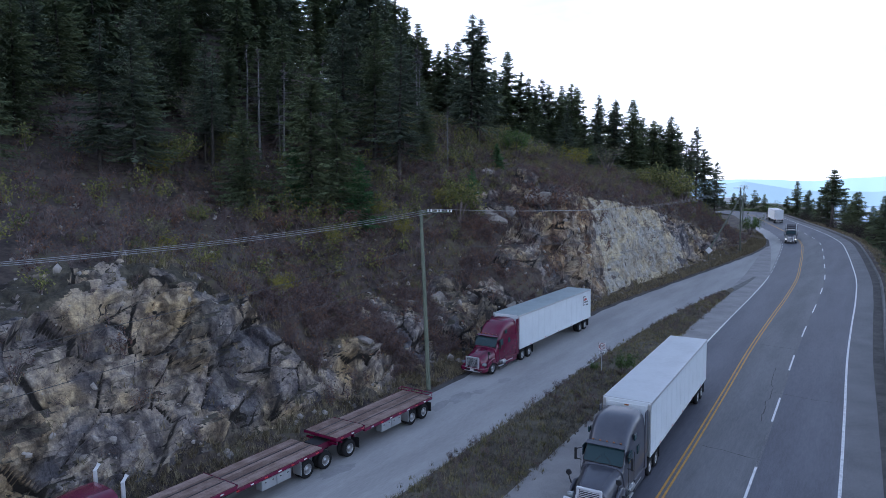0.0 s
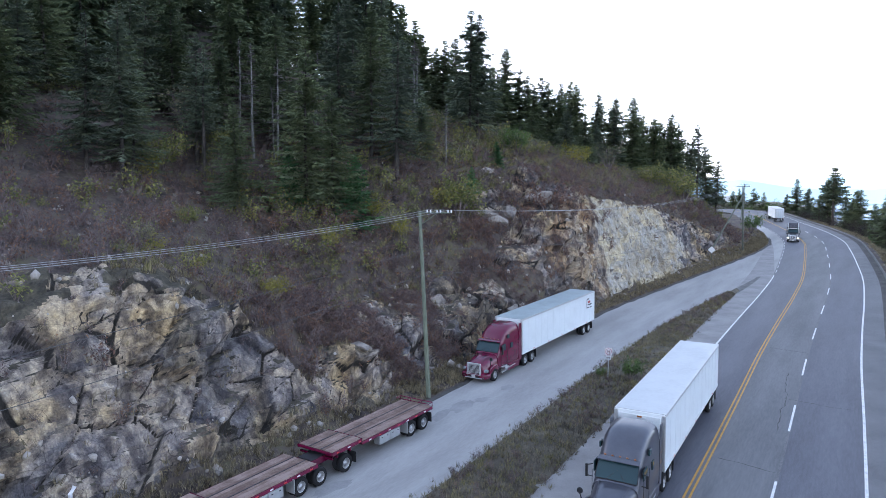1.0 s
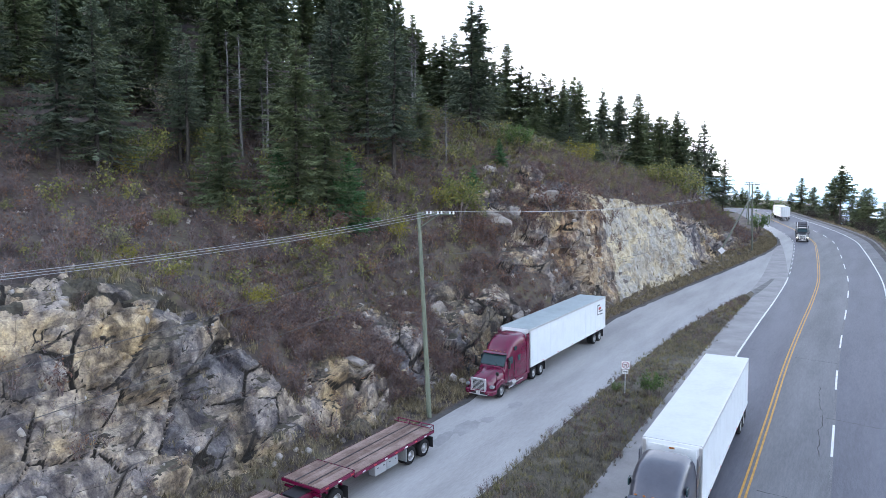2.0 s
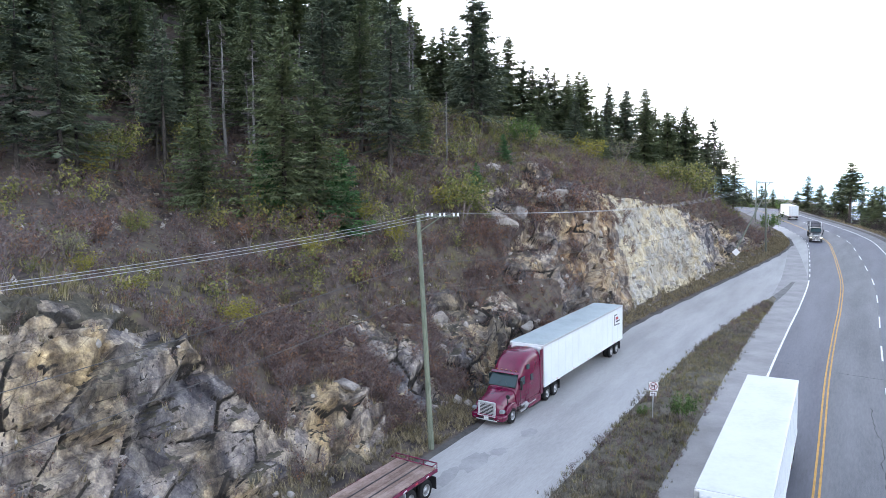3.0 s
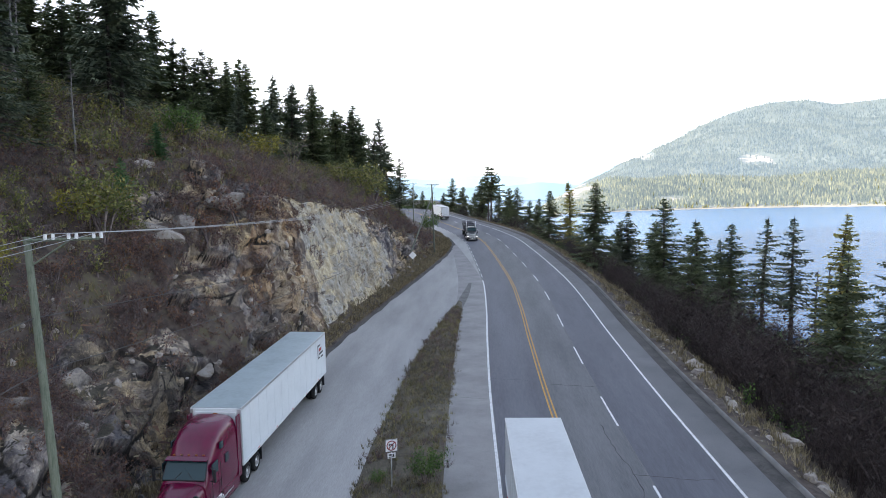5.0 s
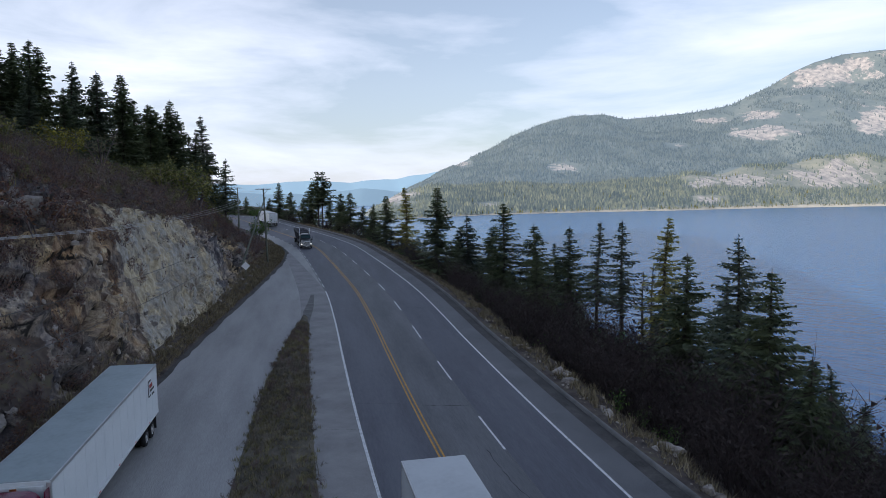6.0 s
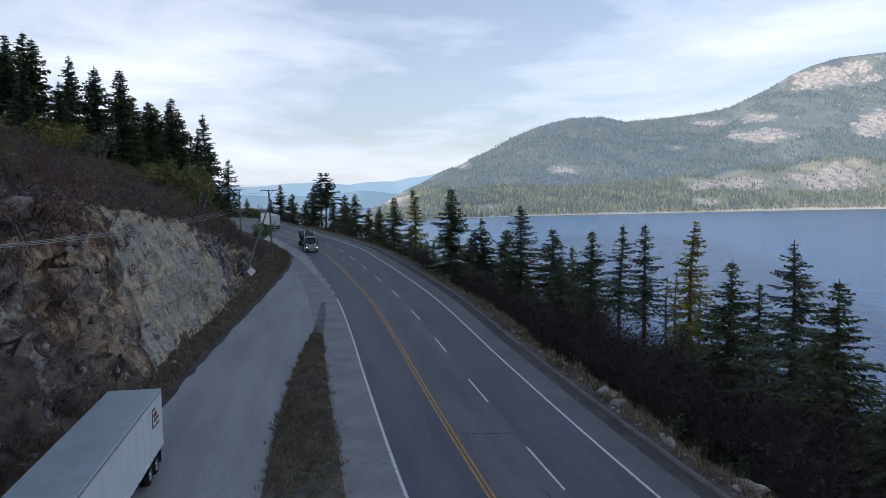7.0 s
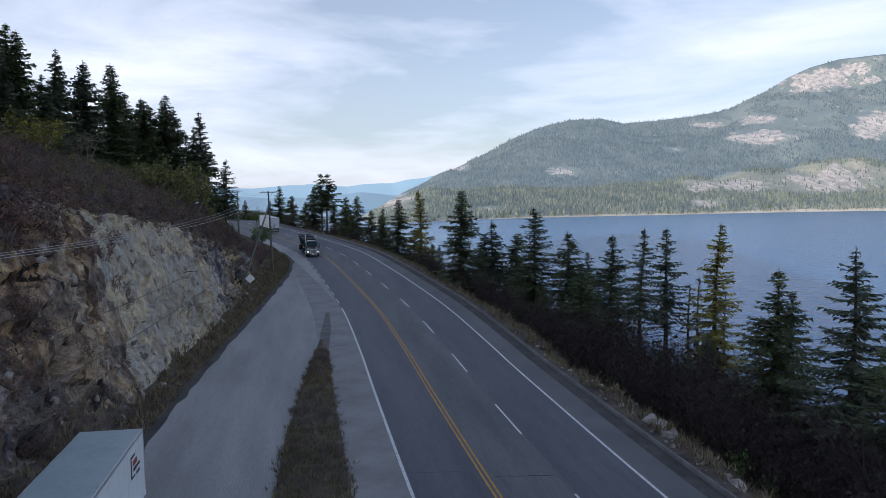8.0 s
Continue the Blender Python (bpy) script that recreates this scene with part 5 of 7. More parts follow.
for i, (kind, x, y, z, w) in enumerate(LOW_BUSHES + HIGH_BUSHES + [("y", -19, 63, None, 1.8), ("y", -13.9, 64.6, None, 2.6), ("r", -24.2, 68.6, None, 3.5), ("r", -8.6, 81.8, None, 3.6), ("g", 72.3, 190.9, None, 5.9), ("g", 124.0, 297.0, None, 8.5), ("g", 119.5, 311.0, None, 7.0)]):
    bush(kind, x, y, w, turn=i * 1.3, z=None if z is None else z - 0.2)
bush("g", 13.1, 67.4, 2.1, "in the grassy median", plane(13.1, 67.4) + 0.2)
bush("g", 11.0, 68.6, 1.0, "low at the sign post in the median", plane(11.0, 68.6) + 0.05)


# ---- loose rock ----
def boulder_mesh(seed, flat=0.7):
    """A broken stone: a ball cut by random planes."""
    r = np.random.default_rng(seed)
    bm = bmesh.new()
    bmesh.ops.create_icosphere(bm, subdivisions=4, radius=1.0)
    nrm = r.normal(0, 1, (15, 3))
    nrm /= np.linalg.norm(nrm, axis=1)[:, None]
    dist = r.uniform(0.42, 0.82, 15)
    for v in bm.verts:
        u = np.array(v.co)
        k = nrm @ u
        v.co = Vector(u * min(1.05, float(np.min(np.where(k > 0.05, dist / np.maximum(k, 0.05), 9.0)))) * (1 + 0.02 * math.sin(9 * u[0] + seed) * math.cos(8 * u[1])))
        v.co.z *= flat
    bmesh.ops.dissolve_limit(bm, angle_limit=radians(7), verts=bm.verts, edges=bm.edges)
    bmesh.ops.triangulate(bm, faces=bm.faces)
    me = bpy.data.meshes.new("boulder")
    bm.to_mesh(me)
    bm.free()
    return me


BOULDERS = [boulder_mesh(70 + i) for i in range(6)]
for me in BOULDERS:
    me.materials.append(STONE)


def boulder(x, y, size, i, label, z=None, squash=(1, 1, 1)):
    ob = new("boulder", BOULDERS[i % 6])
    ob.matrix_basis = Matrix.LocRotScale((x, y, (ground(x, y) if z is None else z) + 0.12 * size), Euler((0.2 * math.sin(i), 0.2 * math.cos(i), i * 1.7)), [0.5 * size * k for k in squash])
    return tagged(ob, label, "rock", "loose boulders")


OUTCROPS = [
    (2.7, 96.1, 11.9, 3.3), (5.3, 97.2, 12.2, 3.1), (4.1, 95.3, 11.1, 2.8), (8.1, 99.6, 13.8, 2.4), (10.0, 100.2, 14.1, 3.6), (11.9, 101.0, 13.8, 3.0),
    (25.6, 123.0, 14.2, 2.8), (2.8, 104.2, 17.1, 2.5), (11.6, 109.4, 17.1, 2.4), (-28.0, 81.0, 13.7, 1.2), (-1.7, 96.7, 13.9, 2.3), (-5.7, 79.2, 3.5, 2.6),
    (-4.0, 81.8, 3.7, 1.8), (-2.4, 82.6, 3.7, 2.3), (-0.2, 82.6, 1.9, 3.2), (3.3, 87.5, 3.3, 2.0), (4.7, 86.8, 2.5, 2.5), (-6.8, 81.5, 4.9, 1.3),
    (-7.4, 64.9, 2.9, 1.9), (-6.5, 67.1, 1.0, 2.0), (-13.6, 62.5, 4.9, 1.2), (-12.6, 62.8, 4.2, 1.2)]
for i, (x, y, z, size) in enumerate(OUTCROPS):
    boulder(x, y, size, i, "grey lichened rock breaking out of the slope", z - 0.22 * size, (1.15, 0.9, 0.85))
r_rock = np.random.default_rng(91)
for i in range(30):
    s = float(S_OF_Y(r_rock.uniform(30, 132)))
    p = hill_at(s, r_rock.uniform(1.2, 3.4))
    boulder(p[0], p[1], r_rock.uniform(0.3, 0.9), i, "fallen grey stone at the foot of the rock", p[2] - 0.05)
for i in range(60):
    p = bank_at(float(S_OF_Y(r_rock.uniform(46, 96))), r_rock.uniform(0.9, 3.0))
    boulder(p[0], p[1], r_rock.uniform(0.35, 0.7) if i % 3 else r_rock.uniform(0.8, 1.5), i, "pale stone beyond the curb", p[2] - 0.05)


def stones(name, spots, small, big, label, mat):
    """Bulk of small broken stones."""
    r = np.random.default_rng(93)
    bm = bmesh.new()
    bmesh.ops.create_icosphere(bm, subdivisions=1, radius=1.0)
    base = np.array([v.co[:] for v in bm.verts])
    tri = np.array([[v.index for v in f.verts] for f in bm.faces])
    bm.free()
    V, F = [], []
    for i, p in enumerate(spots):
        k = base * r.uniform(0.55, 1.1, (len(base), 1)) * r.uniform(0.6, 1.2, 3) * (small + (big - small) * r.random() ** 3)
        V.append(k + p), F.append(tri + i * len(base))
    return tagged(new(name, mesh_np(name, np.vstack(V), np.vstack(F), [mat])), label, "stones", kind="stuff")


stones("stones", hill_spots(1500, 28, 140, 2.5, 34, 94, 1.1, 1.4), 0.06, 0.42, "scattered grey stones on the brushy slope", STONE)
stones("stones", bank_spots(500, 30, 160, 0.4, 3.5, 95), 0.04, 0.28, "pale stones along the curb", PALE_STONE)


# ---- the far shore: forested benches and mountains across the lake ----
SHORE = [(5, 3900), (20, 3600), (29, 2600), (33, 1500), (35.4, 1150), (43, 1436), (51.5, 1714), (60, 1965), (68, 2435), (74, 2816), (90, 3000), (135, 3200)]
BENCH = [(5, -0.1), (20, -0.2), (30, -1.9), (34.5, -1.75), (36, -0.9), (37.5, -0.1), (40.4, 0.8), (44.6, 1.05), (49.2, 1.25), (53, 1.65), (57, 1.95), (61.5, 2.2), (65.5, 2.5), (68, 2.6), (71, 2.75), (74, 2.3), (90, 2.2), (135, 2)]
RIDGE = [(5, -1.9), (30, -1.9), (34.5, -1.6), (36, -0.6), (38.0, 0.7), (40.4, 1.73), (42.2, 2.65), (45.06, 3.92), (47.2, 5.18), (49.7, 6.13), (52, 6.61), (54.6, 6.7), (56.2, 6.29), (58.6, 6.41),
         (61.5, 6.58), (63.9, 6.96), (66.6, 8.15), (68.1, 9.03), (69.5, 9.6), (71.3, 9.98), (74, 10), (84, 9), (100, 6), (135, 4)]
# pale cliffs and screes: bearing, height angle, half width, half height
BARE_ROCK = [(70.2, 8.6, 2.6, 0.85), (72.0, 9.2, 1.5, 0.5), (66.4, 4.75, 2.6, 0.55), (66.0, 6.1, 1.5, 0.4), (62.6, 5.9, 1.6, 0.3), (70.9, 1.65, 4.0, 1.25), (64.9, 1.35, 2.6, 0.85), (62.0, 1.1, 1.6, 0.6), (51.4, 2.45, 1.8, 0.6), (43.0, 2.9, 1.2, 0.35), (37.2, 0.2, 2.6, 0.8), (73.6, 5.2, 1.5, 1.1), (62.6, -0.2, 1.5, 0.35), (45.5, -0.5, 1.8, 0.3), (60.2, 4.0, 1.0, 0.25)]
FAR_EYE = np.array((2.0, 50.0, 14.0))


def deg_table(pairs):
    a = np.array(pairs, float)
    return lambda x: np.interp(x, a[:, 0], a[:, 1])


def far_height(az, k):
    """Distance and height of the far land at a bearing: k runs 0 at the shore, 1 on the bench, 2 at the ridge, 3 behind it."""
    r0 = deg_table(SHORE)(az)
    r = np.interp(k, [0, 1, 2, 3], [0, 1, 2, 3])
    r1 = np.minimum(r0 + 520, 4450)
    r2 = np.minimum(r1 + 1350, 4550)
    dist = np.where(k < 1, r0 + (r1 - r0) * k, np.where(k < 2, r1 + (r2 - r1) * (k - 1), r2 + 350 * (k - 2)))
    eb, er = deg_table(BENCH)(az), np.maximum(deg_table(RIDGE)(az), deg_table(BENCH)(az) - 0.3)
    e0 = np.degrees(np.arctan2(LAKE - 14.0, r0))
    kk = np.clip(k - 1, 0, 1)
    el = np.where(k < 1, e0 + (eb - e0) * np.clip(k, 0, 1) ** 0.85, eb + (er - eb) * kk ** 1.1 - 0.25 * np.sin(np.clip(kk * 5, 0, 1) * np.pi))
    z = 14.0 + dist * np.tan(np.radians(el))
    return dist, np.where(k > 2, z - (k - 2) * 260, z)


def far_point(az, k):
    dist, z = far_height(az, k)
    a = np.radians(az)
    return np.stack([FAR_EYE[0] + dist * np.sin(a), FAR_EYE[1] + dist * np.cos(a), z], -1)


FAR_SHORE = noise_mat("far_shore_strip", [(0.42, 0.40, 0.34), (0.62, 0.58, 0.50)], 0.01, 0.95)


def paint_haze(m, colour, strength):
    """Paints the blue haze of kilometres of air into a far material as emission."""
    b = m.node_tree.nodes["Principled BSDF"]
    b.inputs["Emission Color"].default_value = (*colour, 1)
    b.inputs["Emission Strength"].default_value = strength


def far_land_material(name, stops):
    """Wooded slope that breaks into pale rock where the sheet's bareness is high."""
    m = noise_mat(name, stops, 0.006, 0.95, scale2=0.05)
    n, l = m.node_tree.nodes, m.node_tree.links
    b = n["Principled BSDF"]
    wood = b.inputs["Base Color"].links[0].from_socket
    at = n.new("ShaderNodeAttribute")
    at.attribute_name = "bare"
    geo = n.new("ShaderNodeNewGeometry")
    stretch = n.new("ShaderNodeMapping")
    stretch.inputs[3].default_value = (1, 1, 0.45)
    l.new(geo.outputs["Position"], stretch.inputs[0])
    tex = n.new("ShaderNodeTexNoise")
    tex.inputs["Scale"].default_value, tex.inputs["Detail"].default_value, tex.inputs["Roughness"].default_value = 0.012, 8, 0.7
    l.new(stretch.outputs[0], tex.inputs["Vector"])
    add = n.new("ShaderNodeMath")
    add.operation = 'MULTIPLY_ADD'
    l.new(tex.outputs["Fac"], add.inputs[0])
    add.inputs[1].default_value = 3.6
    l.new(at.outputs["Fac"], add.inputs[2])
    cut = n.new("ShaderNodeMapRange")
    cut.inputs[1].default_value, cut.inputs[2].default_value = 2.42, 2.62
    l.new(add.outputs[0], cut.inputs[0])
    rock = n.new("ShaderNodeValToRGB")
    rock.color_ramp.elements[0].position, rock.color_ramp.elements[1].position = 0.35, 0.68
    rock.color_ramp.elements[0].color, rock.color_ramp.elements[1].color = (0.19, 0.16, 0.13, 1), (0.50, 0.425, 0.345, 1)
    fine = n.new("ShaderNodeTexNoise")
    fine.inputs["Scale"].default_value, fine.inputs["Detail"].default_value = 0.045, 7
    l.new(stretch.outputs[0], fine.inputs["Vector"])
    l.new(fine.outputs["Fac"], rock.inputs[0])
    mx = n.new("ShaderNodeMix")
    mx.data_type = 'RGBA'
    l.new(cut.outputs[0], mx.inputs[0])
    l.new(wood, mx.inputs[6])
    l.new(rock.outputs[0], mx.inputs[7])
    l.new(mx.outputs[2], b.inputs["Base Color"])
    return m


FAR_GREEN = far_land_material("far_forest_floor_hazed", [(0.10, 0.108, 0.066), (0.17, 0.165, 0.098), (0.26, 0.235, 0.145)])
FAR_HIGH = far_land_material("far_mountain_woods_hazed", [(0.075, 0.088, 0.068), (0.112, 0.125, 0.092), (0.16, 0.165, 0.12)])
# haze over the far land is put into both materials as a bluish glow
paint_haze(FAR_GREEN, (0.42, 0.54, 0.66), 0.26)
paint_haze(FAR_HIGH, (0.40, 0.56, 0.72), 0.27)


def bare_mask(az, el, wob):
    m = np.zeros(len(az))
    for a, e, ra, re in BARE_ROCK:
        m = np.maximum(m, 1.25 - np.hypot((az - a) / ra, (el - e) / re))
    high = np.clip((el - 3.2) / 2, 0, 1) * np.clip((az - 60) / 5, 0, 1) + np.clip((0.6 - np.abs(el - 1.0)) * 2, 0, 1) * np.clip((az - 60) / 3, 0, 1)
    return m + wob + 0.30 * high


def build_far_land():
    az = np.arange(34.5, 134, 0.22)
    kk = np.concatenate([np.linspace(0, 1, 30), np.linspace(1.03, 2, 60), np.linspace(2.2, 3, 5)])
    A, K = np.meshgrid(az, kk, indexing="ij")
    P = far_point(A, K).reshape(-1, 3)
    w = np.clip(K.ravel(), 0, 1) * np.clip((2.02 - K.ravel()) * 6, 0.15, 1)
    amp = np.clip(K.ravel() - 0.15, 0, 1)
    P[:, 2] += w * amp * ((wave(P, 0.0022, 71) - 0.5) * 70 + (wave(P, 0.009, 72) - 0.5) * 26)
    f = grid_faces(*A.shape)
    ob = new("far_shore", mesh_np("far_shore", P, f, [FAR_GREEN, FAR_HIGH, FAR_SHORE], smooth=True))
    d = P - FAR_EYE
    ca, ce = np.degrees(np.arctan2(d[:, 0], d[:, 1])), np.degrees(np.arctan2(d[:, 2], np.hypot(d[:, 0], d[:, 1])))
    bare = ob.data.attributes.new("bare", 'FLOAT', 'POINT')
    bare.data.foreach_set("value", bare_mask(ca, ce, 0.0).astype(np.float32))
    idx = np.where(np.repeat(kk[None, :-1], len(az) - 1, 0).ravel() > 1.02, 1, 0)
    idx[np.repeat(kk[None, :-1], len(az) - 1, 0).ravel() < 0.03] = 2
    ob.data.polygons.foreach_set("material_index", idx.astype(np.int32))
    return tagged(ob, "forested benches and a mountain with pale cliffs across the lake, blue haze painted in", "mountain", kind="structure")


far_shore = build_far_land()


def far_forest():
    """Many small firs on the far shore, as one bulk object."""
    r = np.random.default_rng(5)
    n = 64000
    az = r.uniform(35.5, 78, n)
    k = np.where(r.random(n) < 0.34, r.uniform(0.01, 1.03, n), r.uniform(1.03, 2.0, n))
    P = far_point(az, k)
    w = np.clip(k, 0, 1) * np.clip((2.02 - k) * 6, 0.15, 1) * np.clip(k - 0.15, 0, 1)
    P[:, 2] += w * ((wave(P, 0.0022, 71) - 0.5) * 70 + (wave(P, 0.009, 72) - 0.5) * 26)
    d = P - FAR_EYE
    el = np.degrees(np.arctan2(d[:, 2], np.hypot(d[:, 0], d[:, 1])))
    mask = bare_mask(az, el, (wave(P, 0.012, 73) - 0.5) * 0.6)
    keep = (mask < 0.34) | (r.random(n) < 0.06)
    P, k, az = P[keep], k[keep], az[keep]
    n = len(P)
    h = r.uniform(8, 18, n) * np.interp(az, [35.5, 39, 44], [0.3, 0.6, 1]) * np.where(k < 0.05, 0.6, np.where(k > 1.04, 0.85, 1.0))
    w = h * r.uniform(0.15, 0.24, n)
    ang = np.arange(4) * 2 * np.pi / 4
    ring = np.stack([np.cos(ang), np.sin(ang), np.zeros(4)], 1)
    V = np.concatenate([P[:, None] + ring[None] * w[:, None, None] + np.array((0, 0, 1.0)) * (h * 0.12)[:, None, None],
                        (P + np.array((0, 0, 1.0)) * h[:, None])[:, None]], 1)
    base = np.arange(n)[:, None, None] * 5
    tri = np.array([(i, (i + 1) % 4, 4) for i in range(4)])[None]
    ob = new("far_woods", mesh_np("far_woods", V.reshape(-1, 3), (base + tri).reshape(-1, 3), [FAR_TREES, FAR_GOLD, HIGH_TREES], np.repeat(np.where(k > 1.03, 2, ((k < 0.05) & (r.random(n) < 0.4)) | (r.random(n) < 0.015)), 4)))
    return tagged(ob, "dense conifer woods on the far shore, haze painted in, with gold trees by the water", "forest", kind="stuff")


FAR_TREES = noise_mat("far_conifers_hazed", [(0.040, 0.056, 0.038), (0.10, 0.118, 0.07), (0.21, 0.21, 0.11)], 0.01, 0.9, scale2=0.2, island=0.4)
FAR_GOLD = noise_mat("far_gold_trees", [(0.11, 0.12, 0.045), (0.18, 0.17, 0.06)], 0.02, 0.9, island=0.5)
HIGH_TREES = noise_mat("far_mountain_conifers_hazed", [(0.035, 0.048, 0.040), (0.075, 0.092, 0.070), (0.13, 0.14, 0.10)], 0.01, 0.9, scale2=0.2, island=0.4)
# the distant conifers also carry painted haze, as weak blue emission
paint_haze(FAR_TREES, (0.42, 0.54, 0.64), 0.18)
paint_haze(HIGH_TREES, (0.40, 0.56, 0.72), 0.22)
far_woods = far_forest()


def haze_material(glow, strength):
    m = bpy.data.materials.new("painted_haze_distance")
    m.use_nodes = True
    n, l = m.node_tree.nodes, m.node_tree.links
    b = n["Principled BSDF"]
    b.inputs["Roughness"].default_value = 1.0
    # the air's blue haze is put into base colour and emission here
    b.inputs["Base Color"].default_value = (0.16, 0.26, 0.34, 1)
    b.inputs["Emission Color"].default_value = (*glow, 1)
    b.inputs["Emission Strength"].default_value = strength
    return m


def build_backdrop():
    """Ranges at the end of the lake, their blue haze painted in as colour and glow."""
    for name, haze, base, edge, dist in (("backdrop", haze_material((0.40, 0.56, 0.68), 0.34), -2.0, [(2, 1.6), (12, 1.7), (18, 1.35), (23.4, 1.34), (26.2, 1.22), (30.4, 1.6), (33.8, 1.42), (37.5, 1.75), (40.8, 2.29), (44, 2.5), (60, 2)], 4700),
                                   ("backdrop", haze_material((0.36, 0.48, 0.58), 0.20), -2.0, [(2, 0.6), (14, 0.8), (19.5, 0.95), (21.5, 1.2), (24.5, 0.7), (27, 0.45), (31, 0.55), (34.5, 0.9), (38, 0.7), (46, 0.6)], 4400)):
        az = np.arange(edge[0][0], edge[-1][0], 0.25)
        el = deg_table(edge)(az) + (wave(np.stack([az, az * 0, az * 0], 1), 0.8, 77) - 0.5) * 0.14
        a = np.radians(az)
        rows = []
        for k in np.linspace(0, 1, 6):
            d = dist - 500 * (1 - k)
            rows.append(np.stack([FAR_EYE[0] + d * np.sin(a), FAR_EYE[1] + d * np.cos(a), 14 + d * np.tan(np.radians(base + (el - base) * k))], 1))
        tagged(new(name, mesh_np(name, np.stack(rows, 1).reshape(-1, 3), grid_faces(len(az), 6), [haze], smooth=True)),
               "mountain range at the end of the lake with blue haze painted in", "mountain range", kind="structure")


build_backdrop()


# ---- kit for built things ----
def part(name, bm, material, parent, label=""):
    """Links a bmesh, or points and faces, as one mesh under a thing or a part."""
    me = bpy.data.meshes.new(name)
    if isinstance(bm, bmesh.types.BMesh):
        bm.to_mesh(me)
        bm.free()
    else:
        me.from_pydata([tuple(v) for v in bm[0]], [], [tuple(int(i) for i in f) for f in bm[1]])
    me.materials.append(material)
    me.update()
    ob = new(name, me)
    ob.parent = parent
    return tagged(ob, label)


def shade(ob, angle=40):
    me = ob.data
    me.polygons.foreach_set("use_smooth", [True] * len(me.polygons))
    bm = bmesh.new()
    bm.from_mesh(me)
    for e in bm.edges:
        e.smooth = len(e.link_faces) == 2 and e.calc_face_angle(0) < radians(angle)
    bm.to_mesh(me)
    bm.free()
    return ob


def box(*specs, bevel=0.02):
    """One bmesh of bevelled boxes: each (x, y, z, width, length, height), centred."""
    bm = bmesh.new()
    for x, y, z, w, l, h in specs:
        r = bmesh.ops.create_cube(bm, size=1.0, matrix=Matrix.LocRotScale((x, y, z), None, (w, l, h)))
        if bevel:
            b = min(bevel, 0.3 * min(w, l, h))
            bmesh.ops.bevel(bm, geom=list({e for v in r["verts"] for e in v.link_edges}), offset=b, segments=2, affect='EDGES', profile=0.6)
    return bm


def loft(stations, n=7, power=3.2, caps=True):
    """A body through rounded sections: each (y, z bottom, z top, half width at the bottom, half width at the top)."""
    V, m = [], 4 * n
    for y, zb, zt, wb, wt in stations:
        for i in range(m):
            a = 2 * math.pi * (i + 0.5) / m
            c, s = math.cos(a), math.sin(a)
            u = math.copysign(abs(c) ** (2 / power), c)
            v = math.copysign(abs(s) ** (2 / power), s)
            k = (v + 1) / 2
            V.append((u * (wb + (wt - wb) * k), y, zb + (zt - zb) * k))
    F = []
    for j in range(len(stations) - 1):
        for i in range(m):
            a, b = j * m + i, j * m + (i + 1) % m
            F.append((a, b, b + m, a + m))
    if caps:
        F.append(tuple(range(m))[::-1])
        F.append(tuple(range((len(stations) - 1) * m, len(stations) * m)))
    bm = bmesh.new()
    vs = [bm.verts.new(v) for v in V]
    for f in F:
        bm.faces.new([vs[i] for i in f])
    bmesh.ops.recalc_face_normals(bm, faces=bm.faces)
    return bm


def rods(*specs, sides=8):
    """Tubes as one mesh: each (points, radius or radii)."""
    V, F, n = [], [], 0
    for pts, r in specs:
        v, f = tube(pts, np.full(len(pts), r) if np.isscalar(r) else r, sides)
        V.append(v)
        F += [tuple(q + n for q in g) for g in f]
        F += [tuple(n + i for i in range(sides))[::-1], tuple(n + len(v) - sides + i for i in range(sides))]
        n += len(v)
    return np.vstack(V), F


def lathe(profile, sides=20):
    """A ring turned about the x axis from (x, radius) pairs."""
    V, F, m = [], [], len(profile)
    for i in range(sides):
        a = 2 * math.pi * i / sides
        V += [(x, r * math.cos(a), r * math.sin(a)) for x, r in profile]
    for i in range(sides):
        for j in range(m - 1):
            a, b = i * m + j, ((i + 1) % sides) * m + j
            F.append((a, b, b + 1, a + 1))
    return V, F


def on_road(x, y, fx, fy, lift=0.0):
    """The pose of a thing on the road plane whose y axis points along (fx, fy)."""
    f = Vector((fx, fy, GRADE_X * fx + GRADE_Y * fy)).normalized()
    up = Vector((-GRADE_X, -GRADE_Y, 1)).normalized()
    r = f.cross(up).normalized()
    m = Matrix((r, f, up)).transposed().to_4x4()
    m.translation = Vector((x, y, plane(x, y) + lift))
    return m


RUBBER = paint_mat("tyre_rubber", (0.018, 0.018, 0.019), 0.9, 0, 0.3, spec=0.2)
RIM = paint_mat("polished_rim", (0.42, 0.42, 0.43), 0.35, 0.85)
RIM_DISC = paint_mat("grimy_wheel_disc", (0.26, 0.258, 0.255), 0.5, 0.4, 0.3)
BLACK = paint_mat("black_paint", (0.015, 0.015, 0.017), 0.5, 0, 0.3)
CHROME = paint_mat("chrome", (0.72, 0.73, 0.75), 0.3, 0.55, 0.05)
ALU = paint_mat("aluminium", (0.55, 0.56, 0.57), 0.38, 0.75)
RED_PAINT = paint_mat("burgundy_paint", (0.120, 0.003, 0.030), 0.25, 0.0, 0.15, spec=0.45, coat=0.45)
GREY_PAINT = paint_mat("slate_grey_paint", (0.075, 0.077, 0.095), 0.32, 0.25, 0.12, coat=0.6)
BLACK_PAINT = paint_mat("black_truck_paint", (0.02, 0.02, 0.024), 0.3, 0.0, 0.2, coat=0.6)
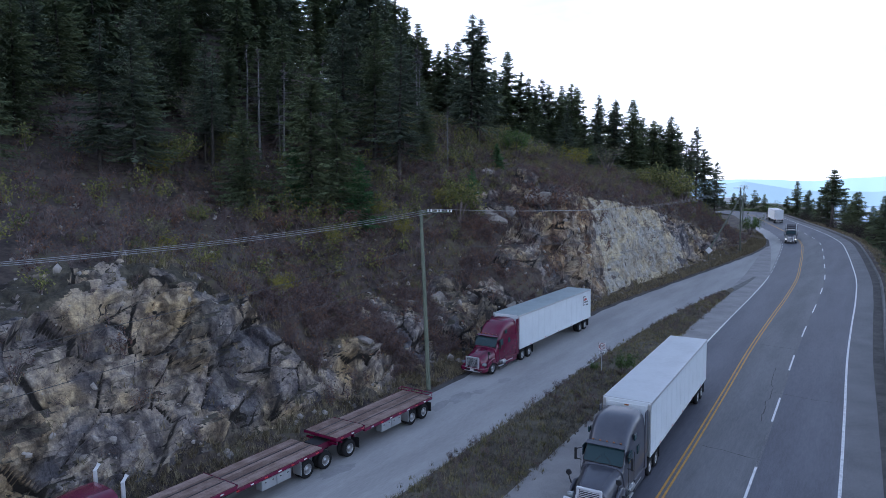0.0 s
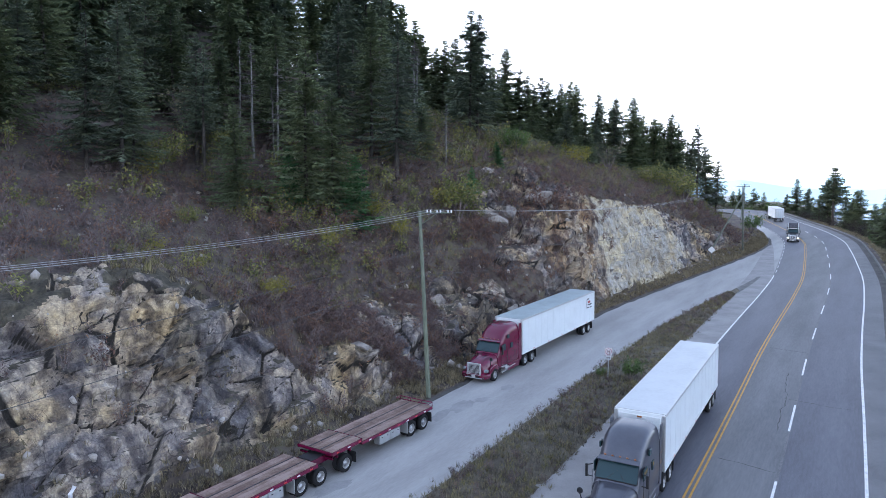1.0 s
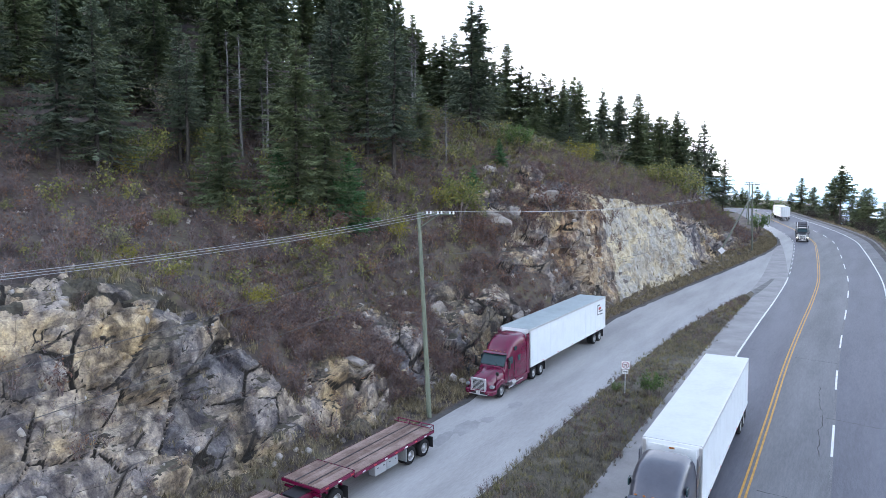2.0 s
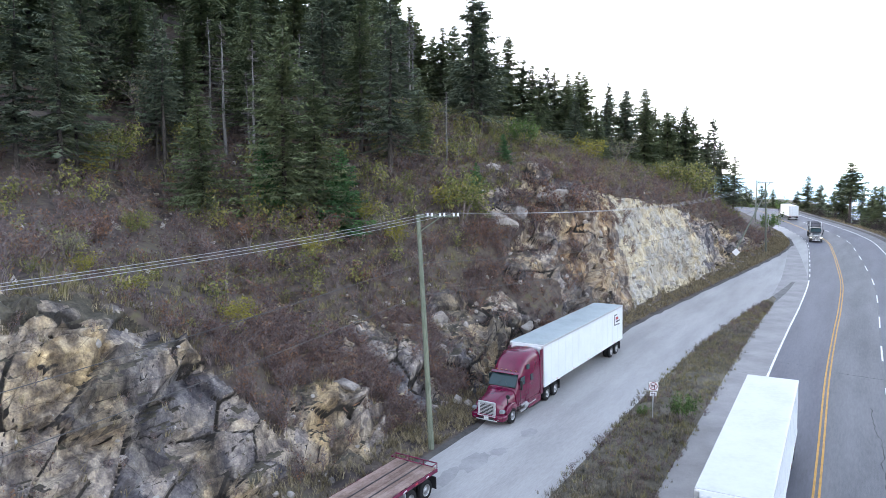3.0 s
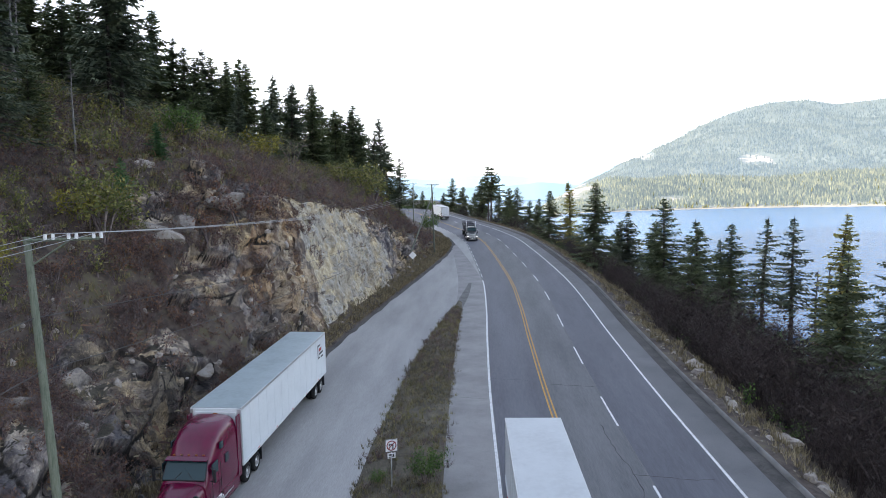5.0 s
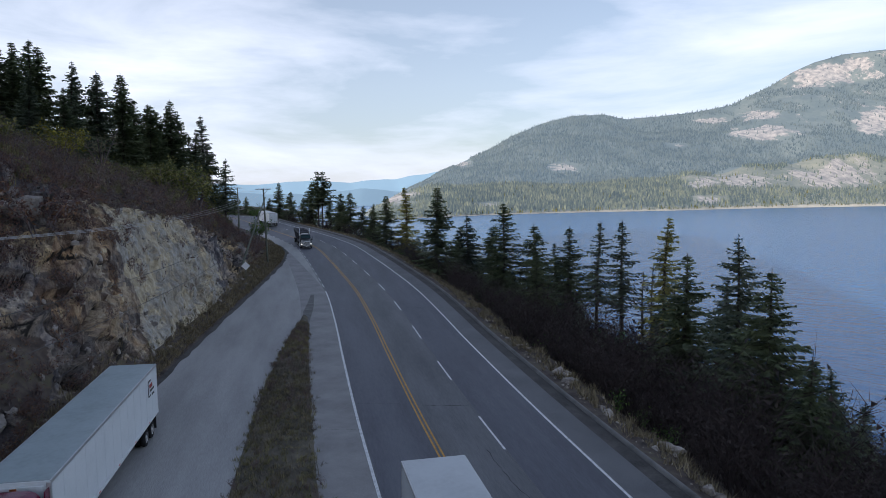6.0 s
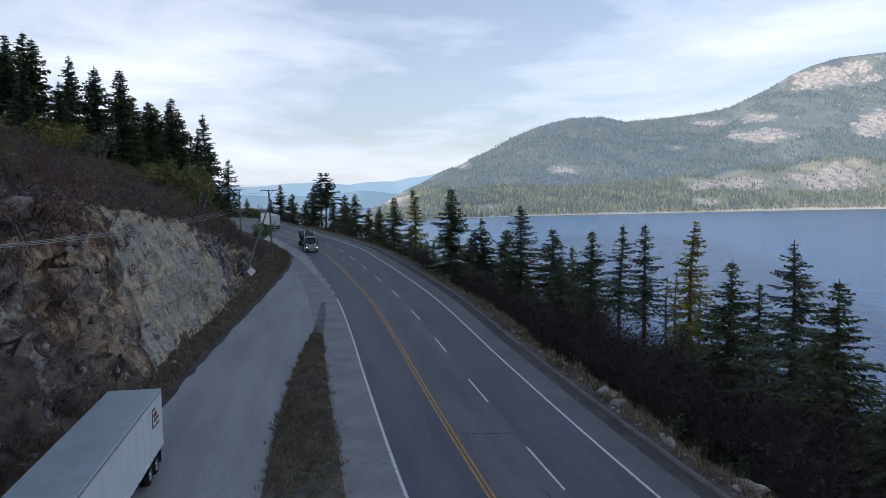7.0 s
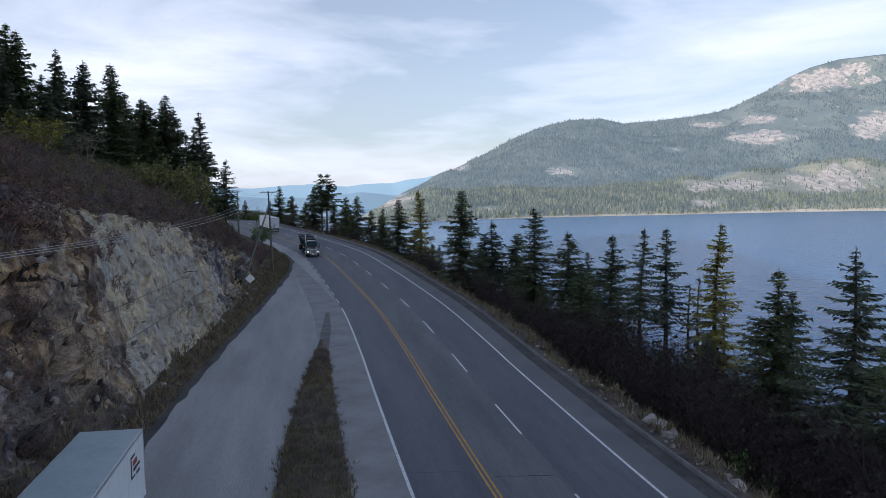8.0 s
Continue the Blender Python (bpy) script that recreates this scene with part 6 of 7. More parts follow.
WHITE_BODY = paint_mat("white_trailer_skin", (0.67, 0.705, 0.725), 0.42, 0.0, 0.06, 0.8)
WHITE_SEAM = paint_mat("trailer_seam", (0.655, 0.69, 0.71), 0.45, 0.0, 0.06)
ROOF_SKIN = paint_mat("trailer_roof_metal", (0.36, 0.42, 0.43), 0.5, 0.2, 0.15, 0.5)
ROOF_WHITE = paint_mat("trailer_roof_white", (0.52, 0.54, 0.55), 0.5, 0.0, 0.1, 0.5)
AMBER = paint_mat("amber_lens", (0.30, 0.10, 0.02), 0.3)
RED_LENS = paint_mat("red_lens", (0.5, 0.02, 0.02), 0.3)
PLATE = paint_mat("plate_white", (0.7, 0.7, 0.7), 0.5)
LOGO = paint_mat("logo_dark", (0.03, 0.03, 0.04), 0.5)
LOGO_RED = paint_mat("logo_red", (0.35, 0.03, 0.03), 0.5)
DECK_WOOD = noise_mat("deck_planks", [(0.16, 0.105, 0.085), (0.25, 0.175, 0.145), (0.33, 0.245, 0.21)], 1.2, 0.85, 0.3, 20, per_object=0.3)
LAMP_GLASS = paint_mat("headlamp_glass", (0.30, 0.33, 0.35), 0.12, 0.3)


def glass_material():
    m = bpy.data.materials.new("cab_glass")
    m.use_nodes = True
    b = m.node_tree.nodes["Principled BSDF"]
    b.inputs["Base Color"].default_value = (0.020, 0.045, 0.050, 1)
    b.inputs["Roughness"].default_value = 0.03
    b.inputs["IOR"].default_value = 1.5
    b.inputs["Specular IOR Level"].default_value = 0.4
    return m


CAB_GLASS = glass_material()
BEAM = bpy.data.materials.new("lit_headlamp")
BEAM.use_nodes = True
BEAM.node_tree.nodes["Principled BSDF"].inputs["Emission Color"].default_value = (1, 0.95, 0.85, 1)
BEAM.node_tree.nodes["Principled BSDF"].inputs["Emission Strength"].default_value = 1.1

TYRE_ME = bpy.data.meshes.new("tyre")
TYRE_ME.from_pydata(*(lambda q: (q[0], [], q[1]))(lathe([(-0.14, 0.29), (-0.145, 0.42), (-0.12, 0.49), (-0.05, 0.515), (0.05, 0.515), (0.12, 0.49), (0.145, 0.42), (0.14, 0.29)], 28)))
TYRE_ME.materials.append(RUBBER)
RIM_ME = bpy.data.meshes.new("rim")
RIM_ME.from_pydata(*(lambda q: (q[0], [], q[1]))(lathe([(0.135, 0.295), (0.12, 0.27), (0.06, 0.25), (0.05, 0.16), (0.10, 0.13), (0.12, 0.075), (0.14, 0.07), (0.14, 0.0)], 28)))
RIM_ME.materials.append(RIM)
RIM_ME.materials.append(RIM_DISC)
RIM_ME.polygons.foreach_set("material_index", [1 if k % 7 in (1, 2, 3) else 0 for k in range(len(RIM_ME.polygons))])
for me in (TYRE_ME, RIM_ME):
    me.polygons.foreach_set("use_smooth", [True] * len(me.polygons))


def wheel(parent, x, y, dual=False):
    """A truck wheel on the outer side at x, with its tyre and rim."""
    sg = 1 if x > 0 else -1
    w = new("wheel")
    w.parent = parent
    w.matrix_basis = Matrix.LocRotScale((x, y, 0.515), Euler((0, 0, 0 if sg > 0 else math.pi)), None)
    for nm, me, dx in (("tyre", TYRE_ME, 0), ("rim", RIM_ME, 0)) + ((("tyre", TYRE_ME, -0.33),) if dual else ()):
        c = new(nm, me)
        c.parent = w
        c.location = (dx, 0, 0)
    return w


def thing(name, label, category, m, group=""):
    ob = new(name)
    ob.empty_display_size = 0.5
    ob.matrix_basis = m
    return tagged(ob, label, category, group)


# ---- trucks ----
def tractor(m, paint, label, roof=3.95, stacks=False, guard=False, lit=False, sleeper=True):
    """A conventional highway tractor; its bumper stands at y = 0 and it looks along +y."""
    t = thing("truck_tractor", label, "truck", m)
    back = -5.3 if sleeper else -4.0
    shade(part("hood", loft([(-0.14, 0.62, 1.42, 0.80, 0.52), (-0.22, 0.58, 1.55, 0.98, 0.62), (-0.6, 0.56, 1.70, 1.16, 0.70), (-1.25, 0.60, 1.84, 1.21, 0.80), (-2.1, 0.62, 2.00, 1.20, 0.98)], power=4), paint, t))
    rows = [(-1.95, 0.80, 1.95, 1.19, 1.02), (-2.1, 0.62, 2.10, 1.20, 1.04), (-2.62, 0.55, 2.82, 1.21, 0.99)]
    if sleeper:
        rows += [(-2.78, 0.5, 3.05, 1.21, 1.0), (-3.15, 0.42, min(3.5, roof - 0.25), 1.22, 1.05), (-3.8, 0.40, roof - 0.08, 1.24, 1.12), (-4.5, 0.40, roof, 1.25, 1.17), (back, 0.42, roof, 1.25, 1.19)]
    else:
        rows += [(-2.85, 0.5, 2.93, 1.21, 1.02), (-3.4, 0.45, 3.0, 1.22, 1.08), (back, 0.45, 3.0, 1.22, 1.1)]
    shade(part("cab", loft(rows, power=5), paint, t))
    w = part("windshield", ([(-0.98, -2.075, 2.02), (0.98, -2.075, 2.02), (1.0, -2.13, 2.10), (0.93, -2.60, 2.74), (-0.93, -2.60, 2.74), (-1.0, -2.13, 2.10),
                                         (-0.98, -2.115, 2.0), (0.98, -2.115, 2.0), (1.0, -2.17, 2.08), (0.93, -2.64, 2.72), (-0.93, -2.64, 2.72), (-1.0, -2.17, 2.08)],
                                        [(0, 1, 2, 3, 4, 5), (11, 10, 9, 8, 7, 6), (0, 6, 7, 1), (1, 7, 8, 2), (2, 8, 9, 3), (3, 9, 10, 4), (4, 10, 11, 5), (5, 11, 6, 0)]), CAB_GLASS, t, "dark tinted windshield")
    w.location = (0, 0.035, 0.03)
    part("windshield_seal", rods(([(-0.97, -2.03, 2.05), (0.97, -2.03, 2.05), (1.0, -2.09, 2.13), (0.94, -2.56, 2.77), (-0.94, -2.56, 2.77), (-1.0, -2.09, 2.13), (-0.97, -2.03, 2.05)], 0.028), sides=5), BLACK, t, "black windshield seal")
    visor = part("sun_visor", box((0, 0, 0, 1.96, 0.30, 0.045), bevel=0.018), paint, t)
    visor.location, visor.rotation_euler = (0, -2.50, 2.86), (radians(-14), 0, 0)
    for x in (-0.42, 0.42):
        part("wiper", rods(([(x, -2.06, 2.09), (x * 0.35, -2.24, 2.34)], 0.012), sides=5), BLACK, t)
    part("hood_crease", rods(([(-0.50, -0.32, 1.585), (-0.60, -1.2, 1.83), (-0.74, -1.95, 1.985)], 0.012), ([(0.50, -0.32, 1.585), (0.60, -1.2, 1.83), (0.74, -1.95, 1.985)], 0.012), sides=5), paint, t)
    part("windshield_divider", box((0, -2.30, 2.44, 0.03, 0.03, 0.02), bevel=0), BLACK, t)
    for sg in (-1, 1):
        part("side_window", box((sg * 1.165, -2.78, 2.36, 0.05, 0.62, 0.52), bevel=0.02), CAB_GLASS, t, "dark cab side window")
        part("door_seam", box((sg * 1.212, -2.35, 1.5, 0.02, 0.02, 1.5), bevel=0), BLACK, t)
        part("door_handle", box((sg * 1.225, -3.15, 1.52, 0.03, 0.16, 0.04), bevel=0.01), BLACK, t)
        part("sill", box((sg * 1.20, -3.9, 0.36, 0.06, 2.6, 0.10), bevel=0.02), BLACK, t, "black lower sill")
        part("door_seam", box((sg * 1.222, -3.28, 1.6, 0.02, 0.02, 1.7), bevel=0), BLACK, t)
        if sleeper:
            part("sleeper_window", box((sg * 1.20, -4.05, 2.32, 0.06, 0.36, 0.42), bevel=0.03), CAB_GLASS, t, "small dark sleeper window")
            part("sleeper_vent", box((sg * 1.175, -3.55, 3.12, 0.08, 0.34, 0.30), bevel=0.04), CAB_GLASS, t, "dark upper sleeper window")
            if not stacks:
                part("side_fairing", box((sg * 1.225, back - 0.18, 2.30, 0.05, 0.42, 3.1), bevel=0.02), paint, t)
            part("tank_skirt", box((sg * 1.19, -4.4, 0.62, 0.10, 1.9, 0.55), bevel=0.05), paint, t)
        part("step", box((sg * 1.24, -2.55, 0.48, 0.16, 0.75, 0.08)), ALU, t, "aluminium cab step")
        part("step", box((sg * 1.23, -2.65, 0.86, 0.16, 0.7, 0.08)), ALU, t, "aluminium cab step")
        shade(part("fender", loft([(-0.55, 0.55, 0.95, 0.05, 0.03), (-0.75, 0.72, 1.18, 0.12, 0.08), (-1.25, 0.98, 1.34, 0.13, 0.09), (-1.75, 0.78, 1.24, 0.12, 0.08), (-1.98, 0.58, 1.0, 0.06, 0.04)], 5, 3), paint, t)).location = (sg * 1.12, 0, 0)
        h = part("headlight", box((sg * 0.98, -0.30, 1.0, 0.32, 0.28, 0.20), bevel=0.07), BEAM if lit else LAMP_GLASS, t, "lit headlight" if lit else "clear headlight")
        h.rotation_euler = (0, 0, 0)
        part("mirror", box((sg * 1.42, -2.15, 2.25, 0.12, 0.10, 0.62), bevel=0.04), BLACK, t)
        part("mirror_arm", rods(([(sg * 1.15, -2.25, 1.95), (sg * 1.42, -2.15, 2.0)], 0.025)), BLACK, t)
        part("mirror_arm", rods(([(sg * 1.15, -2.3, 2.55), (sg * 1.42, -2.15, 2.5)], 0.025)), BLACK, t)
        part("hood_mirror", rods(([(sg * 1.12, -0.72, 1.35), (sg * 1.22, -0.62, 1.80)], 0.03), ([(sg * 1.22, -0.66, 1.90), (sg * 1.22, -0.60, 1.90)], [0.15, 0.13]), sides=10), BLACK, t)
    bump = part("bumper", loft([(0.0, 0.40, 0.72, 0.95, 0.95), (-0.12, 0.32, 0.80, 1.14, 1.14), (-0.42, 0.32, 0.80, 1.21, 1.21), (-0.6, 0.36, 0.78, 1.22, 1.2)], power=5), paint, t)
    shade(bump)
    part("bumper_trim", box((0, 0.0, 0.42, 1.5, 0.05, 0.07)), CHROME, bump, "chrome bumper strip")
    part("bumper_trim", box((0, 0.0, 0.68, 1.3, 0.05, 0.05)), CHROME, bump, "chrome bumper strip")
    for x in (-0.85, 0.85):
        part("fog_lamp", box((x, -0.03, 0.52, 0.16, 0.06, 0.10), bevel=0.03), LAMP_GLASS, bump, "small clear fog lamp")
    part("grille_shade", box((0, 0.0, 0.52, 1.1, 0.03, 0.14), bevel=0.01), BLACK, bump)
    part("plate", box((0, 0.03, 0.55, 0.32, 0.02, 0.17), bevel=0), PLATE, bump, "pale licence plate")
    g = part("grille", box((0, -0.10, 1.08, 1.06, 0.05, 0.80), bevel=0.03), BLACK, t)
    part("grille_frame", box((0, -0.07, 1.51, 1.22, 0.12, 0.13), (0, -0.07, 0.67, 1.06, 0.12, 0.11), (-0.56, -0.07, 1.08, 0.13, 0.12, 0.92), (0.56, -0.07, 1.08, 0.13, 0.12, 0.92), bevel=0.03), CHROME, g, "chrome grille surround")
    for i in range(8):
        part("grille_bar", box((0, -0.075, 0.76 + 0.09 * i, 0.98, 0.05, 0.032), bevel=0.01), CHROME, g, "chrome grille bar")
    if guard:
        part("bull_bar", rods(*[([(-1.15, 0.18 - 0.12 * (abs(z - 0.9) > 0.6), z), (-0.5, 0.28, z), (0.5, 0.28, z), (1.15, 0.18, z)], 0.05) for z in (0.42, 0.72, 1.02)],
                              *[([(x, 0.28, 0.38), (x, 0.28, 1.30 if abs(x) < 0.7 else 1.05)], 0.05) for x in (-1.1, -0.5, 0.5, 1.1)], sides=8), CHROME, t, "chrome moose bar before the grille")
    if stacks:
        for sg in (-1, 1):
            part("exhaust_stack", rods(([(sg * 1.05, back - 0.25, 1.0), (sg * 1.05, back - 0.25, 3.75), (sg * 1.05, back - 0.45, 4.0)], 0.085), sides=12), CHROME, t, "chrome exhaust stack")
    for i in range(5):
        part("roof_light", box((-0.7 + 0.35 * i, -2.70, 2.96, 0.10, 0.06, 0.05), bevel=0.01), AMBER, t, "amber marker lamp")
    part("frame", box((-0.42, -5.2, 0.85, 0.1, 6.2, 0.26), (0.42, -5.2, 0.85, 0.1, 6.2, 0.26), (0, -6.9, 1.06, 0.95, 1.2, 0.12)), BLACK, t)
    for x in (-0.95, 0.95):
        part("fuel_tank", rods(([(x, -2.9, 0.62), (x, -4.6, 0.62)], 0.30), sides=14), ALU, t)
    for x in (-0.95, 0.95):
        part("mud_flap", box((x, -8.45, 0.65, 0.6, 0.02, 0.7), bevel=0), BLACK, t)
    for sg in (-1, 1):
        wheel(t, sg * 1.08, -1.25)
        wheel(t, sg * 1.10, -6.40, True)
        wheel(t, sg * 1.10, -7.72, True)
    return t


def van_trailer(m, label, roof_mat, logo=False, length=16.15, doors=True):
    """A box trailer whose nose stands at y = 0; the box reaches back along -y."""
    t = thing("box_trailer", label, "trailer", m)
    L = length
    b = part("body", box((0, -L / 2, 2.60, 2.56, L, 2.94), bevel=0.03), WHITE_BODY, t)
    part("roof", box((0, -L / 2, 4.085, 2.50, L - 0.08, 0.05), bevel=0.015), roof_mat, t, "sheet metal roof")
    n = int(L / 1.22)
    for sg in (-1, 1):
        for i in range(1, n):
            part("side_seam", box((sg * 1.283, -i * L / n, 2.62, 0.008, 0.03, 2.72), bevel=0), WHITE_SEAM, b)
        part("top_rail", box((sg * 1.275, -L / 2, 4.03, 0.07, L, 0.14), bevel=0.02), ALU, t, "aluminium top rail")
        part("bottom_rail", box((sg * 1.275, -L / 2, 1.20, 0.07, L, 0.20), bevel=0.02), WHITE_SEAM, t)
        part("front_post", box((sg * 1.22, 0.0, 2.6, 0.18, 0.12, 2.9), bevel=0.05), ALU, t, "aluminium corner post")
        for i in range(11):
            part("reflector", box((sg * 1.315, -0.7 - i * (L - 1.4) / 10, 1.20, 0.012, 0.22, 0.055), bevel=0), RED_LENS if i % 2 else PLATE, t)
        part("landing_leg", box((sg * 0.75, -2.9, 0.65, 0.12, 0.14, 1.0), (sg * 0.75, -2.9, 0.14, 0.28, 0.26, 0.05)), ALU, t)
        part("mud_flap", box((sg * 0.95, -L + 0.45, 0.62, 0.6, 0.02, 0.7), bevel=0), BLACK, t)
    part("nose_panel", box((0, 0.03, 2.6, 2.1, 0.05, 2.6), bevel=0.02), WHITE_SEAM, t)
    part("nose_lamp", box((0, 0.06, 3.82, 0.24, 0.05, 0.08), bevel=0.01), AMBER, t)
    part("underframe", box((0, -L / 2, 1.04, 1.2, L - 0.3, 0.14), (-0.45, -L + 2.4, 0.82, 0.12, 4.2, 0.3), (0.45, -L + 2.4, 0.82, 0.12, 4.2, 0.3)), BLACK, t)
    part("rear_bumper", box((0, -L - 0.06, 0.52, 2.2, 0.10, 0.12), (-0.6, -L - 0.02, 0.80, 0.1, 0.1, 0.55), (0.6, -L - 0.02, 0.80, 0.1, 0.1, 0.55)), ALU, t)
    part("rear_frame", box((-1.23, -L - 0.02, 2.6, 0.12, 0.10, 2.9), (1.23, -L - 0.02, 2.6, 0.12, 0.10, 2.9), (0, -L - 0.02, 4.0, 2.5, 0.10, 0.14), (0, -L - 0.02, 1.2, 2.5, 0.10, 0.18)), ALU, t)
    for sg in (-1, 1):
        d = part("rear_door", box((sg * 0.585, -L - 0.03, 2.62, 1.15, 0.05, 2.66), bevel=0.015), WHITE_BODY, t)
        part("lock_rod", rods(([(sg * 0.30, -L - 0.075, 1.3), (sg * 0.30, -L - 0.075, 3.95)], 0.022), ([(sg * 0.85, -L - 0.075, 1.3), (sg * 0.85, -L - 0.075, 3.95)], 0.022)), ALU, d)
        part("hinge", box(*[(sg * 1.12, -L - 0.07, 1.5 + 0.55 * i, 0.14, 0.04, 0.06) for i in range(5)], bevel=0), ALU, d)
        part("tail_light", box((sg * 1.0, -L - 0.08, 1.20, 0.34, 0.03, 0.10), bevel=0.01), RED_LENS, t)
    if not logo:
        part("door_notice", box((-0.6, -L - 0.062, 2.75, 0.55, 0.012, 0.36), bevel=0), PLATE, t, "pale notice on the rear door")
    else:
        g = part("logo", box((-1.297, -L + 1.75, 3.52, 0.012, 0.62, 0.10), (-1.297, -L + 2.02, 3.08, 0.012, 0.10, 0.92), (-1.297, -L + 1.75, 2.66, 0.012, 0.5, 0.08), bevel=0), LOGO, t, "dark unreadable company mark")
        part("logo_bar", box((-1.299, -L + 1.45, 3.20, 0.012, 0.62, 0.22), bevel=0), LOGO_RED, g, "dark red bar of the mark")
        part("logo_bar", box((-1.299, -L + 1.25, 2.92, 0.012, 0.95, 0.13), (-1.299, -L + 1.05, 2.62, 0.012, 0.5, 0.12), bevel=0), LOGO, g)
    for sg in (-1, 1):
        wheel(t, sg * 1.10, -L + 1.35, True)
        wheel(t, sg * 1.10, -L + 2.65, True)
    return t


def flat_trailer(m, label, length, nose, axles, bare_tail=0.0):
    """A step-deck flatbed with plank decks, straps and a raised nose; nose end at y = 0."""
    t = thing("flatbed_trailer", label, "trailer", m)
    L = length
    part("frame", box((-0.5, -L / 2, 0.98, 0.14, L, 0.34), (0.5, -L / 2, 0.98, 0.14, L, 0.34), *[(0, -0.5 - i * (L - 1) / 8, 1.08, 2.4, 0.1, 0.12) for i in range(9)]), RED_PAINT, t)
    for sg in (-1, 1):
        r = part("side_rail", box((sg * 1.27, -(L - bare_tail + nose) / 2, 1.18, 0.08, L - bare_tail - nose, 0.18), (sg * 1.27, -nose / 2, 1.36, 0.08, nose, 0.20)), RED_PAINT, t, "burgundy side rail")
        for i in range(int(L / 0.9)):
            y = -0.4 - i * 0.9
            if -y < L - bare_tail:
                part("reflector", box((sg * 1.316, y, 1.36 if -y < nose else 1.18, 0.014, 0.20, 0.06), bevel=0), PLATE if i % 2 else RED_LENS, r)
    for i in range(9):
        x = -1.08 + 0.27 * i
        part("plank", box((x, -nose / 2, 1.47, 0.255, nose - 0.06, 0.05), bevel=0.008), DECK_WOOD, t)
        part("plank", box((x, -(L - bare_tail + nose) / 2, 1.285, 0.255, L - bare_tail - nose - 0.06, 0.05), bevel=0.008), DECK_WOOD, t)
    for x in (-0.42, 0.42):
        part("strap_track", box((x, -nose / 2, 1.50, 0.07, nose - 0.05, 0.02), (x, -(L - bare_tail + nose) / 2, 1.315, 0.07, L - bare_tail - nose - 0.05, 0.02), bevel=0), BLACK, t, "black tie-down track")
    part("nose_bar", box((0, -nose - 0.03, 1.44, 2.58, 0.07, 0.10), (0, 0.03, 1.40, 2.58, 0.07, 0.16)), RED_PAINT, t)
    if not bare_tail:
        part("tail_rack", rods(([(-1.3, -L + 0.02, 1.55), (1.3, -L + 0.02, 1.55)], 0.035), ([(-1.3, -L + 0.42, 1.52), (1.3, -L + 0.42, 1.52)], 0.03), *[([(x, -L + 0.02, 1.3), (x, -L + 0.02, 1.55), (x, -L + 0.42, 1.52)], 0.03) for x in (-1.28, -0.45, 0.45, 1.28)]), RED_PAINT, t, "burgundy rear load rack")
        part("tail_light", box((-0.9, -L - 0.03, 1.12, 0.4, 0.03, 0.10), (0.9, -L - 0.03, 1.12, 0.4, 0.03, 0.10), bevel=0), RED_LENS, t)
    else:
        part("fifth_wheel", box((0, -L + bare_tail / 2, 1.12, 1.0, 1.1, 0.12), bevel=0.04), BLACK, t)
    for sg in (-1, 1):
        for y in axles:
            wheel(t, sg * 1.12, y, True)
        part("mud_guard", box((sg * 1.12, axles[0] + 0.62, 0.80, 0.62, 0.04, 0.75), bevel=0.01), ALU, t)
        part("mud_flap", box((sg * 1.12, axles[-1] - 0.62, 0.68, 0.62, 0.02, 0.62), bevel=0), BLACK, t)
        for dy in (1.75, 2.75):
            c = part("tool_box", box((sg * 1.12, axles[0] + dy, 0.82, 0.45, 0.95, 0.5), bevel=0.03), ALU, t, "aluminium tool box")
            for off in (-0.25, 0.25):
                part("box_latch", box((sg * 1.352, axles[0] + dy + off, 0.95, 0.014, 0.10, 0.05), bevel=0), BLACK, c)
    return t


def bin_truck(m):
    """A tractor with two open ore bins, seen far off."""
    t = tractor(m, BLACK_PAINT, "black dump truck tractor with lit headlights on the highway", stacks=True, lit=True, sleeper=False)
    return t


def bin_trailer(m, label, length):
    t = thing("bin_trailer", label, "trailer", m)
    L = length
    z0, z1 = 1.1, 3.1
    outer = [(-0.85, -0.9, z0), (0.85, -0.9, z0), (0.85, -L + 0.9, z0), (-0.85, -L + 0.9, z0), (-1.28, 0, z1), (1.28, 0, z1), (1.28, -L, z1), (-1.28, -L, z1)]
    inner = [(x * 0.94, -L / 2 + (y + L / 2) * 0.96, z + (0.08 if z < 2 else 0.0)) for x, y, z in outer]
    F = [(3, 2, 1, 0), (0, 1, 5, 4), (1, 2, 6, 5), (2, 3, 7, 6), (3, 0, 4, 7)]
    faces = F + [tuple(i + 8 for i in f[::-1]) for f in F] + [(4, 5, 13, 12), (5, 6, 14, 13), (6, 7, 15, 14), (7, 4, 12, 15)]
    part("bin", (outer + inner, faces), BIN_STEEL, t, "open steel bin")
    for i in range(1, 6):
        for sg in (-1, 1):
            y = -L * i / 6
            part("bin_rib", rods(([(sg * 0.9, y, z0 + 0.05), (sg * 1.31, y, z1)], 0.045), sides=6), BIN_STEEL, t)
    part("rim_rail", box((-1.29, -L / 2, z1, 0.09, L, 0.1), (1.29, -L / 2, z1, 0.09, L, 0.1), (0, 0.02, z1, 2.6, 0.09, 0.1), (0, -L - 0.02, z1, 2.6, 0.09, 0.1)), BLACK, t)
    part("frame", box((-0.45, -L / 2, 0.9, 0.12, L, 0.3), (0.45, -L / 2, 0.9, 0.12, L, 0.3)), BLACK, t)
    for sg in (-1, 1):
        for y in (-L + 1.0, -L + 2.3):
            wheel(t, sg * 1.1, y, True)
    return t


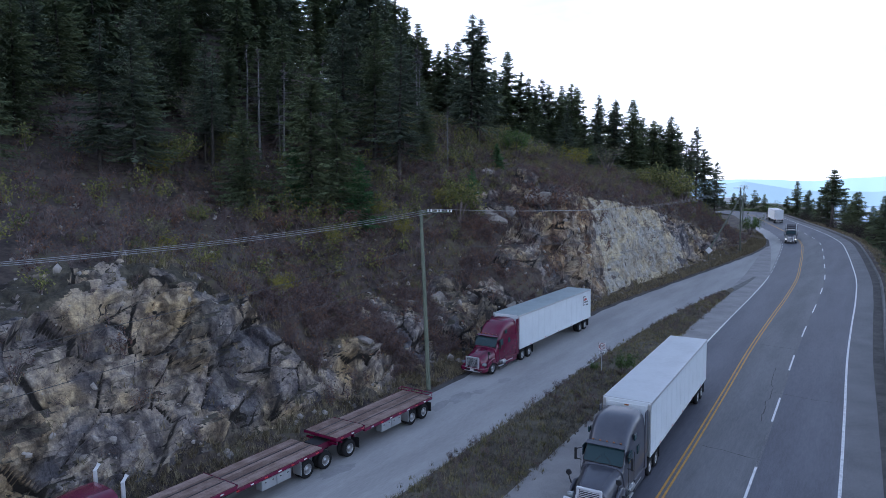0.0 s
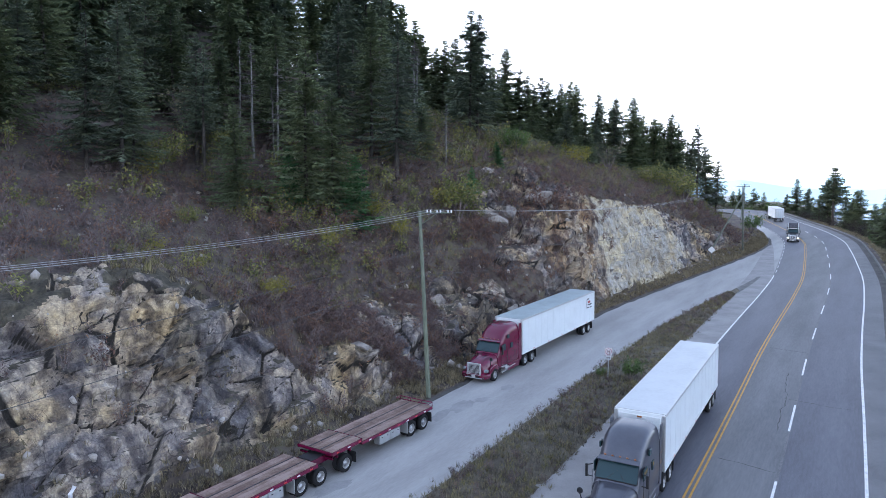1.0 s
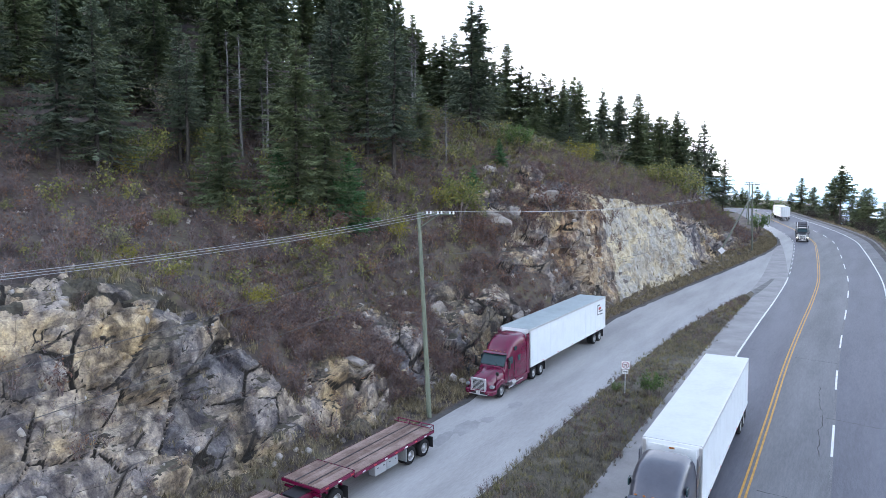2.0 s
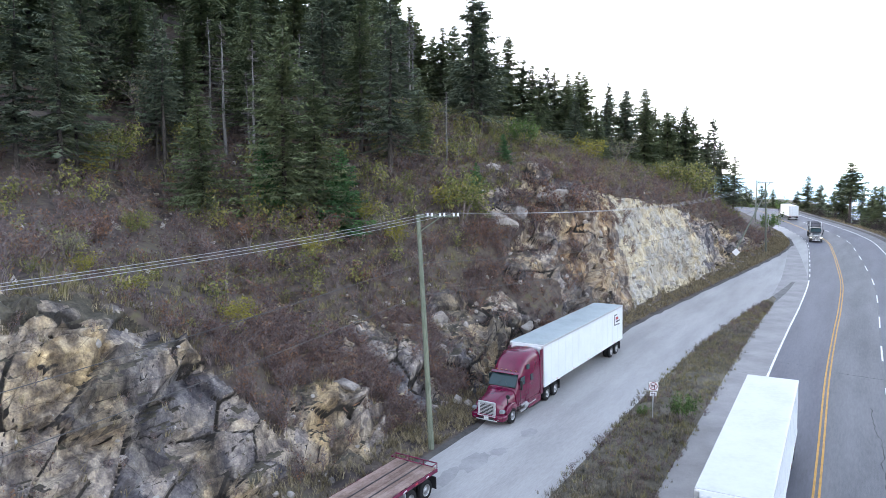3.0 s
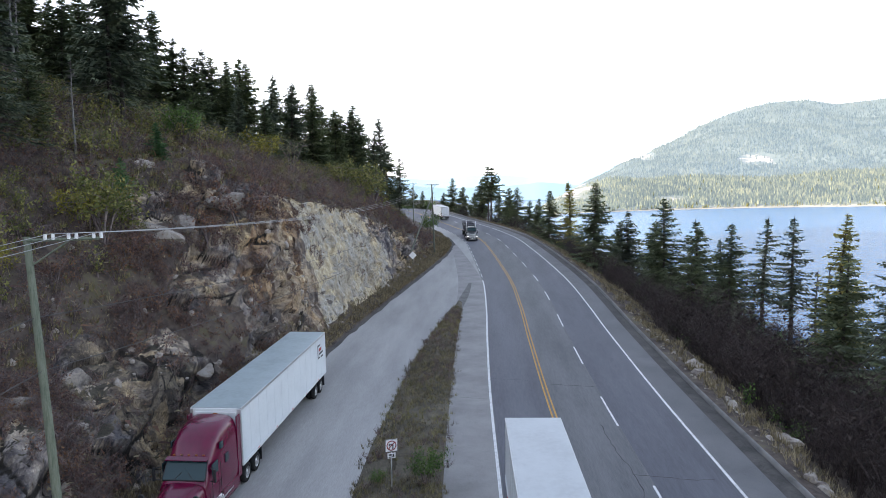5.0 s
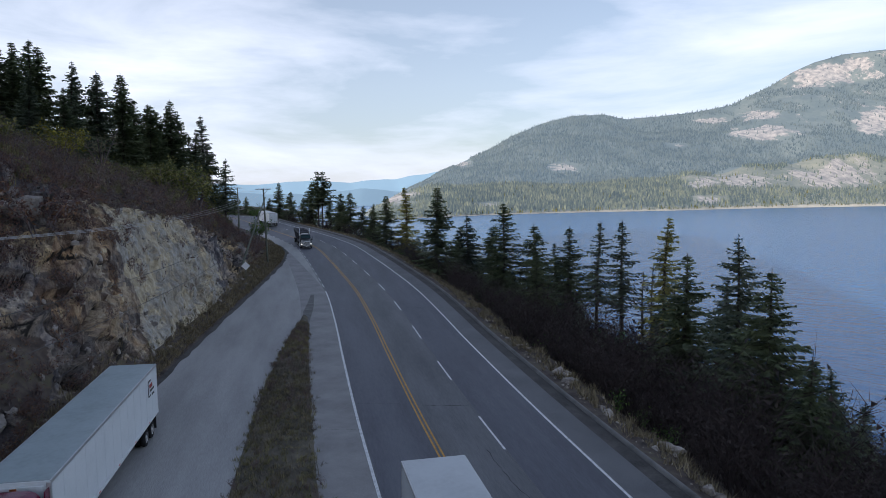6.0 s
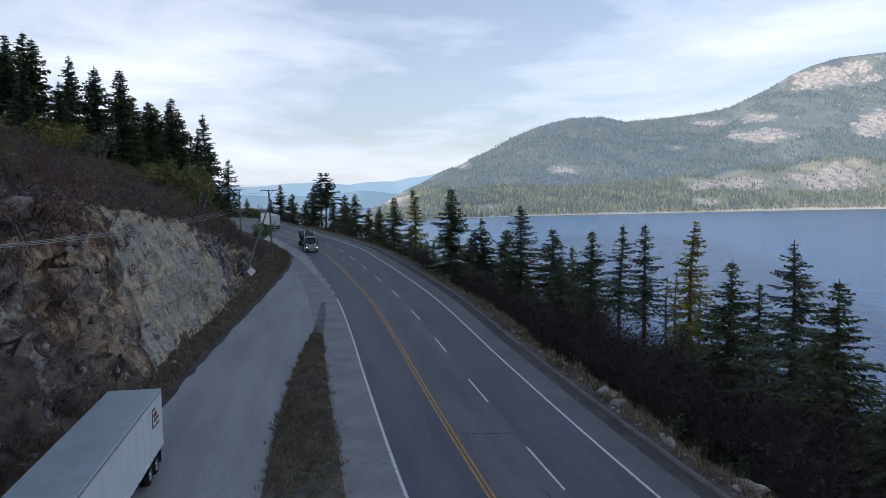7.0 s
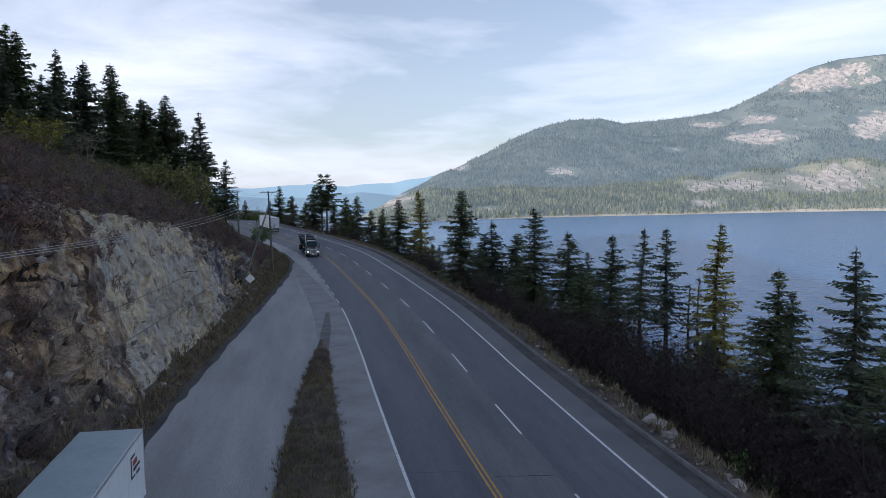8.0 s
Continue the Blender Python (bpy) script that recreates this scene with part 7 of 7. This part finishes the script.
BIN_STEEL = paint_mat("dull_bin_steel", (0.10, 0.10, 0.115), 0.5, 0.4, 0.3)


def along(x, y, fx, fy, back):
    return on_road(x - fx * back, y - fy * back, fx, fy)


PX, PY = -0.526, -0.850      # parked rigs look down the pullout
tractor(along(0.82, 67.26, PX, PY, 0.4), RED_PAINT, "burgundy highway tractor with a tall sleeper parked in the pullout")
van_trailer(along(0.82, 67.26, PX, PY, 6.15), "long white box trailer coupled behind the burgundy tractor", ROOF_SKIN, logo=True)
flat_trailer(along(-7.75, 51.2, PX, PY, 0), "empty burgundy flatbed trailer with plank deck in the pullout", 9.4, 2.4, (-7.15, -8.45))
flat_trailer(along(-12.75, 43.1, PX, PY, -1.5), "empty burgundy lead flatbed trailer coupled ahead of another", 11.6, 4.0, (-8.7, -10.1, -12.1), 1.7)
tractor(along(-12.75, 43.1, PX, PY, -8.6), RED_PAINT, "red tractor with chrome exhaust stacks before the flatbeds", roof=3.45, stacks=True)
GX, GY = -0.478, -0.878
tractor(along(6.4, 44.2, GX, GY, 0), GREY_PAINT, "slate grey highway tractor with a chrome moose bar", guard=True)
van_trailer(along(6.4, 44.2, GX, GY, 6.15), "white box trailer behind the slate grey tractor", ROOF_WHITE)
WX, WY = 0.285, 0.959
van_trailer(along(97.2, 231.0, WX, WY, -16.2), "white box trailer with closed rear doors driving away", ROOF_WHITE)
tractor(along(97.2, 231.0, WX, WY, -22.4), BLACK_PAINT, "dark tractor pulling a white trailer away")
DX, DY = -0.42, -0.907
bin_truck(along(73.2, 170.4, DX, DY, 0))
bin_trailer(along(73.2, 170.4, DX, DY, 4.6), "dark open bin on the truck's back", 5.6)
bin_trailer(along(73.2, 170.4, DX, DY, 11.6), "dark open bin trailer towed behind", 6.2)
van_trailer(along(121, 350, -0.93, 0.36, 0), "distant white box trailer parked beyond the bend", ROOF_WHITE, length=12.0)


# ---- utility poles, wires and signs ----
GREEN_WOOD = noise_mat("treated_pole_wood", [(0.10, 0.12, 0.085), (0.165, 0.185, 0.135), (0.21, 0.225, 0.175)], 2, 0.9, 0.4, 20, stretch=(6, 6, 0.6))
INSULATOR = paint_mat("porcelain", (0.72, 0.72, 0.70), 0.25)
WIRE = paint_mat("bare_wire", (0.36, 0.36, 0.36), 0.5, 0.3)
CABLE = paint_mat("black_cable", (0.075, 0.072, 0.07), 0.8)
SIGN_WHITE = paint_mat("sign_white", (0.78, 0.78, 0.78), 0.5, 0, 0.06)
SIGN_RED = paint_mat("sign_red", (0.22, 0.02, 0.03), 0.5)
SIGN_BLACK = paint_mat("sign_black", (0.02, 0.02, 0.02), 0.5)


def utility_pole(base, top, arm_dir, arm_len, wood, label, braced=True, side=0.0):
    """A leaning wood pole with one crossarm; side 0 puts the arm to one side of the pole, 0.5 across it. Returns the insulators' places."""
    b, t = Vector(base), Vector(top)
    p = thing("utility_pole", label, "utility pole", Matrix.Translation(b))
    t = t - b
    part("shaft", rods(([(0, 0, -0.4), tuple(t * 0.5), tuple(t)], [0.17, 0.145, 0.115]), sides=14), wood, p)
    a = Vector((*arm_dir, 0)).normalized()
    c = t - Vector((0, 0, 0.12))
    s0, s1 = -side * arm_len, (1 - side) * arm_len
    off = a.cross(Vector((0, 0, 1))) * 0.16
    q = [tuple(c + off + a * s0), tuple(c + off + a * s1)]
    arm = part("crossarm", rods((q, 0.06), sides=4), wood, p)
    if braced:
        part("brace", rods(([tuple(c - Vector((0, 0, 0.95)) + off), tuple(c + off + a * s1 * 0.6)], 0.03), sides=4), wood, arm)
    ends = []
    for k in (0.30, 0.62, 0.97):
        e = c + off + a * (s0 + (s1 - s0) * k)
        for d in (-0.12, 0.12):
            part("insulator", rods(([tuple(e + a * d), tuple(e + a * d + Vector((0, 0, 0.2)))], [0.07, 0.05]), sides=8), INSULATOR, arm, "white porcelain insulator")
        ends.append(b + e + Vector((0, 0, 0.2)))
    return p, ends


def wires(name, label, spans, mat, radius):
    """Hanging lines, each from one point to another with its sag."""
    specs = []
    for a, b, sag in spans:
        k = np.linspace(0, 1, 25)[:, None]
        pts = np.array(a) * (1 - k) + np.array(b) * k
        pts[:, 2] -= (4 * sag * k * (1 - k))[:, 0]
        specs.append((pts, radius))
    ob = thing(name, label, "cable", Matrix.Identity(4))
    for sp in specs:
        part("wire", rods(sp, sides=5), mat, ob)
    return ob


ARM = (0.86, -0.42)
pole_a, ends_a = utility_pole((-2.28, 64.0, plane(-2.28, 64.0) + 0.3), (-3.08, 65.0, 12.75), (0.93, 0.05), 2.25, GREEN_WOOD, "leaning green-grey wooden utility pole with a one-sided crossarm")
pole_b, ends_b = utility_pole((55.0, 152.2, plane(55, 152.2) + 0.3), (54.6, 152.4, 16.0), ARM, 2.6, WOOD_POLE, "weathered wooden utility pole beside the bend", side=0.5)
pole_c, ends_c = utility_pole((85.5, 229.5, plane(85.5, 229.5) + 0.3), (85.6, 229.8, 17.7), ARM, 2.4, WOOD_POLE, "distant wooden utility pole behind the bend", side=0.5)
pole_d, ends_d = utility_pole((-29.0, 20.0, 1.2), (-29.0, 20.0, 11.4), (0.93, 0.05), 2.25, GREEN_WOOD, "wooden utility pole back along the rock cut")
for nm, top, foot in (("brace_pole", (54.7, 152.0, 14.4), (44.4, 139.8, 4.4)), ("brace_pole", (85.4, 229.2, 16.2), (79.5, 216.0, 7.5))):
    b = thing(nm, "slanted wooden push brace leaning on a utility pole", "brace pole", Matrix.Translation(foot))
    part("shaft", rods(([(0, 0, -0.3), tuple(Vector(top) - Vector(foot))], [0.15, 0.11]), sides=10), WOOD_POLE, b)
wires("power_lines", "three bare power lines strung between the poles", [(a, d, 0.9) for a, d in zip(ends_a, ends_d)] + [(a, b, 1.6) for a, b in zip(ends_a, ends_b)] + [(a, b, 1.0) for a, b in zip(ends_b, ends_c)], WIRE, 0.011)
LOW_A = [Vector((-2.95, 64.75, 9.95)), Vector((-2.78, 64.6, 8.1))]
wires("phone_cables", "two lower black phone cables between the poles", [(LOW_A[0], (-28.9, 20.0, 6.6), 0.5), (LOW_A[1], (-28.9, 20.0, 4.6), 0.5), (LOW_A[0], (54.8, 152.3, 12.0), 2.0), (LOW_A[1], (54.9, 152.2, 10.2), 2.0)], CABLE, 0.018)


def no_turn_sign():
    x, y = 11.42, 67.6
    s = thing("road_sign", "white square prohibition sign with a red ring on a metal post", "road sign", Matrix.LocRotScale((x, y, plane(x, y) + 0.25), Euler((0, 0, radians(-8))), None))
    part("post", box((0, 0.03, 0.95, 0.06, 0.05, 2.3), bevel=0.01), METAL, s)
    pl = part("plate", box((0, 0, 2.18, 0.62, 0.012, 0.62), bevel=0.004), SIGN_WHITE, s)
    ring = []
    a = np.linspace(0, 2 * np.pi, 29)
    part("border", box((0, -0.010, 2.475, 0.60, 0.006, 0.016), (0, -0.010, 1.885, 0.60, 0.006, 0.016), (-0.295, -0.010, 2.18, 0.016, 0.006, 0.60), (0.295, -0.010, 2.18, 0.016, 0.006, 0.60), bevel=0), SIGN_BLACK, pl)
    part("ring", rods((np.stack([0.225 * np.cos(a), np.full(29, -0.012), 2.18 + 0.225 * np.sin(a)], 1), 0.026), sides=6), SIGN_RED, pl, "red ring")
    part("slash", rods(([(-0.16, -0.016, 2.02), (0.16, -0.016, 2.34)], 0.022), sides=6), SIGN_RED, pl, "red slash")
    part("arrow", box((0.07, -0.012, 2.12, 0.05, 0.008, 0.22), (-0.02, -0.012, 2.22, 0.20, 0.008, 0.05), (-0.11, -0.012, 2.22, 0.05, 0.008, 0.13), bevel=0), SIGN_BLACK, pl, "black bent arrow")
    tab = part("tab", box((0, 0, 1.68, 0.40, 0.012, 0.26), bevel=0.004), SIGN_WHITE, s, "small white tab below the sign")
    part("tab_bar", box((-0.07, -0.010, 1.72, 0.16, 0.006, 0.07), (0.09, -0.010, 1.70, 0.08, 0.006, 0.10), (0, -0.010, 1.61, 0.28, 0.006, 0.04), bevel=0), SIGN_BLACK, tab)


def diamond_sign():
    x, y = 43.0, 135.4
    s = thing("warning_sign", "pale metal back of a diamond warning sign on a post", "road sign", Matrix.LocRotScale((x, y, plane(x, y) + 0.4), Euler((0, 0, radians(-22))), None))
    part("post", box((0, 0.05, 0.85, 0.09, 0.09, 2.2), bevel=0.01), WOOD_POLE, s)
    pl = part("plate", ([(0, 0, 2.75), (0.62, 0, 2.13), (0, 0, 1.51), (-0.62, 0, 2.13), (0, 0.015, 2.75), (0.62, 0.015, 2.13), (0, 0.015, 1.51), (-0.62, 0.015, 2.13)],
                        [(0, 3, 2, 1), (4, 5, 6, 7), (0, 1, 5, 4), (1, 2, 6, 5), (2, 3, 7, 6), (3, 0, 4, 7)]), SIGN_WHITE, s)


no_turn_sign()
diamond_sign()
